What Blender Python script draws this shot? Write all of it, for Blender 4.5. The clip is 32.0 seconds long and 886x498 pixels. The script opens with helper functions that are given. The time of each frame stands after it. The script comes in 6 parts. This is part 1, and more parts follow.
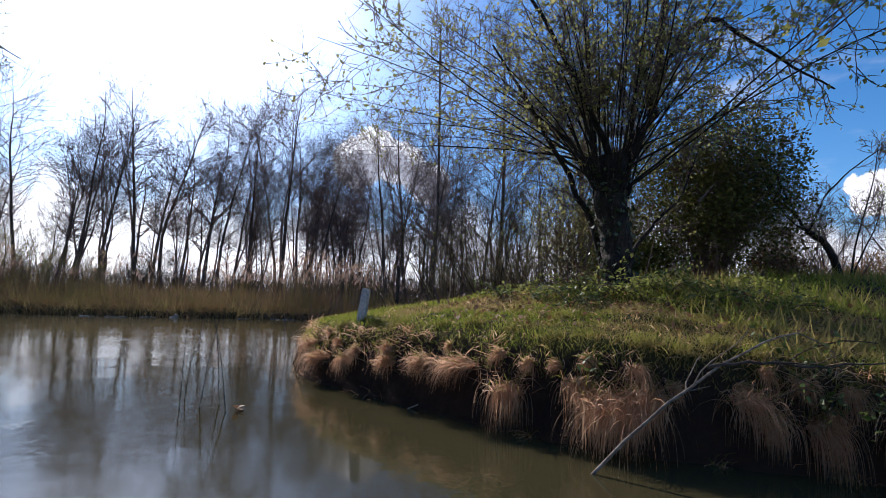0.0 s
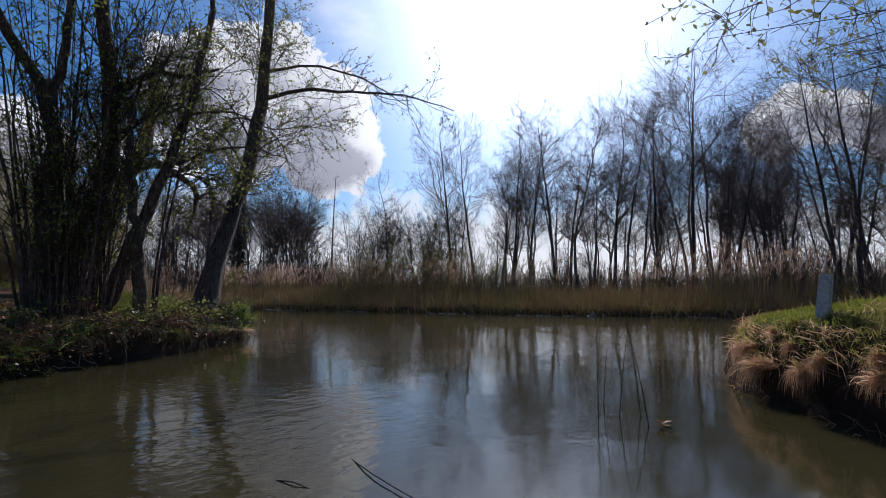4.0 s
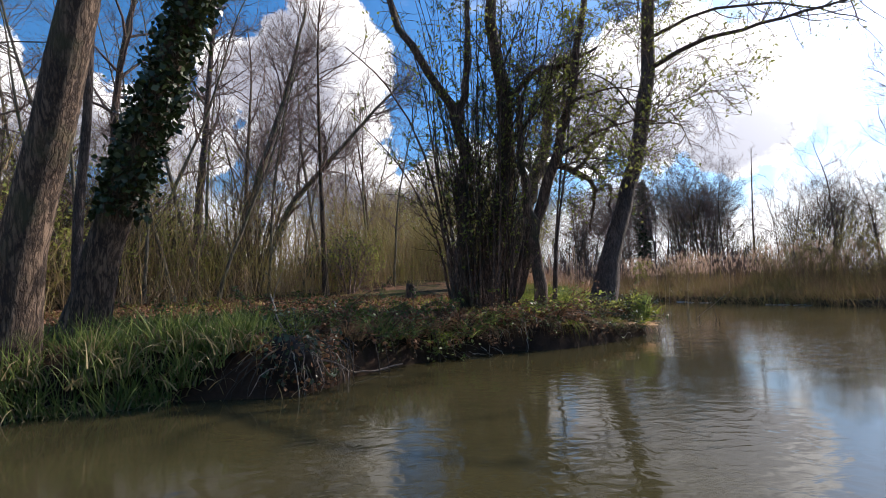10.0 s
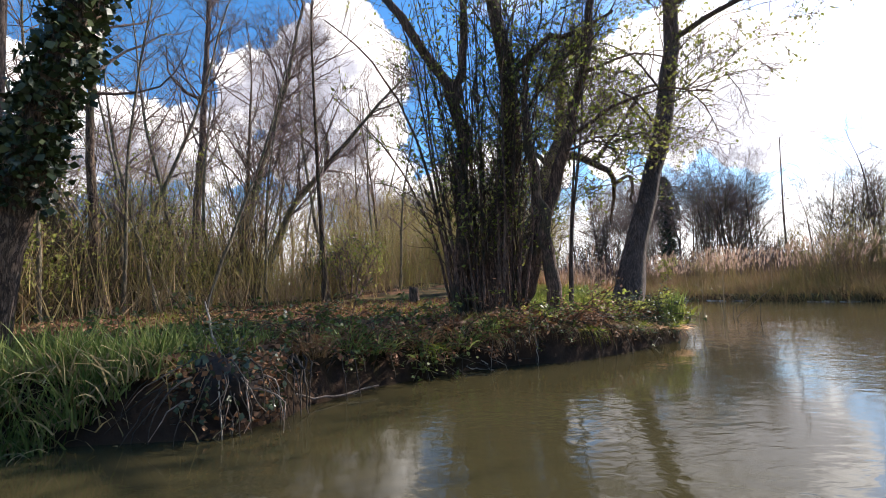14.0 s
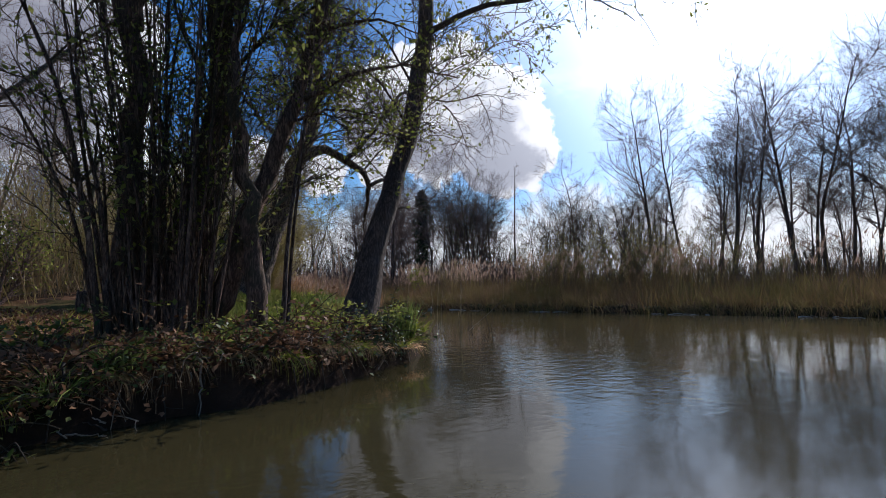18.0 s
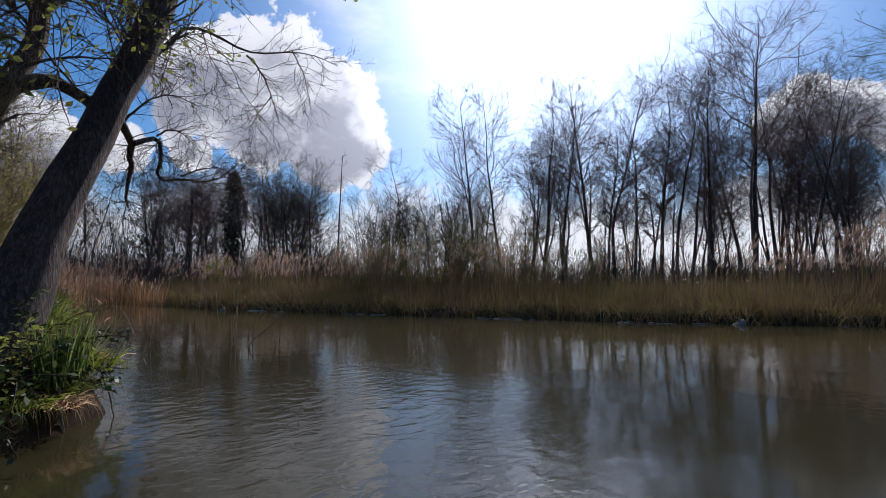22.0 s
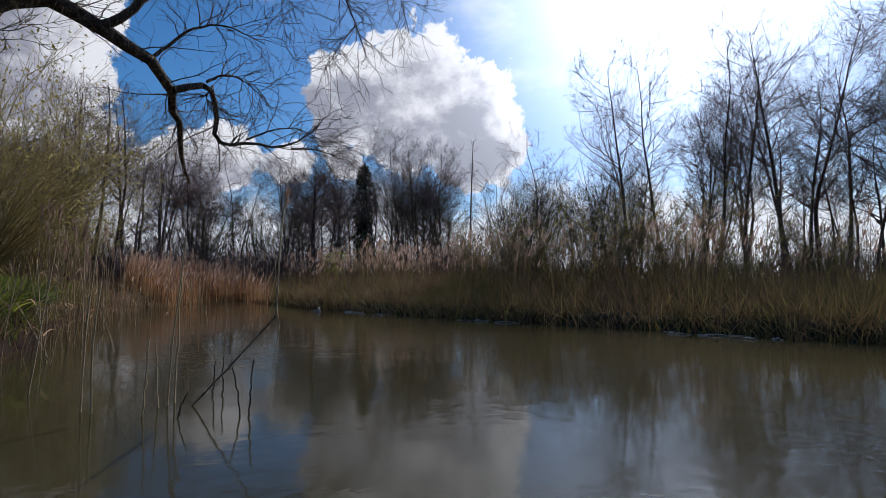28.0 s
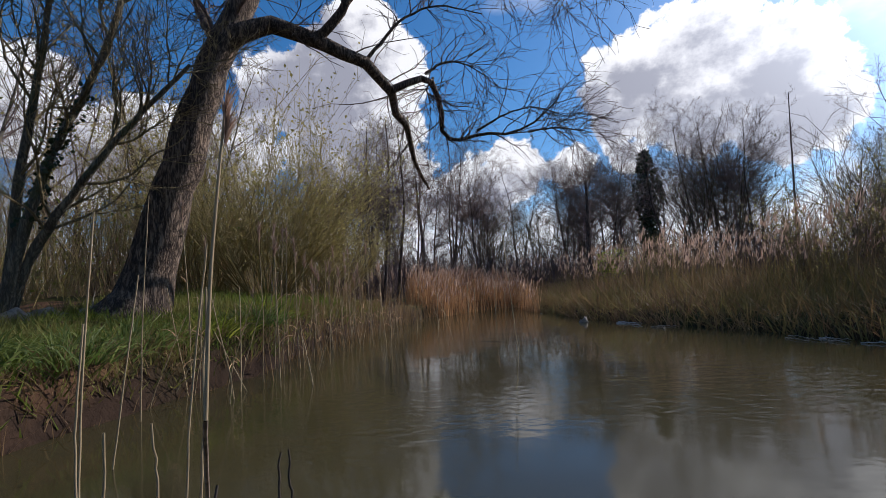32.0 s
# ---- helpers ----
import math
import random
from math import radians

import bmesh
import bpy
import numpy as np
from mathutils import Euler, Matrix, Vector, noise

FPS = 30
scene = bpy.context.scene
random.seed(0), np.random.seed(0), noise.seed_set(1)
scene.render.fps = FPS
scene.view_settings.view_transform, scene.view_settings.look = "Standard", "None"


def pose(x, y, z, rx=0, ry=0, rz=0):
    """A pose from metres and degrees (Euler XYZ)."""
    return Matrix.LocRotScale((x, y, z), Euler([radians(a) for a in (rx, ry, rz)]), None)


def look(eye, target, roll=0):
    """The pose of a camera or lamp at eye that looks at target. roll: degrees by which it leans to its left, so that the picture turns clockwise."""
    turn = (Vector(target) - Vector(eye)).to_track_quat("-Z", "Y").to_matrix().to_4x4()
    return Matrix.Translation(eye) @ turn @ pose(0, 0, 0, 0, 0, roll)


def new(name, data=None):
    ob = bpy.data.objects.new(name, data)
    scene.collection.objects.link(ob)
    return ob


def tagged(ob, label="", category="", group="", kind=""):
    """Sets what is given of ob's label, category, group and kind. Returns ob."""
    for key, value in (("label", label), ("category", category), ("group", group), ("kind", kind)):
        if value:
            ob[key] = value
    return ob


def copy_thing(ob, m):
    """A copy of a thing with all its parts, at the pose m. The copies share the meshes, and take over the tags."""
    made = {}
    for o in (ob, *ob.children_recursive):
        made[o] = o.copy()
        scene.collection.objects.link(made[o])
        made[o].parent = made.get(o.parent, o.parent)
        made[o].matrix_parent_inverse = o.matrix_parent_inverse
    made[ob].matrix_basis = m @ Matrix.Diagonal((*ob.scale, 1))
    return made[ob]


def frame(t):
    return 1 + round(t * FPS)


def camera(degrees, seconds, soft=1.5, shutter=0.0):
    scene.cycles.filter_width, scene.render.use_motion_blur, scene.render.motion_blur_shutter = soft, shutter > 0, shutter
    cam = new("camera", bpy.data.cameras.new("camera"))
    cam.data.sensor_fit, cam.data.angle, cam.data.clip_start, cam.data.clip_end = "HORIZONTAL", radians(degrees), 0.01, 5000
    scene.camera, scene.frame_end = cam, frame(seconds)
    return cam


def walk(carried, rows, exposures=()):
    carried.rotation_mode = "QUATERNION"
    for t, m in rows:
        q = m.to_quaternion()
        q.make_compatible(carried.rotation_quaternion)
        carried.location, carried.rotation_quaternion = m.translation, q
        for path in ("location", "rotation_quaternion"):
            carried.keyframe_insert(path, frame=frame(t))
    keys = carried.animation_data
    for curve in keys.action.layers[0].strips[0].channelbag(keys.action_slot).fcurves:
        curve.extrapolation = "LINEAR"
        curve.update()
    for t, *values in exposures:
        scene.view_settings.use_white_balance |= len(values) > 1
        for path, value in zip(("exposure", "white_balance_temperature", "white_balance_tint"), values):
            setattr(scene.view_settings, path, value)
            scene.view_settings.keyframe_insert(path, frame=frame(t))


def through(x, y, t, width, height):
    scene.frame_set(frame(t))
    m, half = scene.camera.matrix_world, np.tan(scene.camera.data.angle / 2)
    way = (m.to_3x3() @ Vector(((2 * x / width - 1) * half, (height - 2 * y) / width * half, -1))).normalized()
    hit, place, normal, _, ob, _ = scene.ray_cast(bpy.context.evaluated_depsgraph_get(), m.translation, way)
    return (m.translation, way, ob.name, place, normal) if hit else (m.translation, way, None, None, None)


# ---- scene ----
# ---- camera ----
cam = camera(82.7, 32.0, soft=0.85)
# seconds, eye, target, roll
PATH = [
    (0.0, (0.000, 0.000, 0.850), (0.000, 3.979, 1.258), 2.59),
    (0.5, (-0.003, 0.079, 0.850), (-0.354, 4.046, 1.228), 3.43),
    (1.0, (-0.017, 0.160, 0.845), (-0.722, 4.080, 1.217), 2.95),
    (1.5, (-0.088, 0.284, 0.827), (-1.338, 4.067, 1.179), 2.60),
    (2.0, (-0.113, 0.373, 0.837), (-1.792, 3.990, 1.157), 2.38),
    (2.5, (-0.121, 0.433, 0.842), (-1.997, 3.952, 1.151), 2.47),
    (3.0, (-0.136, 0.484, 0.848), (-2.240, 3.872, 1.165), 1.20),
    (3.5, (-0.188, 0.526, 0.848), (-2.657, 3.656, 1.173), 0.40),
    (4.0, (-0.205, 0.558, 0.826), (-2.982, 3.419, 1.144), 0.02),
    (4.5, (-0.203, 0.586, 0.810), (-3.253, 3.156, 1.121), -0.36),
    (5.0, (-0.199, 0.619, 0.802), (-3.500, 2.858, 1.106), -0.79),
    (5.5, (-0.207, 0.663, 0.797), (-3.744, 2.508, 1.095), -1.33),
    (6.0, (-0.244, 0.725, 0.789), (-3.992, 2.086, 1.112), -2.83),
    (6.5, (-0.332, 0.760, 0.774), (-4.218, 1.653, 1.093), -2.34),
    (7.0, (-0.438, 0.784, 0.768), (-4.388, 1.333, 1.081), -1.31),
    (7.5, (-0.535, 0.811, 0.773), (-4.512, 1.096, 1.089), -1.62),
    (8.0, (-0.603, 0.838, 0.779), (-4.590, 0.898, 1.100), -1.74),
    (8.5, (-0.672, 0.870, 0.789), (-4.658, 0.742, 1.095), -1.25),
    (9.0, (-0.766, 0.939, 0.790), (-4.752, 0.794, 1.095), -0.74),
    (9.5, (-0.862, 1.029, 0.789), (-4.851, 1.065, 1.079), -1.23),
    (10.0, (-0.949, 1.098, 0.784), (-4.937, 1.206, 1.079), -1.31),
    (10.5, (-1.045, 1.146, 0.774), (-5.033, 1.240, 1.071), -1.05),
    (11.0, (-1.142, 1.175, 0.775), (-5.129, 1.149, 1.085), -1.35),
    (11.5, (-1.248, 1.176, 0.767), (-5.222, 0.873, 1.097), -2.04),
    (12.0, (-1.353, 1.169, 0.759), (-5.295, 0.582, 1.109), -2.61),
    (12.5, (-1.455, 1.171, 0.758), (-5.349, 0.319, 1.093), -0.98),
    (13.0, (-1.580, 1.228, 0.758), (-5.482, 0.427, 1.123), -2.33),
    (13.5, (-1.744, 1.314, 0.758), (-5.706, 0.878, 1.091), -1.42),
    (14.0, (-1.908, 1.408, 0.756), (-5.894, 1.363, 1.084), -2.53),
    (14.5, (-2.063, 1.469, 0.758), (-6.047, 1.635, 1.064), -1.67),
    (15.0, (-2.215, 1.545, 0.767), (-6.184, 1.955, 1.055), -1.67),
    (15.5, (-2.363, 1.649, 0.771), (-6.260, 2.499, 1.064), -1.37),
    (16.0, (-2.510, 1.760, 0.786), (-6.315, 2.960, 1.080), -1.10),
    (16.5, (-2.663, 1.876, 0.794), (-6.375, 3.335, 1.090), -0.99),
    (17.0, (-2.826, 1.995, 0.793), (-6.467, 3.626, 1.091), -1.01),
    (17.5, (-3.007, 2.114, 0.786), (-6.607, 3.832, 1.085), -1.18),
    (18.0, (-3.210, 2.231, 0.780), (-6.807, 3.953, 1.091), -1.26),
    (18.5, (-3.410, 2.382, 0.811), (-6.859, 4.388, 1.102), 0.05),
    (19.0, (-3.609, 2.569, 0.834), (-6.803, 4.964, 1.089), 0.87),
    (19.5, (-3.817, 2.753, 0.832), (-6.804, 5.399, 1.113), -0.41),
    (20.0, (-4.051, 2.918, 0.823), (-7.077, 5.520, 1.097), 0.23),
    (20.5, (-4.274, 3.092, 0.811), (-7.414, 5.554, 1.091), -0.57),
    (21.0, (-4.485, 3.274, 0.810), (-7.660, 5.691, 1.080), 0.07),
    (21.5, (-4.683, 3.505, 0.818), (-7.700, 6.116, 1.094), 0.44),
    (22.0, (-4.863, 3.738, 0.824), (-7.684, 6.561, 1.092), 0.01),
    (22.5, (-5.046, 3.954, 0.858), (-7.817, 6.824, 1.150), -0.93),
    (23.0, (-5.261, 4.167, 0.865), (-8.134, 6.936, 1.150), -1.02),
    (23.5, (-5.500, 4.380, 0.843), (-8.375, 7.148, 1.100), 0.67),
    (24.0, (-5.730, 4.578, 0.830), (-8.647, 7.302, 1.096), -0.34),
    (24.5, (-5.962, 4.782, 0.821), (-9.068, 7.285, 1.118), -1.40),
    (25.0, (-6.193, 4.997, 0.811), (-9.462, 7.286, 1.079), -0.61),
    (25.5, (-6.457, 5.233, 0.803), (-9.821, 7.380, 1.075), -0.94),
    (26.0, (-6.763, 5.484, 0.801), (-10.165, 7.570, 1.072), -0.79),
    (26.5, (-7.089, 5.740, 0.797), (-10.500, 7.811, 1.069), -0.75),
    (27.0, (-7.411, 5.989, 0.788), (-10.824, 8.058, 1.060), -0.82),
    (27.5, (-7.709, 6.222, 0.767), (-11.138, 8.262, 1.039), -1.00),
    (28.0, (-7.958, 6.427, 0.742), (-11.441, 8.376, 0.993), -0.06),
    (28.5, (-8.159, 6.606, 0.737), (-11.754, 8.341, 1.002), -1.24),
    (29.0, (-8.344, 6.748, 0.743), (-12.113, 8.056, 1.039), -1.46),
    (29.5, (-8.540, 6.883, 0.744), (-12.415, 7.834, 1.029), -1.47),
    (30.0, (-8.750, 7.024, 0.753), (-12.660, 7.826, 1.023), 0.29),
    (30.5, (-8.981, 7.176, 0.760), (-12.894, 7.957, 1.042), -1.52),
    (31.0, (-9.220, 7.309, 0.759), (-13.163, 7.904, 1.071), -2.57),
    (31.5, (-9.464, 7.413, 0.767), (-13.445, 7.576, 1.117), -3.52),
    (32.0, (-9.699, 7.503, 0.795), (-13.681, 7.299, 1.118), -2.94),
]
# seconds, stops, kelvin, tint
EXPOSURE = [(0.0, 0.32, 6100, 17), (1.0, 0.17, 6050, 17), (2.0, -0.23, 6050, 17), (3.2, -0.33, 6100, 16), (6.0, -0.63, 6000, 14), (7.5, 0.02, 6350, 14), (9.0, 0.57, 6600, 14), (10.0, 0.65, 6550, 14), (11.5, 0.73, 6700, 14), (12.2, 0.99, 6900, 14), (13.0, 1.47, 7200, 14), (14.0, 1.15, 6750, 14), (15.5, 0.45, 6300, 15),
            (17.5, -0.11, 6150, 14), (18.0, -0.18, 6150, 14), (19.0, -0.46, 6050, 15), (22.0, -0.33, 6050, 15), (24.0, -0.35, 6100, 15), (28.0, -0.31, 6100, 14), (30.0, -0.26, 6150, 14), (32.0, -0.01, 6200, 14)]
walk(cam, [(t, look(eye, target, roll)) for t, eye, target, roll in PATH], exposures=EXPOSURE)

# ---- sky, sun ----
SUN_YAW, SUN_ELEV = 33.0, 31.0      # degrees: to the left of +y, above the horizon
SUN_DIR = Vector((-math.sin(radians(SUN_YAW)) * math.cos(radians(SUN_ELEV)), math.cos(radians(SUN_YAW)) * math.cos(radians(SUN_ELEV)), math.sin(radians(SUN_ELEV))))
sun_lamp = bpy.data.lights.new("sun", "SUN")
sun_lamp.energy, sun_lamp.angle, sun_lamp.color = 4.0, radians(0.55), (1.0, 0.94, 0.86)
sun_ob = new("sun", sun_lamp)
sun_ob.matrix_world = look(SUN_DIR * 60, (0, 0, 0))

# heaps of cumulus: direction (x, y, z) and angular radius
CLOUDS = [
    (-0.898, 0.271, 0.348, 0.056),
    (-0.862, 0.349, 0.368, 0.084),
    (-0.818, 0.441, 0.369, 0.101),
    (-0.789, 0.518, 0.331, 0.095),
    (-0.789, 0.557, 0.260, 0.067),
    (-0.863, 0.418, 0.283, 0.084),
    (-0.827, 0.506, 0.245, 0.079),
    (-0.905, 0.299, 0.302, 0.067),
    (-0.926, 0.305, 0.223, 0.031),
    (-0.954, 0.202, 0.221, 0.051),
    (-0.969, 0.097, 0.226, 0.067),
    (-0.980, 0.007, 0.200, 0.067),
    (-0.873, -0.216, 0.437, 0.079),
    (-0.921, -0.166, 0.351, 0.090),
    (-0.858, -0.169, 0.484, 0.056),
    (-0.898, -0.116, 0.425, 0.062),
    (-0.970, -0.126, 0.207, 0.095),
    (-0.892, -0.298, 0.339, 0.039),
    (-0.933, -0.237, 0.272, 0.079),
    (-0.704, -0.641, 0.305, 0.067),
    (-0.786, -0.544, 0.295, 0.056),
    (-0.682, -0.664, 0.307, 0.079),
    (-0.892, -0.162, 0.423, 0.090),
    (-0.868, -0.322, 0.379, 0.079),
    (-0.830, -0.488, 0.271, 0.084),
    (-0.874, -0.407, 0.264, 0.067),
    (-0.788, -0.552, 0.271, 0.067),
    (-0.652, -0.699, 0.294, 0.056),
    (-0.914, -0.237, 0.330, 0.101),
    (-0.941, -0.121, 0.315, 0.067),
    (-0.763, -0.612, 0.209, 0.067),
    (-0.135, 0.948, 0.287, 0.045),
    (-0.090, 0.958, 0.265, 0.050),
    (-0.175, 0.945, 0.255, 0.050),
    (-0.040, 0.970, 0.235, 0.050),
    (0.641, 0.745, 0.185, 0.040),
]


class Nodes:
    """Short hand for building node trees."""

    def __init__(self, tree):
        self.tree = tree
        tree.nodes.clear()

    def add(self, kind, **props):
        node = self.tree.nodes.new(kind)
        for key, value in props.items():
            self.put(node.inputs[key], value)
        return node

    def put(self, socket, value):
        if isinstance(value, bpy.types.NodeSocket):
            self.tree.links.new(value, socket)
        elif isinstance(value, bpy.types.Node):
            self.tree.links.new(value.outputs[0], socket)
        else:
            socket.default_value = value

    def math(self, op, a, b=0.0, clamp=False):
        node = self.tree.nodes.new("ShaderNodeMath")
        node.operation, node.use_clamp = op, clamp
        self.put(node.inputs[0], a)
        self.put(node.inputs[1], b)
        return node.outputs[0]

    def vmath(self, op, a, b=None, scale=None):
        node = self.tree.nodes.new("ShaderNodeVectorMath")
        node.operation = op
        self.put(node.inputs[0], a)
        if b is not None:
            self.put(node.inputs[1], b)
        if scale is not None:
            self.put(node.inputs["Scale"], scale)
        return node

    def mix(self, fac, a, b):
        node = self.tree.nodes.new("ShaderNodeMix")
        node.data_type = "RGBA"
        self.put(node.inputs[0], fac)
        self.put(node.inputs[6], a)
        self.put(node.inputs[7], b)
        return node.outputs[2]

    def smooth(self, value, lo, hi):
        node = self.tree.nodes.new("ShaderNodeMapRange")
        node.interpolation_type = "SMOOTHSTEP"
        self.put(node.inputs[0], value)
        node.inputs[1].default_value, node.inputs[2].default_value = lo, hi
        return node.outputs[0]

    def noise(self, vector, scale, detail=4.0, rough=0.55, warp=0.0):
        node = self.tree.nodes.new("ShaderNodeTexNoise")
        self.put(node.inputs["Vector"], vector)
        node.inputs["Scale"].default_value, node.inputs["Detail"].default_value = scale, detail
        node.inputs["Roughness"].default_value, node.inputs["Distortion"].default_value = rough, warp
        return node.outputs[0]


def build_world():
    world = bpy.data.worlds.new("sky")
    world.use_nodes = True
    scene.world = world
    n = Nodes(world.node_tree)
    out = n.add("ShaderNodeOutputWorld")
    sky = n.add("ShaderNodeTexSky")
    sky.sky_type = "NISHITA"
    sky.sun_disc = False
    sky.sun_elevation, sky.sun_rotation = radians(SUN_ELEV), radians(-SUN_YAW)
    sky.air_density, sky.dust_density, sky.ozone_density = 1.0, 0.15, 3.0
    coord = n.add("ShaderNodeTexCoord").outputs["Generated"]
    deep = n.add("ShaderNodeHueSaturation", Color=sky.outputs[0], Saturation=1.3)
    blue = n.vmath("SCALE", deep.outputs[0], scale=SKY_LEVEL).outputs[0]
    # cumulus heaps
    billow = n.noise(coord, 7.0, 6.0, 0.6)

    def cloud(at):
        heap = 0.0
        for x, y, z, r in CLOUDS:
            far = n.vmath("DISTANCE", at, (x, y, z)).outputs["Value"]
            bump = n.math("SUBTRACT", 1.0, n.math("DIVIDE", far, r))
            heap = bump if isinstance(heap, float) else n.math("SMOOTH_MAX", heap, bump)
        rag = n.math("ADD", n.math("MULTIPLY", n.math("SUBTRACT", n.noise(at, 7.0, 6.0, 0.6), 0.5), 1.5), n.math("MULTIPLY", n.math("SUBTRACT", n.noise(at, 24.0, 6.0, 0.62), 0.5), 1.0))
        return n.math("ADD", heap, rag)

    dense = cloud(coord)
    cover = n.smooth(dense, 0.0, 0.12)
    # grey where more cloud lies towards the sun
    toward = n.vmath("NORMALIZE", n.vmath("ADD", coord, tuple(SUN_DIR * 0.08)).outputs[0]).outputs[0]
    body = n.math("ADD", n.math("MULTIPLY", cloud(toward), 0.8), n.math("MULTIPLY", dense, 0.4))
    fold = n.math("MULTIPLY", n.math("SUBTRACT", n.noise(n.vmath("MULTIPLY", coord, (1.0, 1.0, 1.5)).outputs[0], 8.0, 5.0, 0.6), 0.47), 2.6)
    thick = n.smooth(n.math("ADD", body, fold), 0.1, 0.95)
    high = n.add("ShaderNodeSeparateXYZ", Vector=coord).outputs[2]
    wisp = n.noise(n.vmath("MULTIPLY", coord, (1.0, 1.0, 2.5)).outputs[0], 3.0, 5.0, 0.6)
    cover = n.math("MAXIMUM", cover, n.math("MULTIPLY", n.smooth(wisp, 0.56, 0.75), 0.35))
    bank = n.math("MULTIPLY", n.smooth(n.math("ADD", n.math("MULTIPLY", high, -1.0), n.math("MULTIPLY", n.math("SUBTRACT", billow, 0.5), 0.45)), -0.20, -0.10), 0.92)
    cover = n.math("MAXIMUM", cover, bank)
    # thin bright cloud round the sun
    near_sun = n.vmath("DOT_PRODUCT", coord, tuple(SUN_DIR)).outputs["Value"]
    white = n.mix(thick, (1.0, 1.0, 1.0, 1.0), (0.36, 0.37, 0.43, 1.0))
    white = n.vmath("SCALE", white, scale=CLOUD_LEVEL).outputs[0]
    both = n.mix(cover, blue, white)
    below = n.math("SUBTRACT", near_sun, 1.0)
    halo = n.math("MULTIPLY", n.math("POWER", 2.71828, n.math("DIVIDE", below, HALO_WIDTH)), HALO_LEVEL)
    halo = n.math("ADD", halo, n.math("MULTIPLY", n.math("POWER", 2.71828, n.math("DIVIDE", below, 0.11)), 0.4))
    glare = n.vmath("SCALE", (0.92, 0.98, 1.04), scale=halo).outputs[0]
    total = n.vmath("ADD", both, glare).outputs[0]
    back = n.add("ShaderNodeBackground", Color=total, Strength=1.0)
    n.put(out.inputs[0], back)


SKY_LEVEL, CLOUD_LEVEL, HALO_LEVEL, HALO_WIDTH = 0.115, 0.98, 2.0, 0.033
build_world()

# ---- materials ----


def material(name):
    mat = bpy.data.materials.new(name)
    mat.use_nodes = True
    n = Nodes(mat.node_tree)
    return mat, n, n.add("ShaderNodeOutputMaterial"), n.add("ShaderNodeTexCoord").outputs["Object"]


def bark(name, dark, light, scale=9.0, moss=None, depth=0.03):
    mat, n, out, co = material(name)
    tall = n.vmath("MULTIPLY", co, (1.0, 1.0, 0.2)).outputs[0]
    ridge = n.noise(tall, scale * 2.2, 6.0, 0.65, 0.6)
    long = n.vmath("MULTIPLY", co, (1.0, 1.0, 0.2)).outputs[0]
    fold = n.math("ABSOLUTE", n.math("SUBTRACT", n.noise(long, scale * 4.6, 6.0, 0.62, 0.25), 0.5))
    crack = n.smooth(fold, 0.0, 0.11)
    broad = n.noise(co, 1.7, 3.0)
    height = n.math("ADD", n.math("MULTIPLY", ridge, 0.8), n.math("MULTIPLY", crack, 0.24))
    col = n.mix(n.smooth(height, 0.34, 0.82), (*dark, 1), (*light, 1))
    col = n.mix(n.math("MULTIPLY", n.smooth(broad, 0.45, 0.7), 0.5), col, (*[v * 0.55 for v in dark], 1))
    if moss:
        col = n.mix(n.math("MULTIPLY", n.smooth(n.noise(co, 3.1, 5.0), 0.5, 0.66), 0.7), col, (*moss, 1))
    bump = n.add("ShaderNodeBump", Strength=1.0, Distance=depth, Height=height)
    n.put(out.inputs[0], n.add("ShaderNodeBsdfPrincipled", **{"Base Color": col, "Roughness": 0.92, "Normal": bump}))
    return mat


def leafy(name, a, b, c=None, through=0.45, gloss=0.0):
    """Thin leaves or blades: colour varies from piece to piece, light shines through."""
    mat, n, out, co = material(name)
    rnd = n.add("ShaderNodeNewGeometry").outputs["Random Per Island"]
    col = n.mix(rnd, (*a, 1), (*b, 1))
    if c:
        col = n.mix(n.smooth(n.noise(co, 0.9, 3.0), 0.42, 0.62), col, (*c, 1))
    fine = n.noise(co, 40.0, 2.0)
    col = n.mix(n.math("MULTIPLY", fine, 0.35), col, (*[v * 0.5 for v in a], 1))
    dif = n.add("ShaderNodeBsdfPrincipled", **{"Base Color": col, "Roughness": 0.6 - 0.25 * gloss, "Specular IOR Level": 0.15 + 0.5 * gloss})
    tra = n.add("ShaderNodeBsdfTranslucent", Color=col)
    mix = n.add("ShaderNodeMixShader")
    n.put(mix.inputs[0], through)
    n.put(mix.inputs[1], dif)
    n.put(mix.inputs[2], tra)
    n.put(out.inputs[0], mix)
    return mat


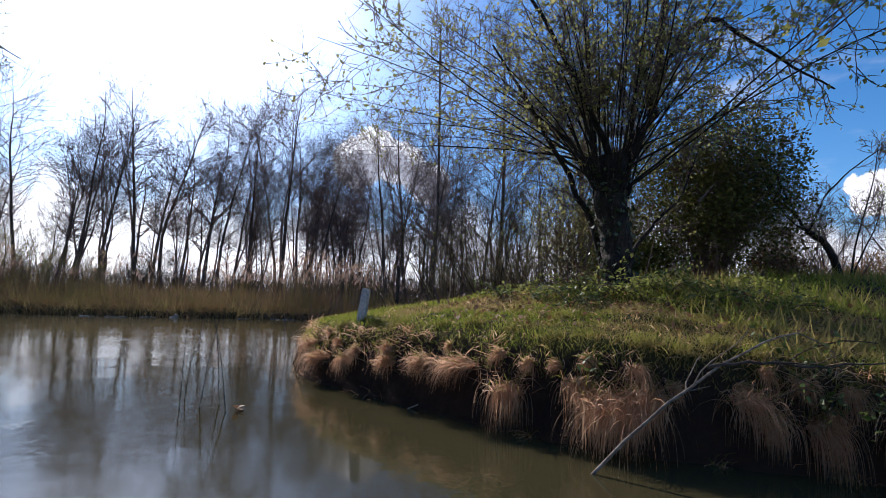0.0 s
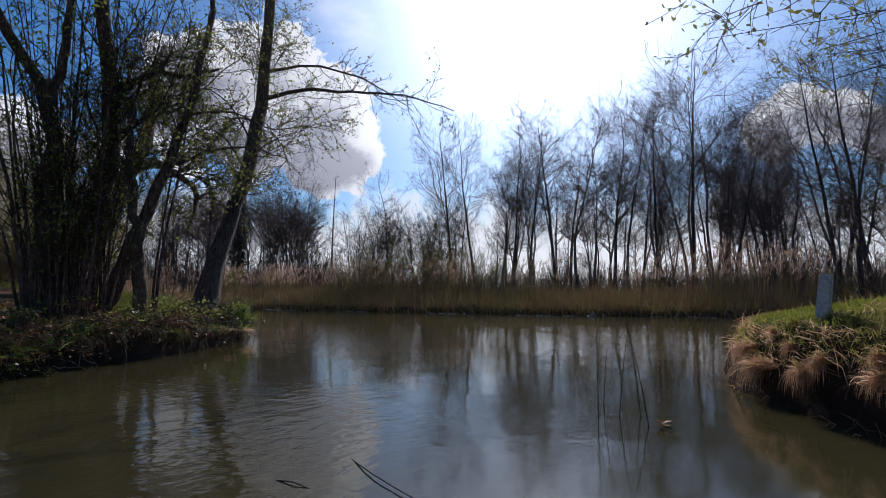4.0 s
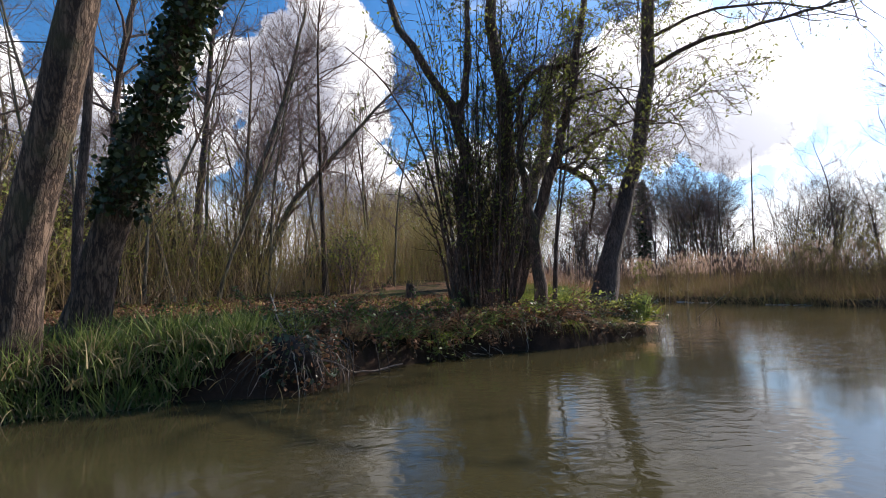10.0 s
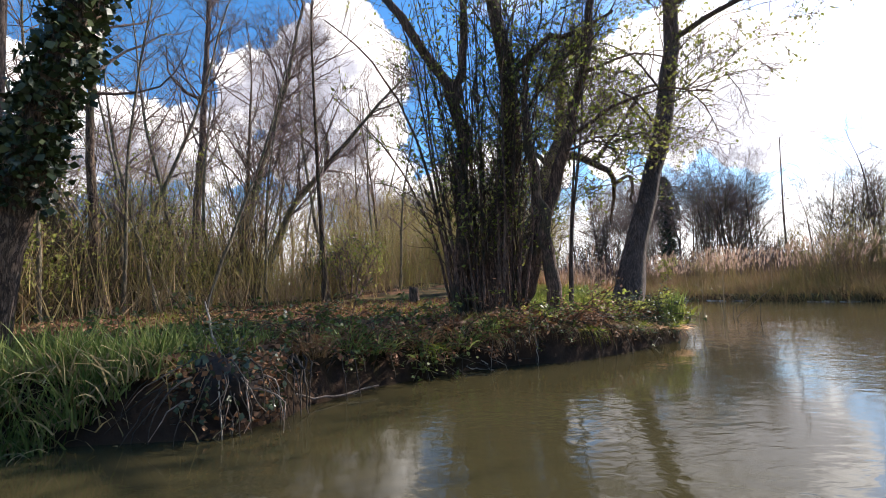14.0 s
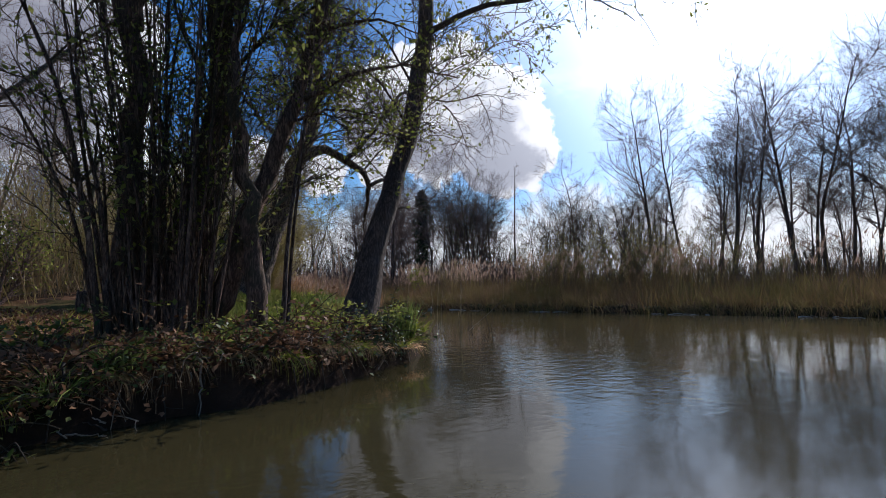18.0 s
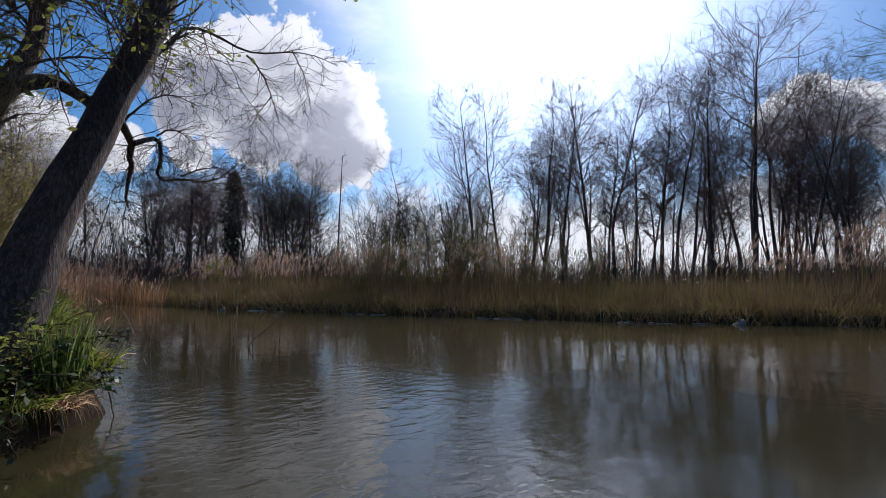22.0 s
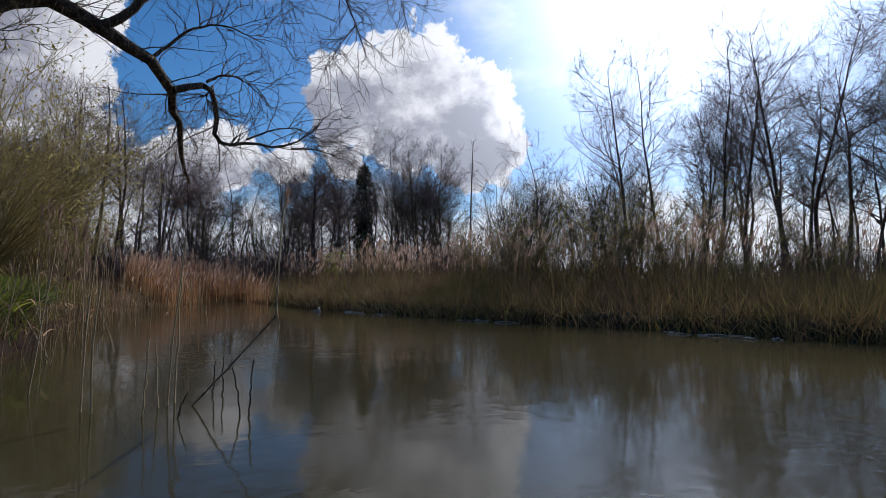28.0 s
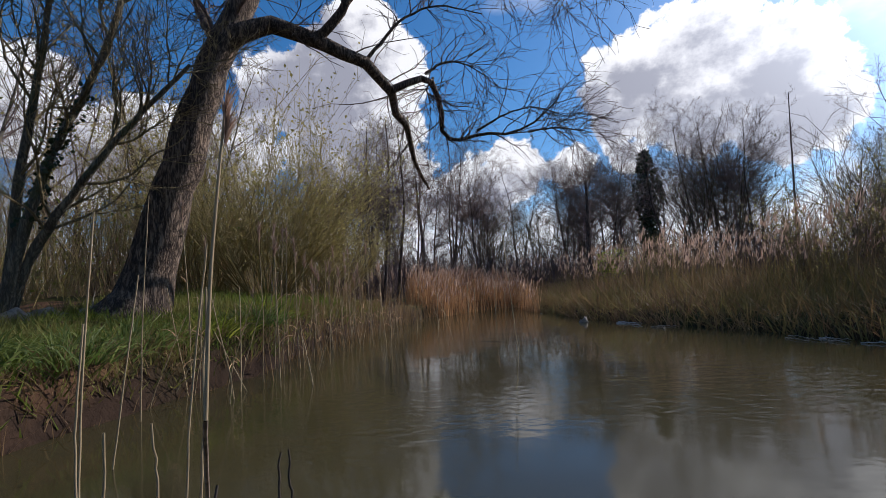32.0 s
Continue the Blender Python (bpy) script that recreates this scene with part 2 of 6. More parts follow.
def ground_material():
    mat, n, out, co = material("earth")
    big, mid, fine = n.noise(co, 0.35, 4.0), n.noise(co, 2.3, 5.0), n.noise(co, 16.0, 6.0, 0.7)
    soil = n.mix(fine, (0.016, 0.0095, 0.007, 1), (0.055, 0.034, 0.023, 1))
    litter = n.mix(fine, (0.075, 0.036, 0.02, 1), (0.23, 0.125, 0.07, 1))
    moss = n.mix(fine, (0.03, 0.034, 0.008, 1), (0.085, 0.09, 0.022, 1))
    col = n.mix(n.smooth(mid, 0.42, 0.6), soil, litter)
    col = n.mix(n.math("MULTIPLY", n.smooth(big, 0.44, 0.6), 0.8), col, moss)
    # leaves and moss do not lie on the steep cut faces, which are bare wet peat
    flat = n.smooth(n.add("ShaderNodeSeparateXYZ", Vector=n.add("ShaderNodeNewGeometry").outputs["Normal"]).outputs[2], 0.5, 0.85)
    col = n.mix(flat, soil, col)
    bump = n.add("ShaderNodeBump", Strength=0.9, Distance=0.03, Height=fine)
    n.put(out.inputs[0], n.add("ShaderNodeBsdfPrincipled", **{"Base Color": col, "Roughness": 0.95, "Specular IOR Level": 0.1, "Normal": bump}))
    return mat


def water_material():
    mat, n, out, co = material("pond_water")
    long = n.vmath("MULTIPLY", co, (1.0, 1.0, 1.0)).outputs[0]
    swell = n.noise(long, 1.1, 2.0, 0.5)
    ripple = n.noise(n.vmath("MULTIPLY", co, (2.0, 1.4, 1.0)).outputs[0], 5.0, 2.0, 0.5, 0.4)
    patch = n.smooth(n.noise(co, 0.32, 3.0), 0.42, 0.66)
    height = n.math("ADD", n.math("MULTIPLY", swell, 0.7), n.math("MULTIPLY", n.math("MULTIPLY", ripple, patch), 0.7))
    bump = n.add("ShaderNodeBump", Strength=1.0, Distance=0.009, Height=height)
    silt = n.mix(n.noise(co, 0.5, 4.0), (0.040, 0.034, 0.015, 1), (0.058, 0.049, 0.022, 1))
    n.put(out.inputs[0], n.add("ShaderNodeBsdfPrincipled", **{"Base Color": silt, "Roughness": 0.075, "IOR": 1.333, "Specular IOR Level": 0.36, "Normal": bump}))
    return mat


def plain(name, a, b, scale=12.0, rough=0.85, bump=0.4):
    mat, n, out, co = material(name)
    fine, broad = n.noise(co, scale, 5.0), n.noise(co, scale * 0.2, 3.0)
    col = n.mix(n.smooth(fine, 0.3, 0.7), (*a, 1), (*b, 1))
    col = n.mix(n.math("MULTIPLY", broad, 0.4), col, (*[v * 0.5 for v in a], 1))
    bmp = n.add("ShaderNodeBump", Strength=bump, Distance=0.01, Height=fine)
    n.put(out.inputs[0], n.add("ShaderNodeBsdfPrincipled", **{"Base Color": col, "Roughness": rough, "Normal": bmp}))
    return mat


EARTH, WATER = ground_material(), water_material()
BARK_ALDER = bark("alder_bark", (0.06, 0.041, 0.033), (0.21, 0.15, 0.12), 8.0)
BARK_BROWN = bark("brown_bark", (0.045, 0.027, 0.018), (0.27, 0.18, 0.12), 6.0, (0.075, 0.07, 0.03), 0.045)
BARK_STOOL = bark("stool_bark", (0.075, 0.042, 0.03), (0.34, 0.21, 0.145), 8.0, (0.05, 0.045, 0.02))
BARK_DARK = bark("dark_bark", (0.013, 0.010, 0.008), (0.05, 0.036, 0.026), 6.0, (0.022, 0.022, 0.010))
BARK_PALE = bark("pale_bark", (0.10, 0.085, 0.06), (0.30, 0.25, 0.17), 7.0, (0.10, 0.11, 0.04))
BARK_WILLOW = bark("willow_bark", (0.045, 0.028, 0.02), (0.38, 0.27, 0.19), 5.0, None, 0.06)
TWIG = bark("twig_bark", (0.13, 0.085, 0.072), (0.33, 0.22, 0.185), 20.0)
THICKET = leafy("thicket_stem", (0.22, 0.14, 0.08), (0.52, 0.37, 0.21), (0.33, 0.27, 0.09), 0.3)
TWIG_OLIVE = bark("olive_twig", (0.22, 0.16, 0.075), (0.46, 0.36, 0.18), 20.0)
TWIG_BROWN = bark("brown_twig", (0.07, 0.05, 0.028), (0.19, 0.14, 0.075), 20.0)
BUD = leafy("young_leaf", (0.18, 0.215, 0.04), (0.43, 0.42, 0.12), None, 0.6)
BUD_WILLOW = leafy("willow_leaf", (0.26, 0.26, 0.07), (0.52, 0.48, 0.18), None, 0.62)
BUD_BROWN = leafy("catkin_bud", (0.09, 0.06, 0.035), (0.17, 0.12, 0.06), None, 0.3)
IVY = leafy("ivy_leaf", (0.022, 0.04, 0.013), (0.075, 0.10, 0.035), None, 0.12, 0.7)
GRASS = leafy("green_grass", (0.12, 0.165, 0.018), (0.34, 0.35, 0.06), (0.36, 0.27, 0.10), 0.6)
LAWN = leafy("lawn_grass", (0.085, 0.132, 0.018), (0.24, 0.275, 0.055), (0.24, 0.22, 0.07), 0.45)
SEDGE = leafy("sedge_blade", (0.09, 0.15, 0.03), (0.31, 0.345, 0.11), None, 0.55, 0.4)
STRAW = leafy("dry_grass", (0.60, 0.32, 0.165), (0.92, 0.66, 0.44), None, 0.74)
STRAW_DULL = leafy("dull_straw", (0.16, 0.10, 0.05), (0.34, 0.23, 0.12), None, 0.4)
REED = leafy("dry_reed", (0.155, 0.095, 0.054), (0.35, 0.23, 0.125), (0.2, 0.17, 0.06), 0.36)
REED_ORANGE = leafy("orange_reed", (0.34, 0.18, 0.085), (0.60, 0.37, 0.20), None, 0.4)
PLUME = leafy("reed_plume", (0.33, 0.21, 0.15), (0.60, 0.43, 0.33), None, 0.6)
LITTER = leafy("fallen_leaf", (0.13, 0.058, 0.03), (0.38, 0.21, 0.115), None, 0.25)
BRAMBLE = leafy("bramble_leaf", (0.06, 0.10, 0.02), (0.20, 0.22, 0.06), None, 0.35, 0.4)
DEADWOOD = plain("dead_wood", (0.20, 0.16, 0.12), (0.42, 0.36, 0.29), 25.0)
DEADBRANCH = plain("dead_branch_bark", (0.13, 0.09, 0.065), (0.34, 0.26, 0.20), 30.0)
DARKWOOD = plain("wet_wood", (0.03, 0.022, 0.016), (0.09, 0.065, 0.045), 25.0)
PEAT = plain("dark_peat", (0.014, 0.008, 0.006), (0.045, 0.027, 0.018), 14.0, 0.9, 1.0)
CONCRETE = plain("weathered_wood_post", (0.38, 0.36, 0.33), (0.62, 0.60, 0.56), 30.0)

# ---- mesh tools ----
rng = np.random.default_rng(7)


class Geo:
    """Gathers vertices and faces as arrays and makes one mesh of them."""

    def __init__(self):
        self.v, self.f, self.count = [], [], 0

    def add(self, verts, faces):
        verts = np.asarray(verts, float).reshape(-1, 3)
        self.v.append(verts)
        self.f.append(np.asarray(faces, int) + self.count)
        self.count += len(verts)
        return self

    def mesh(self, name, mat, smooth=True):
        me = bpy.data.meshes.new(name)
        verts = np.concatenate(self.v) if self.v else np.zeros((0, 3))
        me.vertices.add(len(verts))
        me.vertices.foreach_set("co", verts.ravel())
        sizes = np.concatenate([np.full(len(f), f.shape[1]) for f in self.f]) if self.f else np.zeros(0, int)
        loops = np.concatenate([f.ravel() for f in self.f]) if self.f else np.zeros(0, int)
        me.loops.add(len(loops))
        me.loops.foreach_set("vertex_index", loops.astype(np.int32))
        me.polygons.add(len(sizes))
        starts = np.concatenate([[0], np.cumsum(sizes)[:-1]]) if len(sizes) else sizes
        me.polygons.foreach_set("loop_start", starts.astype(np.int32))
        me.polygons.foreach_set("use_smooth", np.full(len(sizes), smooth))
        me.update(calc_edges=True)
        me.validate()
        me.materials.append(mat)
        return me


def unit(v):
    return v / np.maximum(np.linalg.norm(v, axis=-1, keepdims=True), 1e-9)


def tubes(geo, p, r, sides=5):
    """Tapered tubes along N polylines of k points: p (N, k, 3), r (N, k)."""
    p, r = np.asarray(p, float), np.asarray(r, float)
    count, k = p.shape[:2]
    t = unit(np.gradient(p, axis=1))
    ref = np.where(np.abs(t[..., 2:3]) > 0.9, (1.0, 0.0, 0.0), (0.0, 0.0, 1.0))
    a = unit(np.cross(t, ref))
    b = np.cross(t, a)
    ang = np.arange(sides) * 2 * np.pi / sides
    ring = a[:, :, None] * np.cos(ang)[:, None] + b[:, :, None] * np.sin(ang)[:, None]
    v = p[:, :, None] + ring * r[:, :, None, None]
    i = np.arange(count)[:, None, None] * k * sides + np.arange(k - 1)[None, :, None] * sides
    j, j2 = np.arange(sides), (np.arange(sides) + 1) % sides
    f = np.stack([i + j, i + j2, i + j2 + sides, i + j + sides], -1).reshape(-1, 4)
    geo.add(v, f)


def grow(start, way, length, k=5, wander=0.15, pull=(0, 0, 0)):
    """N wandering polylines of k points from start along way."""
    count = len(start)
    p, d = [np.array(start, float)], unit(np.array(way, float))
    step = np.asarray(length, float).reshape(-1, 1) / (k - 1) * np.ones((count, 1))
    for _ in range(k - 1):
        d = unit(d + rng.normal(0, wander, (count, 3)) + np.asarray(pull))
        p.append(p[-1] + d * step)
    return np.stack(p, 1)


def sprout(p, r, per, lo, hi, spread, up=0.0):
    """Starts on N parent polylines: places, ways, parents' radii and parameters, per of them on each."""
    count, k = p.shape[:2]
    u = (lo + (hi - lo) * rng.random((count, per))) * (k - 1)
    i = np.clip(u.astype(int), 0, k - 2)
    w = (u - i)[..., None]
    n = np.arange(count)[:, None]
    place = p[n, i] * (1 - w) + p[n, i + 1] * w
    along = unit(p[n, i + 1] - p[n, i])
    side = unit(np.cross(along, rng.normal(0, 1, (count, per, 3))))
    way = unit(along * np.cos(spread) + side * np.sin(spread) + (0, 0, up))
    rad = r[n, i] * (1 - w[..., 0]) + r[n, i + 1] * w[..., 0]
    return place.reshape(-1, 3), way.reshape(-1, 3), rad.ravel(), (u / (k - 1)).ravel()


def taper(count, k, r0, r1):
    r0, r1 = np.broadcast_to(r0, (count,)), np.broadcast_to(r1, (count,))
    return r0[:, None] + (r1 - r0)[:, None] * np.linspace(0, 1, k) ** 0.8


def leaves(geo, at, size, flat=0.0, shape=1.5):
    """Small pointed leaves, folded a little along the middle, at N places."""
    at = np.asarray(at, float)
    count = len(at)
    size = size * (0.6 + 0.8 * rng.random((count, 1)))
    d = unit(rng.normal(0, 1, (count, 3)) * (1, 1, 1 - 0.8 * flat))
    s = unit(np.cross(d, rng.normal(0, 1, (count, 3)) * (1 - flat) + (0, 0, flat * 2)))
    up = np.cross(s, d)
    tip, mid = at + d * size * shape, at + d * size * shape * 0.5
    v = np.stack([at, mid + s * size * 0.42 + up * size * 0.12, tip, mid - s * size * 0.42 + up * size * 0.12], 1)
    geo.add(v, np.arange(count * 4).reshape(-1, 4))


def blades(geo, at, way, length, width, k=4, droop=0.25):
    """Tapered grass blades that bend over: N strips of k rungs, the last a point."""
    at, way = np.asarray(at, float), unit(np.asarray(way, float))
    count = len(at)
    length = np.broadcast_to(length, (count,))[:, None]
    width = np.broadcast_to(width, (count,))[:, None]
    side = unit(np.cross(way, rng.normal(0, 1, (count, 3))))
    rows, p, d = [], at.copy(), way.copy()
    sag = np.broadcast_to(droop, (count,))[:, None]
    for i in range(k):
        w = width * (1 - (i / (k - 1)) ** 1.5) * 0.5 + width * 0.03
        rows += [p - side * w, p + side * w]
        d = unit(d + (0, 0, -1) * sag * (i + 1) * 0.5)
        p = p + d * length / (k - 1)
    v = np.stack(rows, 1)
    base = np.arange(count)[:, None] * 2 * k + np.arange(k - 1)[None] * 2
    geo.add(v, np.stack([base, base + 1, base + 3, base + 2], -1).reshape(-1, 4))


def part(name, geo, mat, parent=None, label="", smooth=True):
    ob = new(name, geo.mesh(name, mat, smooth) if isinstance(geo, Geo) else geo)
    if parent is not None:
        ob.parent = parent
    return tagged(ob, label)


def thing(name, place, label, category, group="", kind=""):
    ob = new(name)
    ob.location = place
    ob.empty_display_size = 0.2
    return tagged(ob, label, category, group, kind)


# ---- plan: the shoreline and the lie of the land ----
WOOD_SHORE = [
    (-3.6, -26), (-3.7, -4.5), (-4.0, -2.7), (-4.25, -1.9), (-4.7, -0.9), (-4.75, 0.0), (-5.0, 0.25), (-5.5, 0.4), (-6.1, 0.8), (-6.6, 1.35),
    (-6.9, 2.0), (-7.0, 2.6), (-7.4, 3.2), (-7.95, 3.75), (-8.35, 4.2), (-8.7, 4.5), (-9.4, 4.52), (-9.95, 4.35)]
LAWN_SHORE = [(-10.5, 4.2), (-11.3, 4.25), (-12.3, 4.8), (-13.7, 4.95), (-15, 5.2), (-16.5, 5.1), (-18.5, 5.2), (-21.5, 5.4), (-24.5, 6.1), (-27.5, 7.3), (-29.4, 9.0), (-29.8, 9.7)]
REED_SHORE = [(-26, 9.7), (-21, 10.15), (-19, 10.9), (-17, 11.6), (-15, 12.2), (-12.5, 13.3), (-10, 14.2), (-8, 15.2), (-6, 16.5), (-4, 18), (-1.5, 19), (0.5, 17), (0.6, 13)]
POINT_SHORE = [(-0.6, 10), (-1.7, 7.9), (-1.8, 6.6), (-1.4, 5.4), (-0.9, 4.8), (-0.4, 4.3), (0.1, 3.9), (0.45, 3.55), (0.78, 3.3), (1.15, 3.1), (1.65, 2.95), (2.3, 2.8), (3.3, 1.9), (3.9, -1), (4.0, -26)]
SHORE = np.array(WOOD_SHORE + LAWN_SHORE + REED_SHORE + POINT_SHORE)


def shore_distance(x, y):
    """Distance to the shoreline, positive on land."""
    p = np.stack([x, y], -1)
    a, b = SHORE, np.roll(SHORE, -1, 0)
    best, inside = np.full(p.shape[:-1], 1e9), np.zeros(p.shape[:-1], bool)
    for (ax, ay), (bx, by) in zip(a, b):
        e = np.array([bx - ax, by - ay])
        u = np.clip(((p - (ax, ay)) @ e) / (e @ e), 0, 1)
        best = np.minimum(best, np.hypot(p[..., 0] - ax - u * e[0], p[..., 1] - ay - u * e[1]))
        cross = ((ay > p[..., 1]) != (by > p[..., 1]))
        xs = ax + (p[..., 1] - ay) / (by - ay if by != ay else 1e-9) * (bx - ax)
        inside ^= cross & (p[..., 0] < xs)
    return np.where(inside, -best, best)


def bump2(x, y, cx, cy, s, amp):
    return amp * np.exp(-((x - cx) ** 2 + (y - cy) ** 2) / (2 * s * s))


def wave(x, y):
    return (np.sin(x * 1.7 + 0.6 * np.sin(y * 1.3)) * np.sin(y * 2.1 + 0.8 * np.sin(x * 0.9)) * 0.5 + np.sin(x * 4.3 + y * 1.1) * np.sin(y * 3.7 - x * 2.2) * 0.3)


def ground_z(x, y):
    x, y = np.asarray(x, float), np.asarray(y, float)
    d = shore_distance(x, y)
    far = 1 / (1 + np.exp(-((y - 8.6) - np.clip((x + 2.5) * 4, 0, 400) + np.clip((x + 12) * 0.35, 0, 4)) * 2.0))
    edge = 0.36 * (1 - far) + 0.16 * far
    land = edge * (1 - np.exp(-np.maximum(d, 0) / 0.07)) + 0.25 * (1 - np.exp(-np.maximum(d, 0) / 6))
    land = land + bump2(x, y, 2.3, 6.3, 2.4, 0.62) + bump2(x, y, -18.6, 0.9, 3.0, 0.5) + bump2(x, y, 6.8, 8.0, 2.0, 0.85)
    land = land + wave(x, y) * 0.05 * np.clip(d * 1.5, 0, 1) + wave(x * 3.1 + 5, y * 2.7) * 0.035 * np.clip(d * 6, 0, 1)
    return np.where(d > 0, land, np.maximum(-0.9, d * 1.1) - 0.02)


def axis(lo, hi, step, reach):
    inner = np.arange(lo, hi + step / 2, step)
    out = step * np.cumsum(1.22 ** np.arange(1, 60))
    out = out[out < reach]
    return np.concatenate([(lo - out)[::-1], inner, hi + out])


def build_ground():
    xs, ys = axis(-30, 6, 0.14, 2500), axis(-8, 21, 0.14, 2500)
    x, y = np.meshgrid(xs, ys, indexing="ij")
    z = ground_z(x, y)
    nx, ny = x.shape
    i = np.arange(nx - 1)[:, None] * ny + np.arange(ny - 1)[None]
    geo = Geo().add(np.stack([x, y, z], -1), np.stack([i, i + ny, i + ny + 1, i + 1], -1).reshape(-1, 4))
    tagged(part("ground", geo, EARTH), "leaf-strewn brown earth and moss around the pond", "ground", kind="structure")
    w = Geo().add([(-60, -30, 0), (10, -30, 0), (10, 22, 0), (-60, 22, 0)], [[0, 1, 2, 3]])
    tagged(part("water", w, WATER), "still murky olive pond water with light ripples", "water", kind="structure")


build_ground()


def on_land(count, box, lo=0.0, hi=99.0, seed=None):
    """Random places on land inside the box x0, y0, x1, y1, at lo to hi metres from the water."""
    x = rng.uniform(box[0], box[2], count)
    y = rng.uniform(box[1], box[3], count)
    d = shore_distance(x, y)
    keep = (d > lo) & (d < hi)
    x, y = x[keep], y[keep]
    return np.stack([x, y, ground_z(x, y)], -1)

# ---- trees ----


def bare_tree(height, radius, seed, limbs=26, lo=0.3, twigs=9, lean=(0, 0), buds=0, bud_mat=None, spread=1.0, reach=0.3, mat=None, name="alder_tree",
              label="tall bare alder with a dark slender trunk", category="tree", group="trees behind the reeds", twig_r=0.012, wander=0.05, twin=0):
    """A leafless tree at the origin: trunk, limbs and twigs; returns its Empty."""
    global rng
    rng = np.random.default_rng(seed)
    top = thing(name, (0, 0, 0), label, category, group)
    t = grow(np.zeros((1, 3)), np.array([[lean[0], lean[1], 1.0]]), [height], 12, wander, (-lean[0] * 0.03, -lean[1] * 0.03, 0.03))
    r = taper(1, 12, radius, 0.012)
    r[0, 0] *= 1.35
    g = Geo()
    tubes(g, t, r, 8)
    part("trunk", g, mat or BARK_ALDER, top)
    g = Geo()
    if twin:
        # a second leader that forks off low down
        s, w, rad, u = sprout(t, r, twin, 0.04, 0.42, 0.28, 0.4)
        p = grow(s, w, height * (0.92 - u) * (0.7 + 0.25 * rng.random(twin)), 12, wander * 1.3, (0, 0, 0.05))
        rr = taper(twin, 12, rad * 0.72, 0.012)
        tubes(g, p, rr, 6)
        t, r = np.concatenate([t, p]), np.concatenate([r, rr])
    s, w, rad, u = sprout(t, r, limbs, lo, 0.99, spread * 1.05, 0.16)
    long = height * reach * (0.18 + 0.95 * np.sqrt(np.clip(1 - ((u - 0.6) / 0.5) ** 2, 0, 1)) * (0.45 + 0.75 * rng.random(len(u))))
    p1 = grow(s, w, long, 8, 0.17, (0, 0, 0.05))
    r1 = taper(len(s), 8, np.minimum(rad * 0.55, radius * 0.42), twig_r * 0.6)
    tubes(g, p1, r1, 4)
    s, w, rad, u = sprout(p1, r1, twigs, 0.15, 1.0, 0.95, 0.06)
    l2 = (np.repeat(long, twigs) * 0.42 * (1.15 - u * 0.7) + height * 0.012) * (0.4 + 0.8 * rng.random(len(s)))
    p2 = grow(s, w, l2, 4, 0.24, (0, 0, 0.04))
    r2 = taper(len(s), 4, np.minimum(rad * 0.6, twig_r * 0.8), twig_r * 0.35)
    tubes(g, p2[:, [0, 1, 3]], r2[:, [0, 1, 3]], 3)
    s, w, rad, u = sprout(p2, r2, 6, 0.1, 1.0, 0.95, 0.06)
    l3 = np.repeat(l2, 6) * 0.4 * (0.4 + 0.8 * rng.random(len(s))) + height * 0.006
    blades(g, s, w, l3, twig_r * 0.48, 2, 0.0)
    p3 = np.stack([s, s + w * l3[:, None]], 1)
    s, w, rad, u = sprout(p3, np.full((len(s), 2), 0.01), 1, 0.3, 0.9, 0.6, 0.05)
    blades(g, s, w, l3 * 0.85, twig_r * 0.4, 2, 0.0)
    part("crown", g, TWIG, top)
    if buds:
        g = Geo()
        ends = p3[:, -1]
        pick = ends[rng.random(len(ends)) < buds]
        leaves(g, pick + rng.normal(0, 0.03, pick.shape), 0.035)
        tagged(part("bud_scatter", g, bud_mat or BUD, top), kind="stuff")
    return top


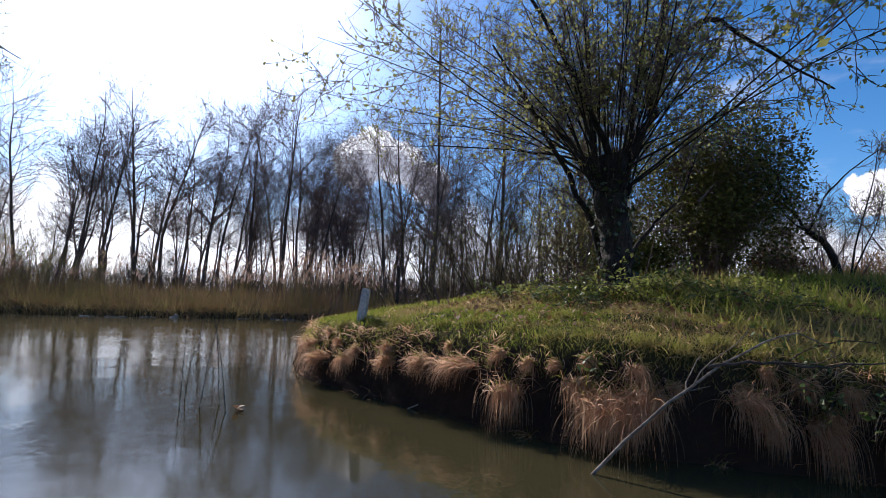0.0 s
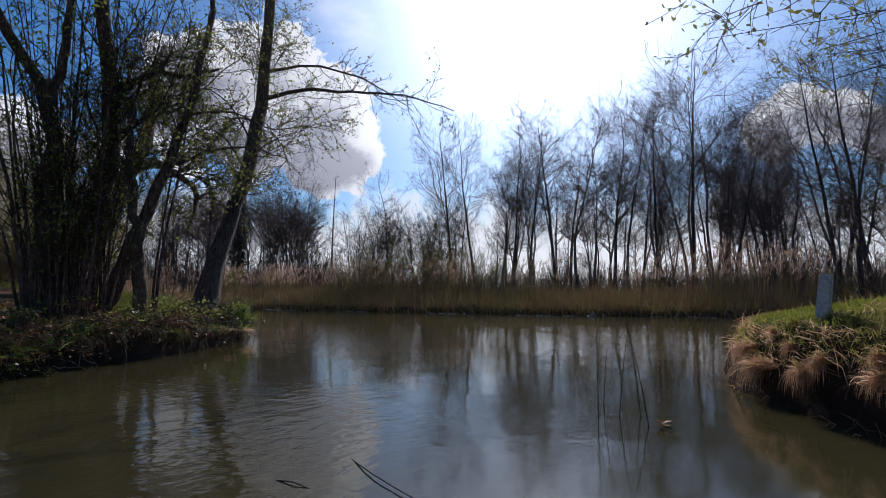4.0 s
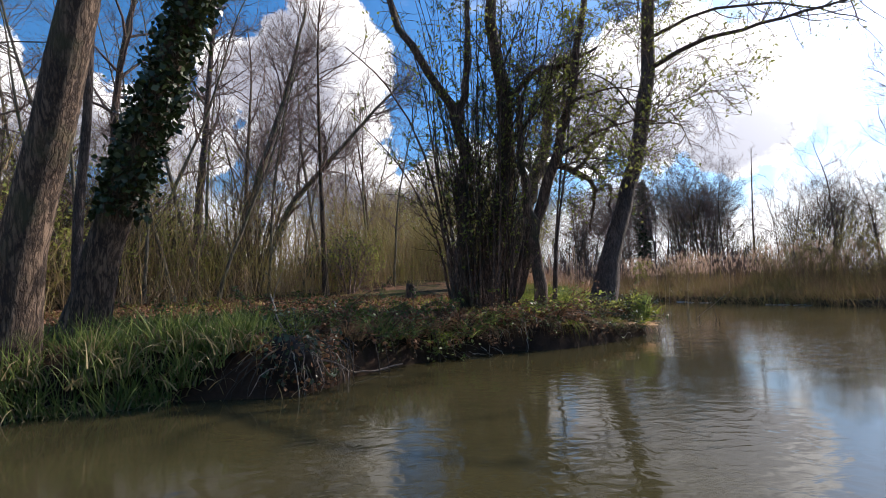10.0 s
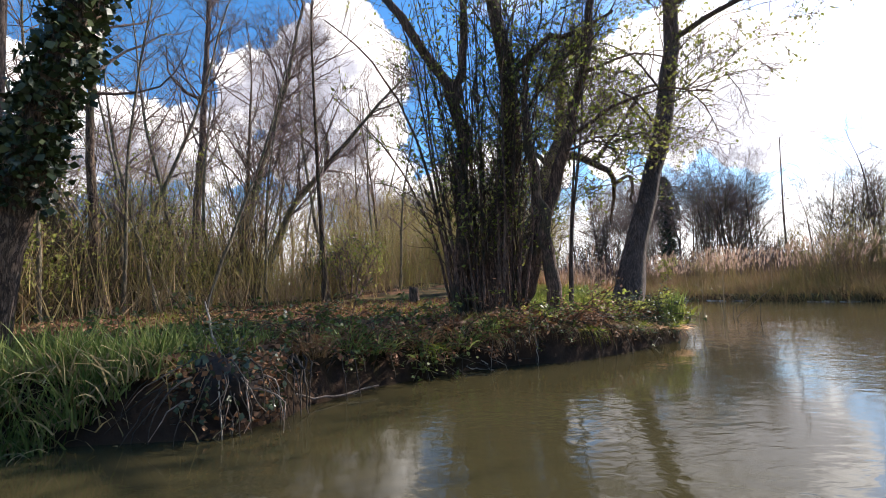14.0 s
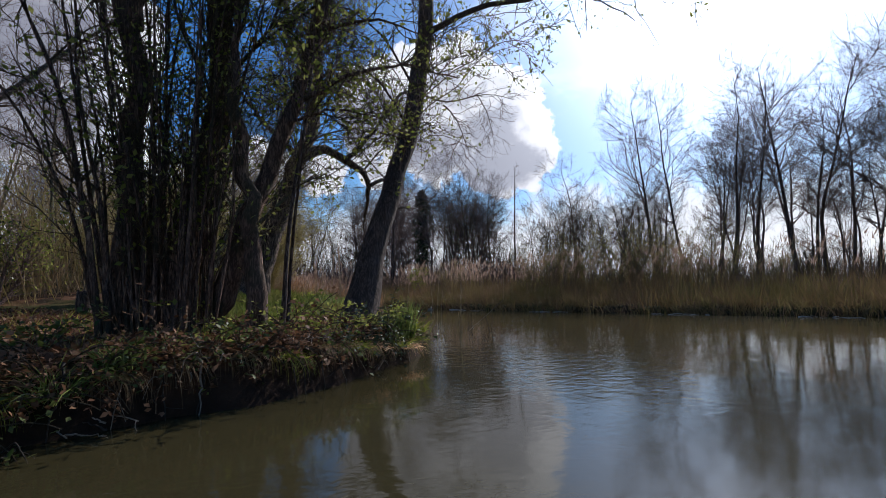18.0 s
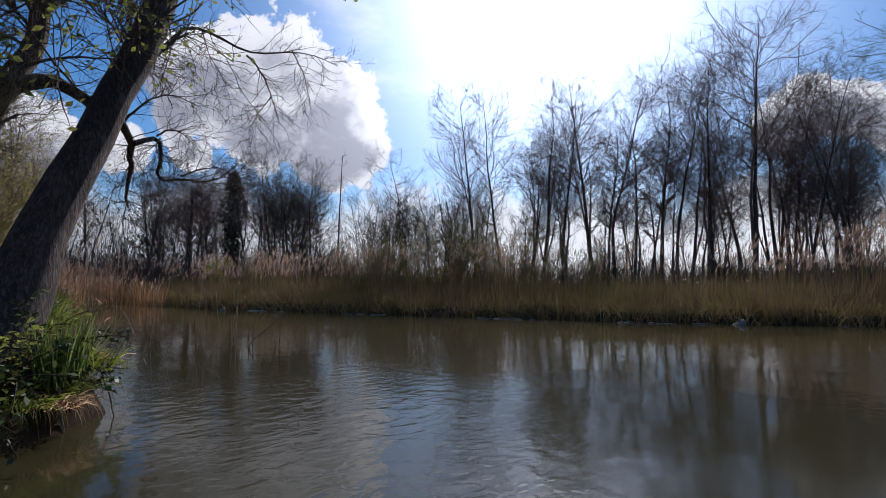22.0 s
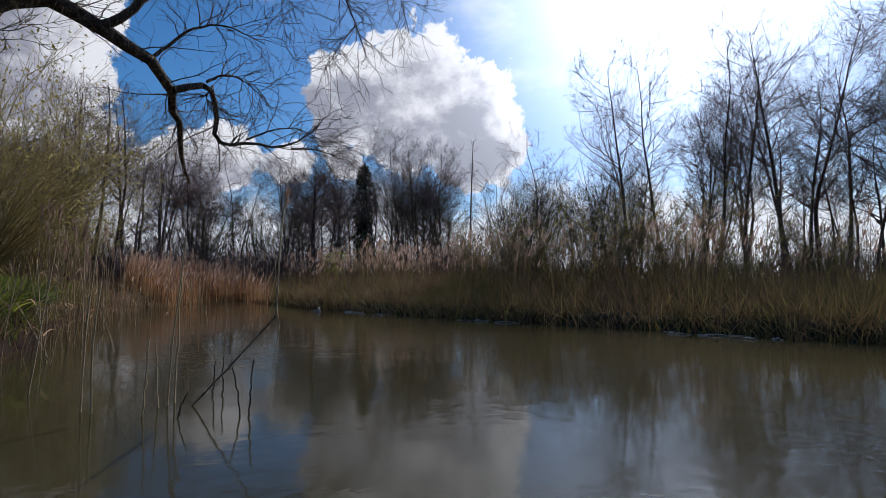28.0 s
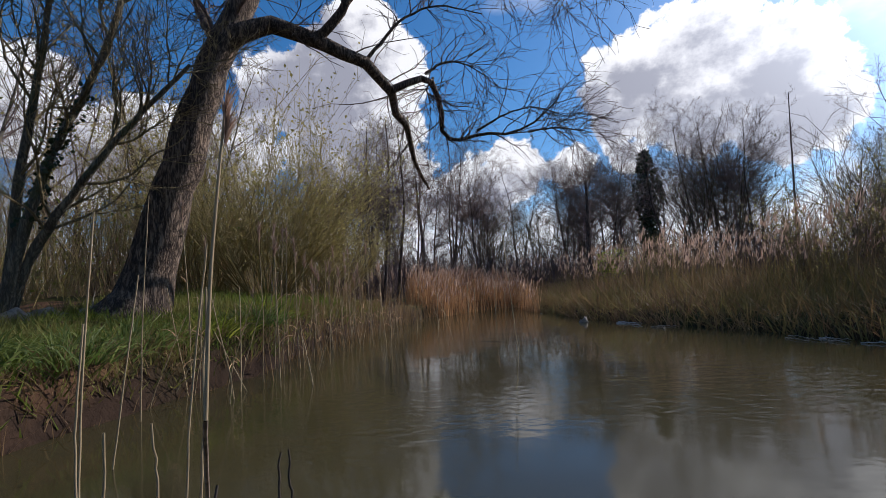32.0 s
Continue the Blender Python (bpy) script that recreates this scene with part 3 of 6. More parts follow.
def brush(height, seed, stems=22, splay=0.45, name="shrub", label="bare brown shrub with many thin upright stems", group="shrubs in the wood", buds=0.0, bud_mat=None, mat=None, leaf=0.03, thick=0.011, split=False):
    """A many-stemmed bush at the origin."""
    global rng
    rng = np.random.default_rng(seed)
    top = thing(name, (0, 0, 0), label, "shrub", group)
    a = rng.random(stems) * 2 * np.pi
    out = splay * np.sqrt(rng.random(stems))
    s = np.stack([np.cos(a) * 0.12 * height * 0.5, np.sin(a) * 0.12 * height * 0.5, 0 * a - 0.05], -1)
    w = np.stack([np.cos(a) * out, np.sin(a) * out, 1 + 0 * a], -1)
    p1 = grow(s, w, height * (0.55 + 0.45 * rng.random(stems)), 5, 0.1, (0, 0, 0.02))
    r1 = taper(stems, 5, thick * height ** 0.6, 0.004)
    g = Geo()
    if split:
        for i in range(stems):
            tubes(g, p1[i:i + 1], r1[i:i + 1], 4)
            part("stem", g, mat or TWIG_BROWN, top)
            g = Geo()
    else:
        tubes(g, p1, r1, 4)
        part("stool", g, mat or TWIG_BROWN, top)
        g = Geo()
    s, w, rad, u = sprout(p1, r1, 7, 0.2, 1.0, 0.7, 0.2)
    p2 = grow(s, w, height * 0.24 * (0.4 + rng.random(len(s))), 3, 0.18, (0, 0, 0.06))
    tubes(g, p2[:, ::2], taper(len(s), 2, 0.006, 0.003), 3)
    s, w, rad, u = sprout(p2, taper(len(s), 3, 0.006, 0.003), 6, 0.1, 1.0, 0.65, 0.1)
    long = height * 0.12 * (0.4 + rng.random(len(s)))
    blades(g, s, w, long, 0.008, 2, 0.0)
    p3 = np.stack([s, s + w * long[:, None] * 0.6, s + w * long[:, None]], 1)
    crown = part("crown", g, mat or TWIG_BROWN, top)
    if buds:
        g = Geo()
        pts = np.concatenate([p2[:, 1:].reshape(-1, 3), p3[:, 1:].reshape(-1, 3)])
        pts = pts[rng.random(len(pts)) < buds]
        leaves(g, pts, leaf)
        part("foliage", g, bud_mat or BUD, crown)
    return top


def put(top, x, y, turn=0.0, size=1.0, sink=0.05):
    """First use moves the thing itself; later ones copy it."""
    z = float(ground_z(x, y)) - sink
    m = Matrix.Translation((x, y, z)) @ Matrix.Rotation(turn, 4, "Z")
    if "placed" in top:
        ob = copy_thing(top, m)
    else:
        ob, top["placed"] = top, 1
        top.matrix_basis = m
    ob.scale = (size, size, size)
    return ob


# standing trees: x, y, height
NORTH_TREES = [
    (-30.0, 32.5, 14.6), (-29.0, 34.5, 14.2), (-27.3, 37.1, 15.1), (-26.9, 39.7, 15.9), (-25.3, 41.7, 17.5), (-24.6, 44.3, 18.0), (-20.7, 43.8, 17.3), (-19.1, 43.3, 15.6),
    (-17.6, 45.9, 16.7), (-14.9, 46.6, 19.6), (-13.8, 47.8, 17.2), (-12.7, 49.0, 15.6), (-10.7, 51.3, 15.3), (-9.4, 52.4, 14.5), (-11.3, 44.6, 14.5), (-9.3, 45.1, 13.2),
    (-7.0, 43.4, 11.8), (-3.3, 31.8, 12.2), (-2.1, 29.9, 11.8), (-1.1, 30.0, 11.0), (0.2, 28.0, 9.9), (1.4, 28.0, 9.3), (3.2, 27.8, 8.8), (-2.6, 24.5, 9.6), (-0.6, 23.0, 9.4), (1.8, 22.5, 9.0), (4.4, 21.0, 8.4), (6.8, 20.0, 8.0)]
WEST_TREES = [
    (-40.9, 19.1, 9.6), (-41.9, 21.7, 10.4), (-41.1, 23.2, 10.4), (-38.6, 23.7, 9.1), (-37.8, 31.7, 11.4), (-40.4, 31.7, 8.7), (-36.2, 33.5, 8.8), (-30.7, 30.5, 7.6),
    (-47.7, 1.7, 13.4), (-45.4, 0.2, 11.6), (-47.9, 4.1, 12.7), (-50.0, 6.1, 12.6), (-51.6, 12.2, 9.5), (-51.0, 15.7, 10.1), (-46.0, 17.0, 9.0), (-44.0, 14.0, 8.6)]


def far_wood():
    kinds = [bare_tree(14.0, 0.15, 11, 30, 0.34, 12, twig_r=0.017, reach=0.29), bare_tree(14.0, 0.16, 12, 20, 0.4, 12, twig_r=0.017, reach=0.31, lean=(0.03, 0.02), twin=1),
             bare_tree(14.0, 0.14, 13, 32, 0.3, 11, twig_r=0.017, reach=0.27), bare_tree(14.0, 0.14, 14, 28, 0.42, 12, lean=(0.06, 0.0), twig_r=0.017, reach=0.3, wander=0.06),
             bare_tree(14.0, 0.14, 15, 18, 0.34, 11, lean=(-0.05, 0.03), buds=0.03, bud_mat=BUD_BROWN, twig_r=0.017, reach=0.3, twin=2, wander=0.06),
             bare_tree(14.0, 0.13, 19, 28, 0.44, 11, lean=(0.08, 0.04), twig_r=0.017, reach=0.28, wander=0.07)]
    broad = [bare_tree(8.0, 0.11, 16, 22, 0.26, 10, twig_r=0.013, reach=0.36, twin=1, label="low bare tree with a broad rounded crown"), bare_tree(8.0, 0.10, 17, 20, 0.3, 11, twig_r=0.013, reach=0.4, twin=1, lean=(0.1, 0.06), label="low bare tree with a broad rounded crown"),
             bare_tree(8.0, 0.10, 18, 26, 0.24, 10, twig_r=0.013, reach=0.33, lean=(-0.08, 0.1), label="low bare tree with a broad rounded crown")]
    pick = random.Random(4)
    for x, y, h in NORTH_TREES + WEST_TREES:
        put(kinds[pick.randrange(6)], x, y, pick.random() * 6.28, (h - 0.3) / 13.6)
        for _ in range(1 if x > -8 else 3 if y > 40 else 2 if y > 26 and x > -32 else 1):
            put(kinds[pick.randrange(6)], x + pick.uniform(-2.4, 2.4), y + pick.uniform(0.5, 6), pick.random() * 6.28, (h - 0.3) / 13.6 * pick.uniform(0.55, 0.95))
    for i in range(7):
        u = pick.random()
        put(kinds[pick.randrange(6)], -6 + 15 * u + pick.uniform(-2, 2), 33 - 11 * u + pick.uniform(-2, 5), pick.random() * 6.28, pick.uniform(0.45, 0.82) * (1 - 0.25 * u))
    # the close wood to the west
    for i in range(32):
        u = pick.random()
        x, y = -44 - 7 * pick.random() + 9 * max(u - 0.5, 0), -4 + 30 * u
        put(broad[pick.randrange(3)], x, y, pick.random() * 6.28, pick.uniform(0.75, 1.2))
    # the tree line beyond the field
    for i in range(22):
        u = i / 21
        put(broad[pick.randrange(3)], 14 + 24 * u + pick.uniform(-1, 1), 37 - 17 * u + pick.uniform(-2, 3), pick.random() * 6.28, pick.uniform(0.75, 1.05))
    # thinner growth between and behind
    line = [(-58, -14), (-52, 0), (-48, 13), (-45, 22), (-40, 28), (-30, 36), (-18, 46), (-8, 50), (2, 36), (9, 30), (18, 20)]
    for a, b in zip(line[:-1], line[1:]):
        gap = math.hypot(b[0] - a[0], b[1] - a[1])
        for i in range(int(gap * 0.36)):
            u = (i + pick.random()) / (gap * 0.36)
            put(broad[pick.randrange(3)], a[0] + (b[0] - a[0]) * u, a[1] + (b[1] - a[1]) * u + pick.uniform(0, 6), pick.random() * 6.28, pick.uniform(0.8, 1.1))


def understory():
    kinds = [brush(3.2, 21, 20, 0.5, group="shrubs behind the reeds"), brush(2.6, 22, 24, 0.6, group="shrubs behind the reeds"), brush(4.0, 23, 18, 0.4, buds=0.03, group="shrubs behind the reeds")]
    pick = random.Random(5)
    for line, dense, size in (([(-34, 24), (-25, 28), (-17, 36), (-8, 38), (-2, 27), (6, 22), (14, 15)], 0.4, 1.0), ([(-52, -8), (-47, 6), (-43, 12), (-39, 19), (-32, 23), (-24, 26)], 0.8, 1.5), ([(-24, -30), (-32, -20), (-36, -8), (-37, 3)], 0.9, 1.6)):
        for a, b in zip(line[:-1], line[1:]):
            gap = math.hypot(b[0] - a[0], b[1] - a[1])
            for i in range(int(gap * dense)):
                u = pick.random()
                put(kinds[pick.randrange(3)], a[0] + (b[0] - a[0]) * u + pick.uniform(-2, 2), a[1] + (b[1] - a[1]) * u + pick.uniform(-2, 3), pick.random() * 6.28, size * pick.uniform(0.7, 1.25))


def left_wood():
    sap = [bare_tree(7.5, 0.05, 31, 26, 0.25, 6, reach=0.22, mat=BARK_PALE, name="sapling", label="thin pale sapling with bare upright twigs", group="saplings in the wood", twig_r=0.007, buds=0.05),
           bare_tree(8.5, 0.07, 32, 26, 0.3, 6, lean=(0.2, 0.1), reach=0.24, mat=BARK_PALE, name="sapling", label="thin leaning sapling with a pale stem", group="saplings in the wood", twig_r=0.007),
           bare_tree(10, 0.10, 33, 28, 0.3, 7, lean=(-0.1, 0.15), reach=0.26, mat=BARK_BROWN, name="young_tree", label="young bare tree with a brown trunk", group="trees in the wood", twig_r=0.008, buds=0.05)]
    bush = [brush(2.6, 34, 26, 0.45, buds=0.10, group="shrubs in the wood"), brush(3.4, 35, 22, 0.35, buds=0.06), brush(1.8, 36, 28, 0.7, buds=0.2)]
    pick = random.Random(8)
    for i in range(60):
        x, y = pick.uniform(-34, -10.5), pick.uniform(-20, 0.2)
        if y > -4 and x > -13 or (y > -1.5 and x > -15):
            continue
        put(sap[pick.randrange(3)], x, y, pick.random() * 6.28, pick.uniform(0.75, 1.2))
    for i in range(55):
        x, y = pick.uniform(-36, -9.5), pick.uniform(-22, 0.0)
        if y > -4.5 and x > -13.5 or (y > -2.0 and x > -16):
            continue
        put(bush[pick.randrange(3)], x, y, pick.random() * 6.28, pick.uniform(0.8, 1.3))
    for i in range(10):
        put(bush[pick.randrange(3)], pick.uniform(-13, -6.0), pick.uniform(-14, -4.5), pick.random() * 6.28, pick.uniform(0.7, 1.2))
    green = [brush(2.4, 37, 16, 0.6, "leafing_shrub", "shrub breaking into small yellow-green leaf", "leafing shrubs in the wood", 0.6, None, None, 0.05), brush(3.2, 38, 14, 0.45, "leafing_shrub", "tall shrub breaking into yellow-green leaf", "leafing shrubs in the wood", 0.5, None, None, 0.05)]
    for i in range(60):
        u = pick.random()
        put(green[pick.randrange(2)], pick.uniform(-17, -5.2), pick.uniform(-13, -4.0 - 1.5 * u), pick.random() * 6.28, pick.uniform(0.7, 1.15))
    for x, y in ((-9.2, -4.6), (-10.1, -5.2), (-10.8, -4.4), (-11.6, -4.9), (-12.2, -3.6), (-13.0, -4.3), (-13.6, -2.9), (-14.3, -3.6), (-15.0, -2.4), (-7.6, -5.4), (-8.4, -6.2), (-12.7, -5.8)):
        put(sap[pick.randrange(2)], x, y, pick.random() * 6.28, pick.uniform(0.7, 1.05))
    for i in range(24):
        put(sap[2], pick.uniform(-48, -30), pick.uniform(-26, 0), pick.random() * 6.28, pick.uniform(0.7, 1.1))


def thicket():
    """Bare undergrowth between and behind the far trees."""
    global rng
    rng = np.random.default_rng(58)
    g = Geo()
    for line, tall in (([(-58, -12), (-50, 6), (-46, 13), (-42, 20), (-36, 26), (-30, 31)], 3.6), ([(-30, 31), (-22, 38), (-12, 43), (-4, 33), (3, 27), (12, 20), (22, 12)], 3.9), ([(12, 38), (24, 29.5), (40, 18)], 6.0), ([(-30, -28), (-38, -16), (-44, -2)], 4.5), ([(-2.5, 18), (0.5, 13.5), (3, 11.5), (6, 11.5)], 2.4), ([(-30, -6), (-34, 1), (-35.5, 7), (-36.5, 13), (-34, 19), (-28, 22.5)], 4.0)):
        line = np.array(line, float)
        u = np.concatenate([[0], np.cumsum(np.linalg.norm(np.diff(line, axis=0), axis=1))])
        n = int(u[-1] * (380 if tall > 2.5 else 300))
        s = rng.random(n) * u[-1]
        x, y = np.interp(s, u, line[:, 0]) + rng.normal(0, 1.6, n), np.interp(s, u, line[:, 1]) + rng.normal(0, 1.6, n)
        clump = 0.58 + 0.34 * wave(x * 0.45, y * 0.5) + 0.28 * wave(x * 1.3, y * 1.2)
        start = np.stack([x, y, ground_z(x, y) + rng.random(n) ** 1.7 * tall * 0.55 * clump], -1)
        way = np.stack([rng.normal(0, 0.5, n), rng.normal(0, 0.5, n), np.ones(n)], -1)
        blades(g, start, way, tall * clump * (0.25 + 0.4 * rng.random(n)), 0.03, 2, 0.0)
    tagged(part("far_thicket", g, TWIG), "tangled bare undergrowth between the far trees", "undergrowth", kind="stuff")


def wood_thicket():
    """Rods, saplings and bramble stems that close the wood behind the bank."""
    global rng
    rng = np.random.default_rng(59)
    g, low, fresh = Geo(), Geo(), Geo()
    for line, tall, thick, wide in (([(-6.5, -6.0), (-10.5, -5.0), (-13.6, -3.2), (-15.6, -1.0), (-17.6, 0.3), (-20.5, 0.9), (-24.5, 1.2)], 2.7, 330, 0.7), ([(-8, -11), (-14, -9.5), (-20, -6), (-26, -1)], 5.2, 300, 1.6), ([(-10, -18), (-20, -15), (-30, -8), (-34, 0)], 6.8, 260, 2.0)):
        line = np.array(line, float)
        u = np.concatenate([[0], np.cumsum(np.linalg.norm(np.diff(line, axis=0), axis=1))])
        n = int(u[-1] * thick)
        a = rng.random(n) * u[-1]
        x, y = np.interp(a, u, line[:, 0]) + rng.normal(0, wide, n), np.interp(a, u, line[:, 1]) + rng.normal(0, wide, n)
        keep = shore_distance(x, y) > 0.6
        x, y = x[keep], y[keep]
        n = len(x)
        clump = np.clip(0.7 + 0.5 * wave(x * 0.5, y * 0.55) + 0.55 * wave(x * 1.4, y * 1.3), 0.15, 1.6)
        rod = rng.random(n) < 0.16
        start = np.stack([x, y, ground_z(x, y) + np.where(rod, 0, rng.random(n) ** 2.0 * tall * 1.0 * clump)], -1)
        way = np.stack([rng.normal(0, 0.24, n), rng.normal(0, 0.24, n), np.ones(n)], -1)
        way[~rod] += np.stack([rng.normal(0, 0.5, (~rod).sum()), rng.normal(0, 0.5, (~rod).sum()), np.zeros((~rod).sum())], -1)
        long = np.where(rod, tall * clump * rng.uniform(0.3, 1.5, n), tall * rng.uniform(0.12, 0.4, n))
        blades(g, start[rod], way[rod], long[rod], 0.014, 4, 0.02)
        blades(low, start[~rod], way[~rod], long[~rod], 0.01, 3, 0.05)
        bud = start[~rod] + unit(way[~rod]) * (long[~rod] * rng.random((~rod).sum()))[:, None]
        leaves(fresh, bud[rng.random(len(bud)) < 0.5], 0.04)
    stand = thing("wood_thicket", (0, 0, 0), "close brown thicket of rods and brambles in the wood", "undergrowth", kind="stuff")
    part("rod_layer", g, THICKET, stand)
    part("bramble_layer", low, THICKET, stand)
    part("leaf_layer", fresh, BUD, stand, "small fresh yellow-green leaves")


far_wood()
understory()
thicket()
left_wood()
wood_thicket()


def poly(points, k=14):
    """A smooth polyline through the points."""
    p = np.array(points, float)
    u = np.concatenate([[0], np.cumsum(np.linalg.norm(np.diff(p, axis=0), axis=1))])
    s = np.linspace(0, u[-1], k)
    q = np.stack([np.interp(s, u, p[:, i]) for i in range(3)], -1)
    for _ in range(2):
        q[1:-1] = (q[:-2] + 2 * q[1:-1] + q[2:]) / 4
    return q


def hand_tree(name, label, trunk, r0, r1, mat, seed, limbs=(), free=10, free_lo=0.4, free_len=2.0, spread=0.9, twigs=8, twig_len=0.7, ivy=0, ivy_hi=1.0, ivy_lo=0.0, buds=0.0, bud_mat=None, bud_size=0.04, sides=12, pull=(0, 0, 0.05), group="", category="tree", flare=1.4, twig_mat=None, free_r=0.035):
    """A tree with a given trunk line; limbs: (points, r0, r1). All in world places; the Empty stands at its base."""
    global rng
    rng = np.random.default_rng(seed)
    base = np.array(trunk[0], float)
    top = thing(name, tuple(base), label, category, group)
    k = 22
    t = poly(trunk, k)[None] - base
    t[0, 1:-1] += rng.normal(0, r0 * 0.08, (k - 2, 3))
    r = taper(1, k, r0, r1)
    r[0, :3] *= (flare, 1 + (flare - 1) * 0.45, 1 + (flare - 1) * 0.15)
    r[0] *= 1 + rng.normal(0, 0.035, k)
    g = Geo()
    tubes(g, t, r, sides)
    bole = part("trunk", g, mat, top)
    par_p, par_r = [], []
    for points, a, b in limbs:
        q = poly(points, 16)[None] - base
        q[0, 1:-1] += rng.normal(0, a * 0.25, (14, 3))
        rr = taper(1, 16, a, b)
        g = Geo()
        tubes(g, q, rr, 8)
        part("limb", g, mat, top)
        par_p.append(q)
        par_r.append(rr)
    g = Geo()
    ends = []
    if free:
        s, w, rad, u = sprout(t, r, free, free_lo, 1.0, spread, 0.2)
        p = grow(s, w, free_len * (1.2 - u) * (0.5 + 0.9 * rng.random(len(s))) + 0.2, 16, 0.12, pull)
        rr = taper(len(s), 16, np.minimum(rad * 0.5, free_r), 0.005)
        tubes(g, p, rr, 5)
        par_p.append(p)
        par_r.append(rr)
    if par_p:
        p, rr = np.concatenate(par_p), np.concatenate(par_r)
        s, w, rad, u = sprout(p, rr, twigs, 0.2, 1.0, 0.85, 0.1)
        p2 = grow(s, w, twig_len * (0.4 + rng.random(len(s))), 6, 0.22, pull)
        r2 = taper(len(s), 6, np.minimum(rad * 0.6, 0.012), 0.004)
        tubes(g, p2, r2, 4)
        s, w, rad, u = sprout(p2, r2, 5, 0.15, 1.0, 0.7, 0.05)
        p3 = grow(s, w, twig_len * 0.42 * (0.4 + rng.random(len(s))), 4, 0.22, pull)
        tubes(g, p3, taper(len(s), 4, 0.0045, 0.0022), 3)
        ends = np.concatenate([p3[:, 1:].reshape(-1, 3), p2[:, 2:].reshape(-1, 3)])
        crown = part("crown", g, twig_mat or TWIG, top)
        if buds:
            g = Geo()
            pick = ends[rng.random(len(ends)) < buds]
            leaves(g, pick + rng.normal(0, 0.015, pick.shape), bud_size)
            part("foliage", g, bud_mat or BUD, crown, "small fresh yellow-green leaves")
    if ivy:
        g = Geo()
        i = (ivy_lo + rng.random(ivy) * (ivy_hi - ivy_lo)) * (k - 1)
        j = np.clip(i.astype(int), 0, k - 2)
        f = (i - j)[:, None]
        c = t[0, j] * (1 - f) + t[0, j + 1] * f
        rad = (r[0, j] * (1 - f[:, 0]) + r[0, j + 1] * f[:, 0]) + np.abs(rng.normal(0.03, 0.045, ivy))
        a = rng.random(ivy) * 6.283
        leaves(g, c + np.stack([np.cos(a) * rad, np.sin(a) * rad, rng.normal(0, 0.03, ivy)], -1), 0.055, 0.0, 1.1)
        part("ivy", g, IVY, bole, "glossy dark green ivy climbing the trunk")
    return top


def gz(x, y, up=-0.06):
    return (x, y, float(ground_z(x, y)) + up)


# pollard willow on the grassy point
def pollard():
    pick = random.Random(17)
    limbs = [([(1.95, 5.8, 2.5), (2.45, 5.9, 3.0), (2.62, 6.0, 4.2), (2.75, 6.1, 6.8)], 0.085, 0.02),
             ([(2.6, 6.0, 3.9), (3.1, 5.8, 4.5), (3.7, 5.6, 3.9), (4.3, 5.4, 3.4)], 0.045, 0.01),
             ([(1.88, 5.7, 2.6), (1.5, 5.6, 3.4), (0.9, 5.4, 4.3), (0.2, 5.2, 4.9)], 0.045, 0.01),
             ([(1.98, 5.95, 1.2), (1.78, 6.0, 1.87), (1.61, 6.0, 2.23), (1.44, 6.0, 2.52), (1.0, 6.0, 3.3), (0.5, 5.9, 4.0)], 0.055, 0.012),
             ([(2.12, 5.8, 1.4), (2.28, 5.9, 1.58), (2.53, 5.9, 1.93), (2.82, 5.9, 2.18), (2.89, 5.9, 2.46), (3.1, 5.9, 3.0)], 0.028, 0.006)]
    for i in range(84):
        a = pick.random() * 6.28
        out = pick.uniform(0.08, 1.05)
        h = pick.uniform(1.6, 4.2) * (1.15 - 0.78 * out)
        s = (1.92 + math.cos(a) * 0.2, 5.76 + math.sin(a) * 0.2, pick.uniform(2.05, 2.7))
        sway = pick.gauss(0, 0.22)
        e = (s[0] + math.cos(a + sway) * out * 3.2, s[1] + math.sin(a + sway) * out * 3.2, s[2] + h)
        q1 = (s[0] + math.cos(a) * out * 0.7, s[1] + math.sin(a) * out * 0.7, s[2] + h * pick.uniform(0.3, 0.42))
        q2 = (s[0] + math.cos(a + sway * 0.6) * out * 1.9, s[1] + math.sin(a + sway * 0.6) * out * 1.9, s[2] + h * pick.uniform(0.7, 0.85))
        limbs.append(([s, q1, q2, e], pick.uniform(0.006, 0.016), 0.003))
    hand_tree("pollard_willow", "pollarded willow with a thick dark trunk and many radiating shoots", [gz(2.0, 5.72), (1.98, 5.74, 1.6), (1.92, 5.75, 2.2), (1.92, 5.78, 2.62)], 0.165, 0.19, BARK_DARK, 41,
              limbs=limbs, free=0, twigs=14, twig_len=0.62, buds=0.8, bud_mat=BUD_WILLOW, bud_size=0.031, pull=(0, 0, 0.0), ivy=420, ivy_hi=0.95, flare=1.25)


pollard()

# trees on the wooded bank
hand_tree("alder_tree", "leaning brown-barked alder on the bank", [gz(-4.5, -1.8), (-4.42, -1.6, 1.4), (-4.2, -1.17, 2.8), (-4.05, -0.7, 5.0), (-4.0, -0.6, 9.0)], 0.15, 0.06, BARK_BROWN, 42, free=8, free_lo=0.45, free_len=2.2, twigs=6, buds=0.1, group="alders on the bank")
hand_tree("ivy_clad_tree", "leaning tree wrapped in glossy dark ivy", [gz(-5.35, -1.9), (-5.3, -1.56, 1.6), (-5.25, -0.95, 3.2), (-5.2, -0.25, 5.0), (-5.2, 0.1, 9.0)], 0.15, 0.07, BARK_BROWN, 43, free=8, free_lo=0.45, free_len=2.2, twigs=6, ivy=9500, ivy_hi=0.78, ivy_lo=0.13, buds=0.1, group="alders on the bank")
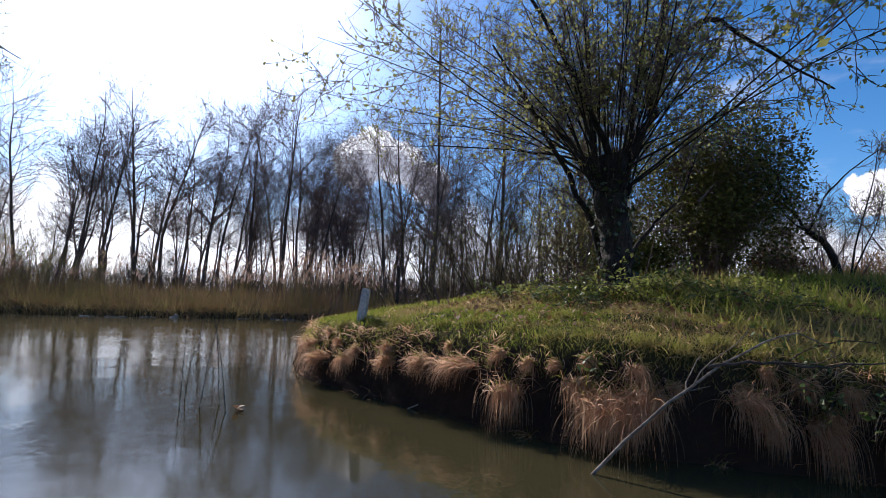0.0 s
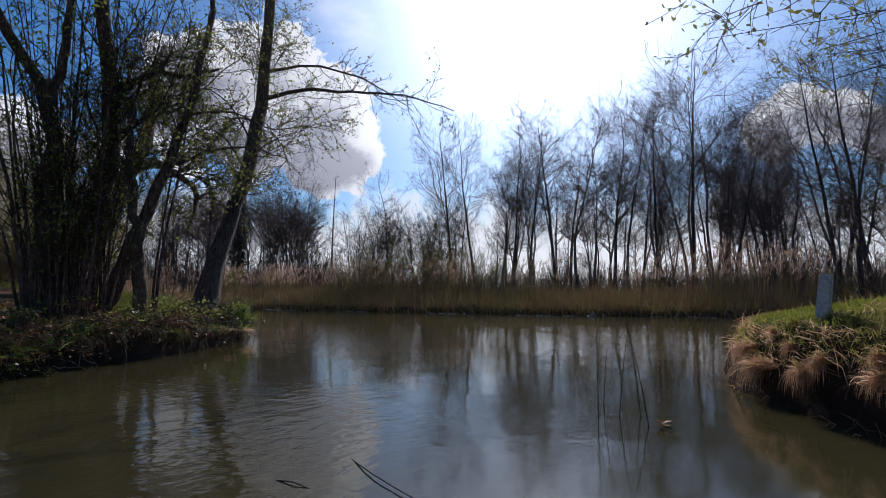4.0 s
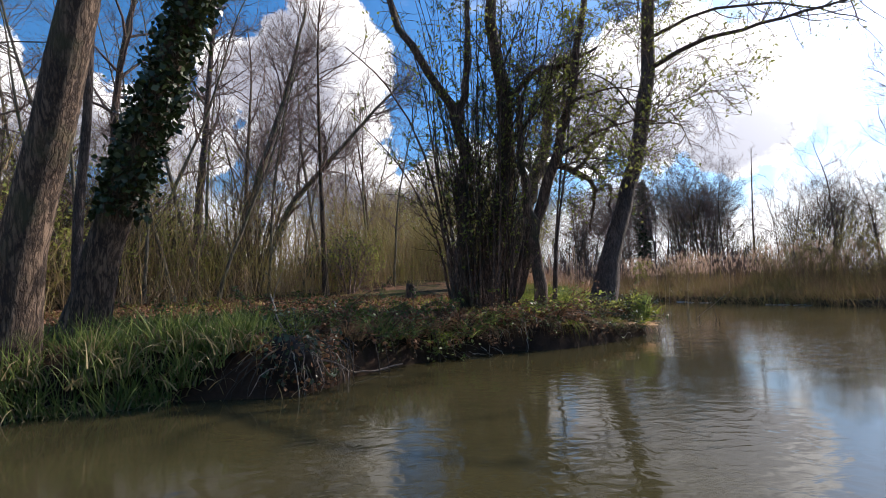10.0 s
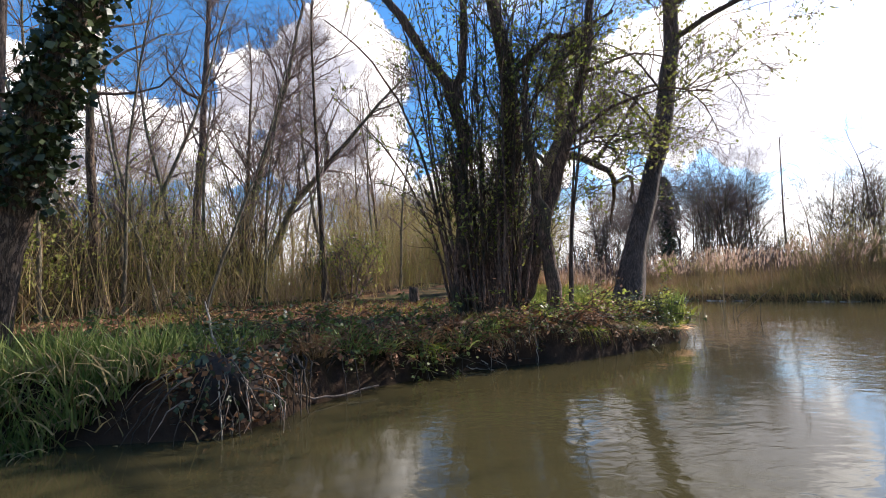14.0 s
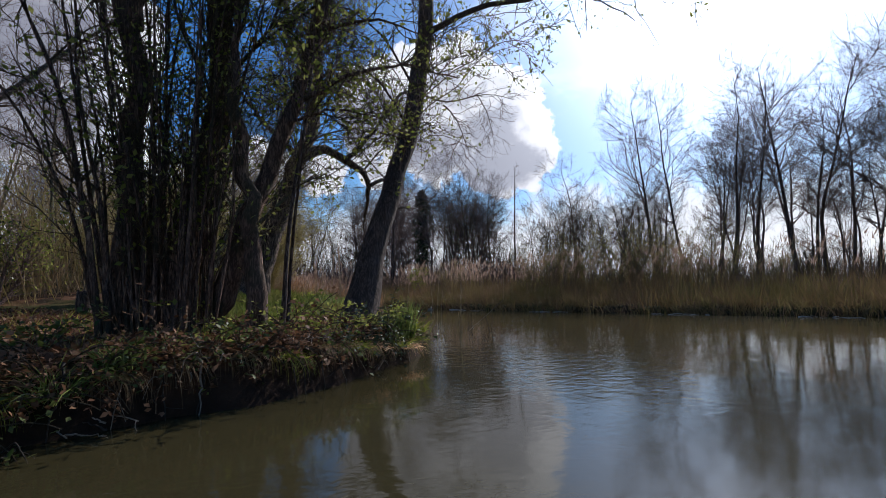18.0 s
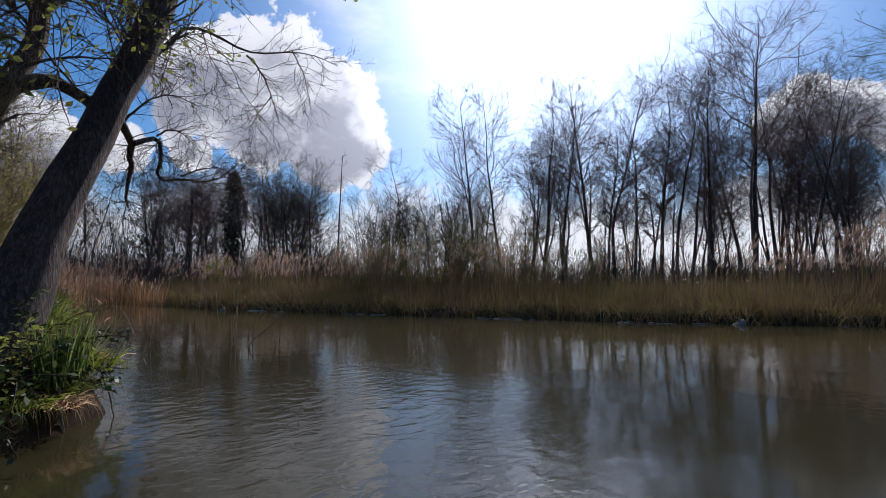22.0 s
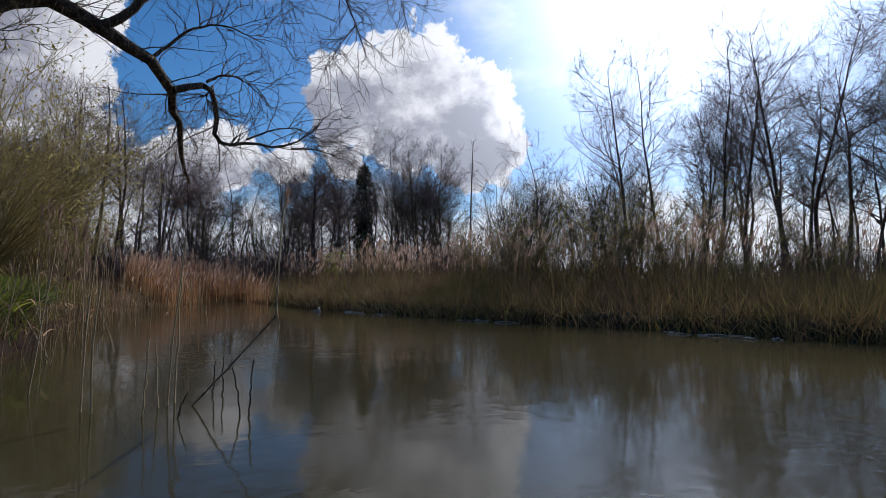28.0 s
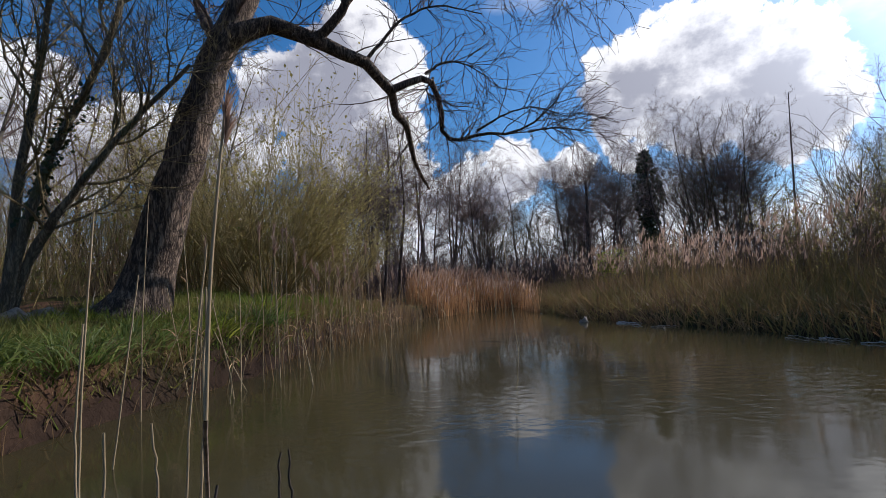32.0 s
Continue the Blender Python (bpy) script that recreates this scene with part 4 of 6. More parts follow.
hand_tree("ivy_clad_tree", "upright tree with ivy on its pale grey trunk", [gz(-4.5, -2.6), (-4.48, -2.6, 1.6), (-4.4, -2.5, 3.4), (-4.3, -2.4, 9.0)], 0.13, 0.06, BARK_PALE, 44, free=8, free_lo=0.4, free_len=2.2, twigs=6, ivy=4200, ivy_hi=0.75, ivy_lo=0.2, buds=0.1, group="alders on the bank")
hand_tree("young_tree", "thin dark young tree beside the ivy-clad tree", [gz(-5.9, -2.25), (-5.85, -2.3, 1.2), (-5.9, -2.25, 2.6), (-5.85, -2.2, 7)], 0.05, 0.03, BARK_ALDER, 45, free=8, free_lo=0.4, free_len=1.5, twigs=5, group="trees in the wood")
# leaning tree at the tip
hand_tree("leaning_alder", "dark alder leaning out over the pond", [gz(-9.5, 4.0), (-9.75, 4.3, 1.3), (-10.05, 4.8, 2.5), (-10.3, 5.2, 3.6), (-10.45, 5.45, 4.8), (-10.5, 5.6, 7), (-10.6, 5.7, 10)], 0.18, 0.09, BARK_ALDER, 46,
          limbs=[([(-10.46, 5.48, 4.95), (-9.7, 6.05, 5.15), (-8.9, 6.8, 5.05), (-8.0, 7.5, 4.95), (-7.2, 8.1, 4.55)], 0.055, 0.008), ([(-10.5, 5.55, 5.6), (-10.0, 6.4, 5.9), (-9.4, 7.6, 5.7), (-9.0, 8.6, 5.1)], 0.04, 0.008),
                 ([(-10.2, 5.05, 3.2), (-9.8, 4.5, 3.7), (-9.3, 3.9, 3.7), (-8.9, 3.4, 3.2)], 0.02, 0.006), ([(-10.3, 5.25, 3.8), (-9.9, 4.6, 4.4), (-9.5, 4.0, 4.5), (-9.0, 3.6, 4.2)], 0.022, 0.006),
                 ([(-10.1, 4.85, 2.7), (-9.6, 4.9, 3.1), (-9.2, 5.0, 3.0)], 0.014, 0.005)],
          free=36, free_lo=0.2, free_len=1.9, twigs=15, twig_len=0.75, buds=0.6, bud_size=0.037, pull=(0, 0, -0.045), free_r=0.011)
# willow on the lawn
hand_tree("willow_tree", "old leaning willow with a furrowed sunlit trunk", [gz(-15.85, 3.25), (-15.9, 3.47, 1.26), (-15.9, 3.74, 2.3), (-15.9, 4.1, 3.36), (-15.95, 4.45, 4.2), (-16.05, 4.75, 5.0), (-16.3, 5.0, 7.5)], 0.33, 0.1, BARK_WILLOW, 47,
          limbs=[([(-15.93, 4.3, 4.05), (-15.95, 4.7, 4.5), (-16.0, 5.0, 4.6), (-16.05, 5.29, 4.45), (-16.1, 5.58, 4.22), (-16.3, 5.9, 4.03), (-16.5, 6.24, 4.11), (-16.8, 6.51, 3.74), (-17.4, 6.61, 3.44), (-18.1, 6.67, 2.92), (-18.6, 6.86, 2.61)], 0.16, 0.022),
                 ([(-16.8, 6.51, 3.74), (-17.0, 6.87, 4.06), (-17.1, 7.16, 4.05), (-17.3, 7.26, 3.84), (-17.6, 7.09, 3.33), (-17.8, 7.25, 3.09), (-17.9, 7.89, 3.44), (-17.95, 8.23, 3.27), (-18.0, 8.6, 3.35), (-18.0, 9.14, 3.89)], 0.062, 0.012),
                 ([(-16.1, 5.56, 4.22), (-16.1, 5.92, 4.55), (-16.1, 6.26, 4.89), (-16.15, 6.7, 5.5), (-16.2, 7.3, 6.2)], 0.075, 0.025),
                 ([(-17.05, 7.0, 4.06), (-17.2, 7.25, 4.3), (-17.4, 7.6, 4.35), (-17.5, 8.0, 4.1)], 0.026, 0.006), ([(-17.2, 7.1, 4.05), (-17.1, 7.0, 3.85), (-17.05, 7.05, 3.6)], 0.022, 0.006),
                 ([(-17.85, 7.75, 3.38), (-17.9, 8.2, 3.65), (-18.0, 8.7, 3.8), (-18.1, 9.3, 3.6)], 0.022, 0.005), ([(-18.0, 8.6, 3.35), (-18.0, 9.1, 3.4), (-18.1, 9.7, 3.3)], 0.02, 0.005),
                 ([(-16.5, 6.24, 4.11), (-16.6, 6.7, 4.7), (-16.8, 7.2, 5.0), (-17.0, 7.9, 4.9)], 0.03, 0.007),
                 ([(-16.15, 6.7, 5.5), (-16.4, 7.3, 6.5), (-16.7, 7.93, 6.68), (-16.7, 8.4, 6.51), (-16.7, 8.79, 6.36), (-16.7, 9.41, 6.6), (-16.7, 10.08, 6.9), (-16.7, 10.7, 7.0), (-16.7, 11.4, 6.9)], 0.05, 0.008),
                 ([(-16.7, 8.79, 6.36), (-16.7, 9.06, 6.21), (-16.7, 9.32, 5.83), (-16.7, 9.46, 5.51), (-16.7, 9.66, 5.0)], 0.028, 0.006), ([(-16.7, 9.46, 5.51), (-16.7, 9.14, 5.02), (-16.7, 8.94, 4.6)], 0.015, 0.004), ([(-16.7, 10.0, 6.88), (-16.6, 10.3, 6.3), (-16.6, 10.5, 5.6)], 0.018, 0.005), ([(-16.6, 7.7, 6.6), (-16.6, 7.9, 6.0), (-16.6, 8.3, 5.5)], 0.018, 0.005),
                 ([(-15.95, 4.4, 4.1), (-16.8, 3.6, 5.2), (-17.8, 2.9, 6.6)], 0.09, 0.03)],
          free=18, free_lo=0.5, free_len=3.2, twigs=24, twig_len=0.95, buds=0.05, bud_size=0.022, sides=16, pull=(0, 0, -0.03))


def stem_clump():
    """The old many-stemmed alder at the water's edge: four boles and a thicket of straight young shoots between them."""
    pick = random.Random(3)
    base = gz(-8.75, 1.85)
    limbs = [([(-8.62, 1.5, 0.3), (-8.6, 1.6, 1.6), (-8.6, 1.68, 2.8), (-8.6, 1.6, 3.5), (-8.6, 1.1, 4.2), (-8.6, 0.65, 4.85), (-8.7, 0.3, 6.0)], 0.14, 0.04),
             ([(-8.6, 1.63, 3.3), (-8.65, 1.8, 4.6), (-8.8, 1.75, 6.8)], 0.07, 0.02),
             ([(-8.5, 2.2, 0.3), (-8.5, 2.62, 1.32), (-8.5, 2.88, 2.2), (-8.5, 3.18, 3.0), (-8.5, 3.4, 3.8), (-8.5, 3.55, 4.8), (-8.5, 3.7, 6.6)], 0.12, 0.03),
             ([(-8.2, 2.7, 0.3), (-8.2, 2.66, 1.3), (-8.2, 2.6, 2.0), (-8.25, 2.44, 2.6), (-8.3, 2.5, 3.6)], 0.11, 0.03),
             ([(-8.85, 2.38, 3.7), (-8.75, 2.87, 4.22), (-8.7, 3.42, 4.3), (-8.7, 3.85, 4.55)], 0.07, 0.02),
             ([(-8.3, 1.46, 0.4), (-8.3, 1.36, 1.3), (-8.3, 1.17, 2.45), (-8.3, 0.84, 3.27), (-8.3, 0.48, 3.9), (-8.3, -0.1, 4.4)], 0.032, 0.008),
             ([(-8.3, 1.51, 0.4), (-8.3, 1.46, 1.45), (-8.3, 1.24, 2.52), (-8.3, 1.2, 3.8)], 0.028, 0.008),
             ([(-8.5, 1.45, 0.4), (-8.4, 1.2, 1.6), (-8.3, 0.7, 2.6), (-8.2, 0.0, 3.3)], 0.022, 0.006),
             ([(-8.3, 3.1, 2.7), (-8.1, 3.6, 3.0), (-7.9, 4.1, 3.1), (-7.7, 4.6, 2.95)], 0.03, 0.007), ([(-8.4, 3.0, 2.5), (-8.1, 3.4, 2.6), (-7.8, 3.8, 2.45)], 0.02, 0.005),
             ([(-8.5, 3.35, 3.6), (-8.2, 3.9, 3.7), (-8.0, 4.4, 3.5)], 0.025, 0.006)]
    for i in range(58):
        # shoots rise steeply from the stool and fan out a little towards their tips
        y = pick.uniform(1.5, 2.35)
        x = pick.uniform(-9.0, -8.25)
        h = pick.uniform(1.6, 4.6) if i % 3 else pick.uniform(4.0, 6.5)
        fan = (y - 1.93) * pick.uniform(0.5, 1.7) + pick.gauss(0, 0.3)
        deep = (x + 8.6) * 0.4 + pick.gauss(0, 0.12)
        bow = pick.gauss(0, 0.05)
        limbs.append(([(x, y, base[2] + 0.05), (x + deep * 0.25 + bow, y + fan * 0.22 + bow, base[2] + h * 0.35), (x + deep * 0.6 + bow, y + fan * 0.58 - bow, base[2] + h * 0.7), (x + deep, y + fan * 1.15, base[2] + h)], pick.uniform(0.009, 0.024), 0.004))
    hand_tree("alder_clump", "dense dark clump of alder boles and shoots at the water's edge", [base, (-8.88, 2.14, 1.6), (-8.9, 2.42, 2.8), (-8.9, 2.38, 3.8), (-8.9, 2.18, 4.8), (-8.95, 2.2, 7.5)], 0.2, 0.05, BARK_STOOL, 48, limbs=limbs, free=18, free_lo=0.3, free_len=2.2, twigs=9, twig_len=0.7, buds=0.4, bud_size=0.038, free_r=0.02, twig_mat=TWIG_BROWN)


stem_clump()
hand_tree("young_alder", "slender young alder in yellow-green leaf at the bank", [gz(-9.15, 3.1), (-9.1, 3.15, 1.4), (-9.05, 3.3, 2.8), (-9.0, 3.4, 4.6)], 0.022, 0.008, BARK_ALDER, 49, free=15, free_lo=0.3, free_len=1.3, twigs=10, twig_len=0.5, buds=0.6, bud_size=0.037, pull=(0, 0, -0.02), free_r=0.009, group="alders at the tip")
hand_tree("young_alder", "slender young alder in yellow-green leaf at the bank", [gz(-8.45, 2.95), (-8.4, 3.0, 1.4), (-8.3, 3.2, 2.8), (-8.25, 3.3, 4.4)], 0.026, 0.008, BARK_ALDER, 50, free=13, free_lo=0.4, free_len=1.3, twigs=10, twig_len=0.5, buds=0.6, bud_size=0.037, pull=(0, 0, -0.02), free_r=0.009, group="alders at the tip")

# ---- reeds and grass ----


def reed_belt():
    """Low matted sedge at the water, tall plumed reeds in drifts behind it."""
    global rng
    rng = np.random.default_rng(61)
    a = on_land(210000, (-34, 9.0, 3, 26), -0.3, 7.0)
    a = a[(a[:, 0] < -1.0) | (a[:, 1] > 14)]
    d = shore_distance(a[:, 0], a[:, 1])
    a[:, 2] = np.maximum(a[:, 2], -0.02)
    g = Geo()
    drift = 0.5 + 0.5 * wave(a[:, 0] * 0.55, a[:, 1] * 0.7)
    low = a[(rng.random(len(a)) < 0.46 - 0.03 * d)]
    dl = shore_distance(low[:, 0], low[:, 1])
    tall = (0.28 + 0.34 * np.clip(dl / 1.4, 0, 1)) * (0.55 + 0.65 * rng.random(len(low)))
    way = np.stack([rng.normal(0, 0.34, len(low)), rng.normal(-0.12, 0.34, len(low)), np.ones(len(low))], -1)
    tall = tall * (1 + 0.35 * wave(low[:, 0] * 0.8, low[:, 1] * 0.9) + 0.3 * wave(low[:, 0] * 2.7 + 2, low[:, 1] * 2.9)) * np.where(rng.random(len(low)) < 0.12, 1.5, 1.0)
    blades(g, low, way, tall * 1.15, 0.016, 3, 0.25)
    bed = tagged(part("sedge_bank", g, REED), "matted dry brown sedge along the far bank", "sedge", kind="stuff")
    g, top = Geo(), Geo()
    grove = np.exp(-((a[:, 0] + 4.6) / 3.0) ** 2 - ((a[:, 1] - 20.0) / 2.0) ** 2)
    tops = a[(d > 1.3) & (rng.random(len(a)) < 0.065 * np.clip(drift * 2.6 - 0.75, 0.03, 1) * np.where((a[:, 0] > -13) & (a[:, 1] > 13.5), 0.35, 1.0) + 0.13 * grove)]
    dt = 0.5 + 0.5 * wave(tops[:, 0] * 0.55, tops[:, 1] * 0.7)
    hts = rng.uniform(0.95, 1.85, len(tops)) * (0.72 + 0.5 * dt) * (1 + 0.25 * np.exp(-((tops[:, 0] + 5.2) / 2.4) ** 2))
    lean = np.stack([rng.normal(0.04, 0.07, len(tops)), rng.normal(0, 0.07, len(tops)), np.ones(len(tops))], -1)
    blades(g, tops, lean, hts, 0.012, 3, 0.02)
    tip = tops + unit(lean) * hts[:, None] - (0, 0, 0.16)
    for _ in range(4):
        blades(top, tip + rng.normal(0, 0.02, tip.shape), lean + (0.18, 0.05, 0) + rng.normal(0, 0.2, tip.shape), rng.uniform(0.1, 0.26, len(tip)), 0.02, 3, 0.2)
    bed = thing("reed_belt", (0, 0, 0), "tall dry reeds with pale plumes behind the far bank", "reeds", kind="stuff")
    part("reed_stand", g, REED, bed)
    part("plume_layer", top, PLUME, bed, "pale fluffy reed plumes")


def reed_bed():
    """The orange reed bed that closes the pond's end."""
    global rng
    rng = np.random.default_rng(62)
    a = on_land(26000, (-34, 5.5, -24.5, 10.5), -0.5, 5.0)
    a = a[(a[:, 1] < 9.45) & (rng.random(len(a)) < 0.55)]
    a[:, 2] = np.maximum(a[:, 2], -0.05)
    hts = rng.uniform(0.7, 1.4, len(a)) * (0.8 + 0.3 * wave(a[:, 0] * 0.9, a[:, 1] * 1.1))
    lean = np.stack([rng.normal(0.02, 0.08, len(a)), rng.normal(0.03, 0.08, len(a)), np.ones(len(a))], -1)
    g, top = Geo(), Geo()
    blades(g, a, lean, hts, 0.016, 3, 0.03)
    pickd = rng.random(len(a)) < 0.2
    tip = (a + unit(lean) * hts[:, None] - (0, 0, 0.1))[pickd]
    for _ in range(2):
        blades(top, tip, lean[pickd] + (0.1, 0.15, 0) + rng.normal(0, 0.14, tip.shape), rng.uniform(0.14, 0.24, len(tip)), 0.035, 3, 0.2)
    bed = thing("reed_bed", (0, 0, 0), "orange-brown reed bed standing in the shallow end", "reeds", kind="stuff")
    part("reed_stand", g, REED_ORANGE, bed)
    part("plume_layer", top, PLUME, bed, "pale reed plumes")


reed_belt()
reed_bed()


def reed_fringe():
    """Thin brown reeds along the far part of the lawn's shore."""
    global rng
    rng = np.random.default_rng(64)
    a = on_land(19000, (-29, 4.4, -13.5, 8.5), -0.5, 0.3)
    a = a[rng.random(len(a)) < np.clip((-a[:, 0] - 14.5) / 4.0, 0.04, 0.8) * 0.5]
    a[:, 2] = np.maximum(a[:, 2], -0.05)
    g = Geo()
    way = np.stack([rng.normal(0, 0.14, len(a)), rng.normal(0, 0.14, len(a)), np.ones(len(a))], -1)
    blades(g, a, way, rng.uniform(0.25, 0.75, len(a)), 0.011, 3, 0.06)
    tagged(part("reed_fringe", g, STRAW_DULL), "thin straw-brown reeds fringing the lawn's shore", "reeds", kind="stuff")


reed_fringe()


def sedge_mat():
    """Low olive sedge creeping out from the foot of the far bank."""
    global rng
    rng = np.random.default_rng(65)
    a = on_land(60000, (-27, 9.0, -3, 19), -0.15, 0.9)
    a = a[(a[:, 1] > 9.5) & (rng.random(len(a)) < np.clip(0.55 + 0.7 * wave(a[:, 0] * 0.5 + 1, a[:, 1] * 0.6), 0.08, 1))]
    a[:, 2] = np.maximum(a[:, 2], -0.02)
    g = Geo()
    way = np.stack([rng.normal(0.1, 0.45, len(a)), rng.normal(-0.3, 0.45, len(a)), np.ones(len(a))], -1)
    blades(g, a, way, rng.uniform(0.25, 0.62, len(a)), 0.015, 3, 0.35)
    tagged(part("sedge_mat", g, SEDGE_OLIVE), "low olive sedge at the foot of the far bank", "sedge", kind="stuff")


SEDGE_OLIVE = leafy("olive_sedge", (0.15, 0.13, 0.045), (0.36, 0.28, 0.11), (0.26, 0.15, 0.075), 0.45)
sedge_mat()


STRAW_PALE = leafy("dead_sedge", (0.30, 0.22, 0.10), (0.55, 0.44, 0.24), None, 0.35)


def turf(box, count, lo, hi, length, mat, name, label, width=0.012, droop=0.3, dens=None, lean=0.5, rungs=3):
    g = Geo()
    a = on_land(count, box, lo, hi)
    if dens:
        a = a[dens(a)]
    clump = 0.5 + 0.5 * wave(a[:, 0] * 2.3, a[:, 1] * 2.6) + 0.35 * wave(a[:, 0] * 6.1 + 3, a[:, 1] * 5.3)
    way = np.stack([rng.normal(0, lean, len(a)), rng.normal(0, lean, len(a)), np.ones(len(a))], -1)
    blades(g, a, way, length * (0.5 + rng.random(len(a))) * np.clip(0.45 + 0.9 * clump, 0.35, 1.6), width, rungs, droop)
    return tagged(part(name, g, mat), label, "grass", kind="stuff")


turf((-2.3, 2.2, 4.5, 7.5), 125000, 0.03, 9, 0.045, GRASS, "grass", "short yellow-green grass on the sunlit point", 0.006)
turf((-2.3, 2.2, 3.5, 6.0), 5000, 0.02, 2.2, 0.06, STRAW, "dry_grass", "scattered dry straw among the grass of the point", 0.007, 0.5, None, 0.9)
turf((-2.2, 7.5, 2.0, 13), 9000, 0.03, 12, 0.13, GRASS, "grass", "rough grass on the far side of the point", 0.014, rungs=2)
turf((2, 3, 12, 14), 22000, 0.03, 12, 0.2, GRASS, "grass", "rough green grass behind the pollard", 0.014, rungs=2)
turf((-22, -0.5, -9.9, 6), 50000, 0.0, 9, 0.17, LAWN, "grass", "green lawn grass round the willow", 0.014, dens=lambda a: a[:, 1] > 2.2 + 0.5 * wave(a[:, 0], a[:, 1]), rungs=2)
turf((-22, 3.5, -9.9, 5.8), 16000, -0.08, 0.35, 0.2, STRAW_DULL, "dry_grass", "dry straw-coloured grass along the lawn's edge", 0.009, 0.4)
turf((-13, -5, -6, 3.6), 7000, 0.5, 9, 0.12, GRASS, "grass", "thin green grass on the woodland floor", 0.01, 0.3, lambda a: wave(a[:, 0] * 0.8 + 1, a[:, 1] * 0.9) > 0.08)
turf((-6.4, -5, -3.2, 0.0), 9000, 0.2, 1.5, 0.2, SEDGE, "sedge", "long green sedge leaves at the bank's edge", 0.010, 0.25, None, 0.38)
turf((-6.4, -5, -3.2, 0.1), 2600, -0.1, 0.3, 0.2, STRAW_PALE, "dry_sedge", "dry pale sedge stubble at the waterline", 0.010, 0.35)

turf((-2.0, 2.0, 3.4, 6.4), 42000, -0.03, 0.16, 0.17, STRAW, "dry_grass", "dead grass trailing over the lip of the bank", 0.005, 0.75, lambda a: wave(a[:, 0] * 3.1, a[:, 1] * 2.7) > 0.0, 0.9)


# dry tussocks on the lip of the point: x, y, size
TUSSOCKS = [(-1.3, 5.35, 0.7), (-1.15, 5.12, 0.95), (-0.83, 4.75, 0.7), (-0.42, 4.35, 0.6), (-0.1, 4.1, 0.85), (0.2, 3.85, 1.2), (0.5, 3.52, 1.0), (0.62, 3.42, 0.6), (0.88, 3.28, 0.8),
            (1.0, 3.2, 1.15), (1.12, 3.12, 1.5), (1.22, 3.1, 1.3), (1.3, 3.08, 0.8), (1.6, 2.96, 0.55), (1.78, 2.95, 0.85), (1.9, 2.9, 0.6), (2.12, 2.85, 0.9), (2.25, 2.8, 0.65), (2.5, 2.65, 1.0), (2.75, 2.4, 0.8)]
fill = random.Random(23)
LESSER = []
for (ax, ay, _), (bx, by, _) in zip(TUSSOCKS[:-1], TUSSOCKS[1:]):
    u = fill.random()
    LESSER.append((ax + (bx - ax) * u + fill.uniform(-0.03, 0.06), ay + (by - ay) * u + fill.uniform(0.0, 0.1), fill.uniform(0.22, 0.5)))
TUSSOCKS += LESSER
GREEN_TUFTS = [(-0.95, 5.15, 0.8), (-0.6, 4.85, 0.7), (-0.35, 4.7, 1.0), (0.05, 4.35, 0.8), (0.3, 4.2, 1.0), (0.55, 3.9, 0.9), (0.8, 3.6, 1.1), (1.05, 3.5, 1.0), (1.35, 3.3, 1.3), (1.5, 3.2, 1.0), (1.75, 3.25, 0.8), (1.95, 3.1, 1.0), (2.2, 3.05, 1.1), (2.5, 2.9, 0.9), (0.2, 4.9, 0.8), (1.0, 4.2, 0.9), (1.7, 3.8, 0.8), (2.3, 3.6, 0.9)]


def overhang():
    """Dry tussocks hanging over the cut bank of the point, with gaps of bare earth, and green tufts behind."""
    global rng
    rng = np.random.default_rng(71)
    for i, (x, y, size) in enumerate(TUSSOCKS + GREEN_TUFTS):
        slope = np.array([shore_distance(np.array(x + 0.05), np.array(y)) - shore_distance(np.array(x - 0.05), np.array(y)), shore_distance(np.array(x), np.array(y + 0.05)) - shore_distance(np.array(x), np.array(y - 0.05))])
        out = -unit(slope)
        at = (x, y, float(ground_z(x, y)) - 0.01)
        side = np.array([-out[1], out[0]]) * rng.normal(0, 0.35)
        fall = rng.uniform(0.3, 0.85)
        if i >= len(TUSSOCKS):
            top = thing("grass_tuft", at, "green grass tuft on the lip of the bank", "grass tuft", "tufts along the point")
            tiers = (("inner_tuft", GRASS, 130, 0.6, 1.6, 0.11, 0.3, 0.005, 0.25, 0.4), ("outer_tuft", GRASS, 110, 0.2, 0.8, 0.10, 0.5, 0.005, 0.35, 0.5))
        else:
            top = thing("grass_tussock", at, "dry straw-coloured grass tussock hanging over the bank", "grass tussock", "tussocks along the point")
            tiers = (("hanging_thatch", STRAW, int(330 * size), 0.0, 0.8, rng.uniform(0.24, 0.4), fall, 0.0045, 0.85, rng.uniform(0.24, 0.45)), ("inner_tuft", STRAW, int(40 + 90 * size), 0.4, 1.3, 0.18, 0.4, 0.005, 0.7, 0.4), ("green_tuft", GRASS, 26, 0.4, 1.5, 0.2, 0.4, 0.007, 0.4, 0.3))
        for name, mat, n, lo, hi, long, droop, thin, push, loose in tiers:
            wide = 0.055 * size
            start = np.stack([rng.normal(0, wide, n), rng.normal(0, wide, n), rng.normal(0, 0.015, n)], -1)
            way = np.stack([out[0] * push + side[0] + rng.normal(0, loose, n), out[1] * push + side[1] + rng.normal(0, loose, n), rng.uniform(lo, hi, n)], -1)
            g = Geo()
            blades(g, start, way, long * size ** 0.5 * (0.5 + 0.6 * rng.random(n)), thin, 6 if name == "hanging_thatch" else 4, droop)
            part(name, g, mat, top)


overhang()


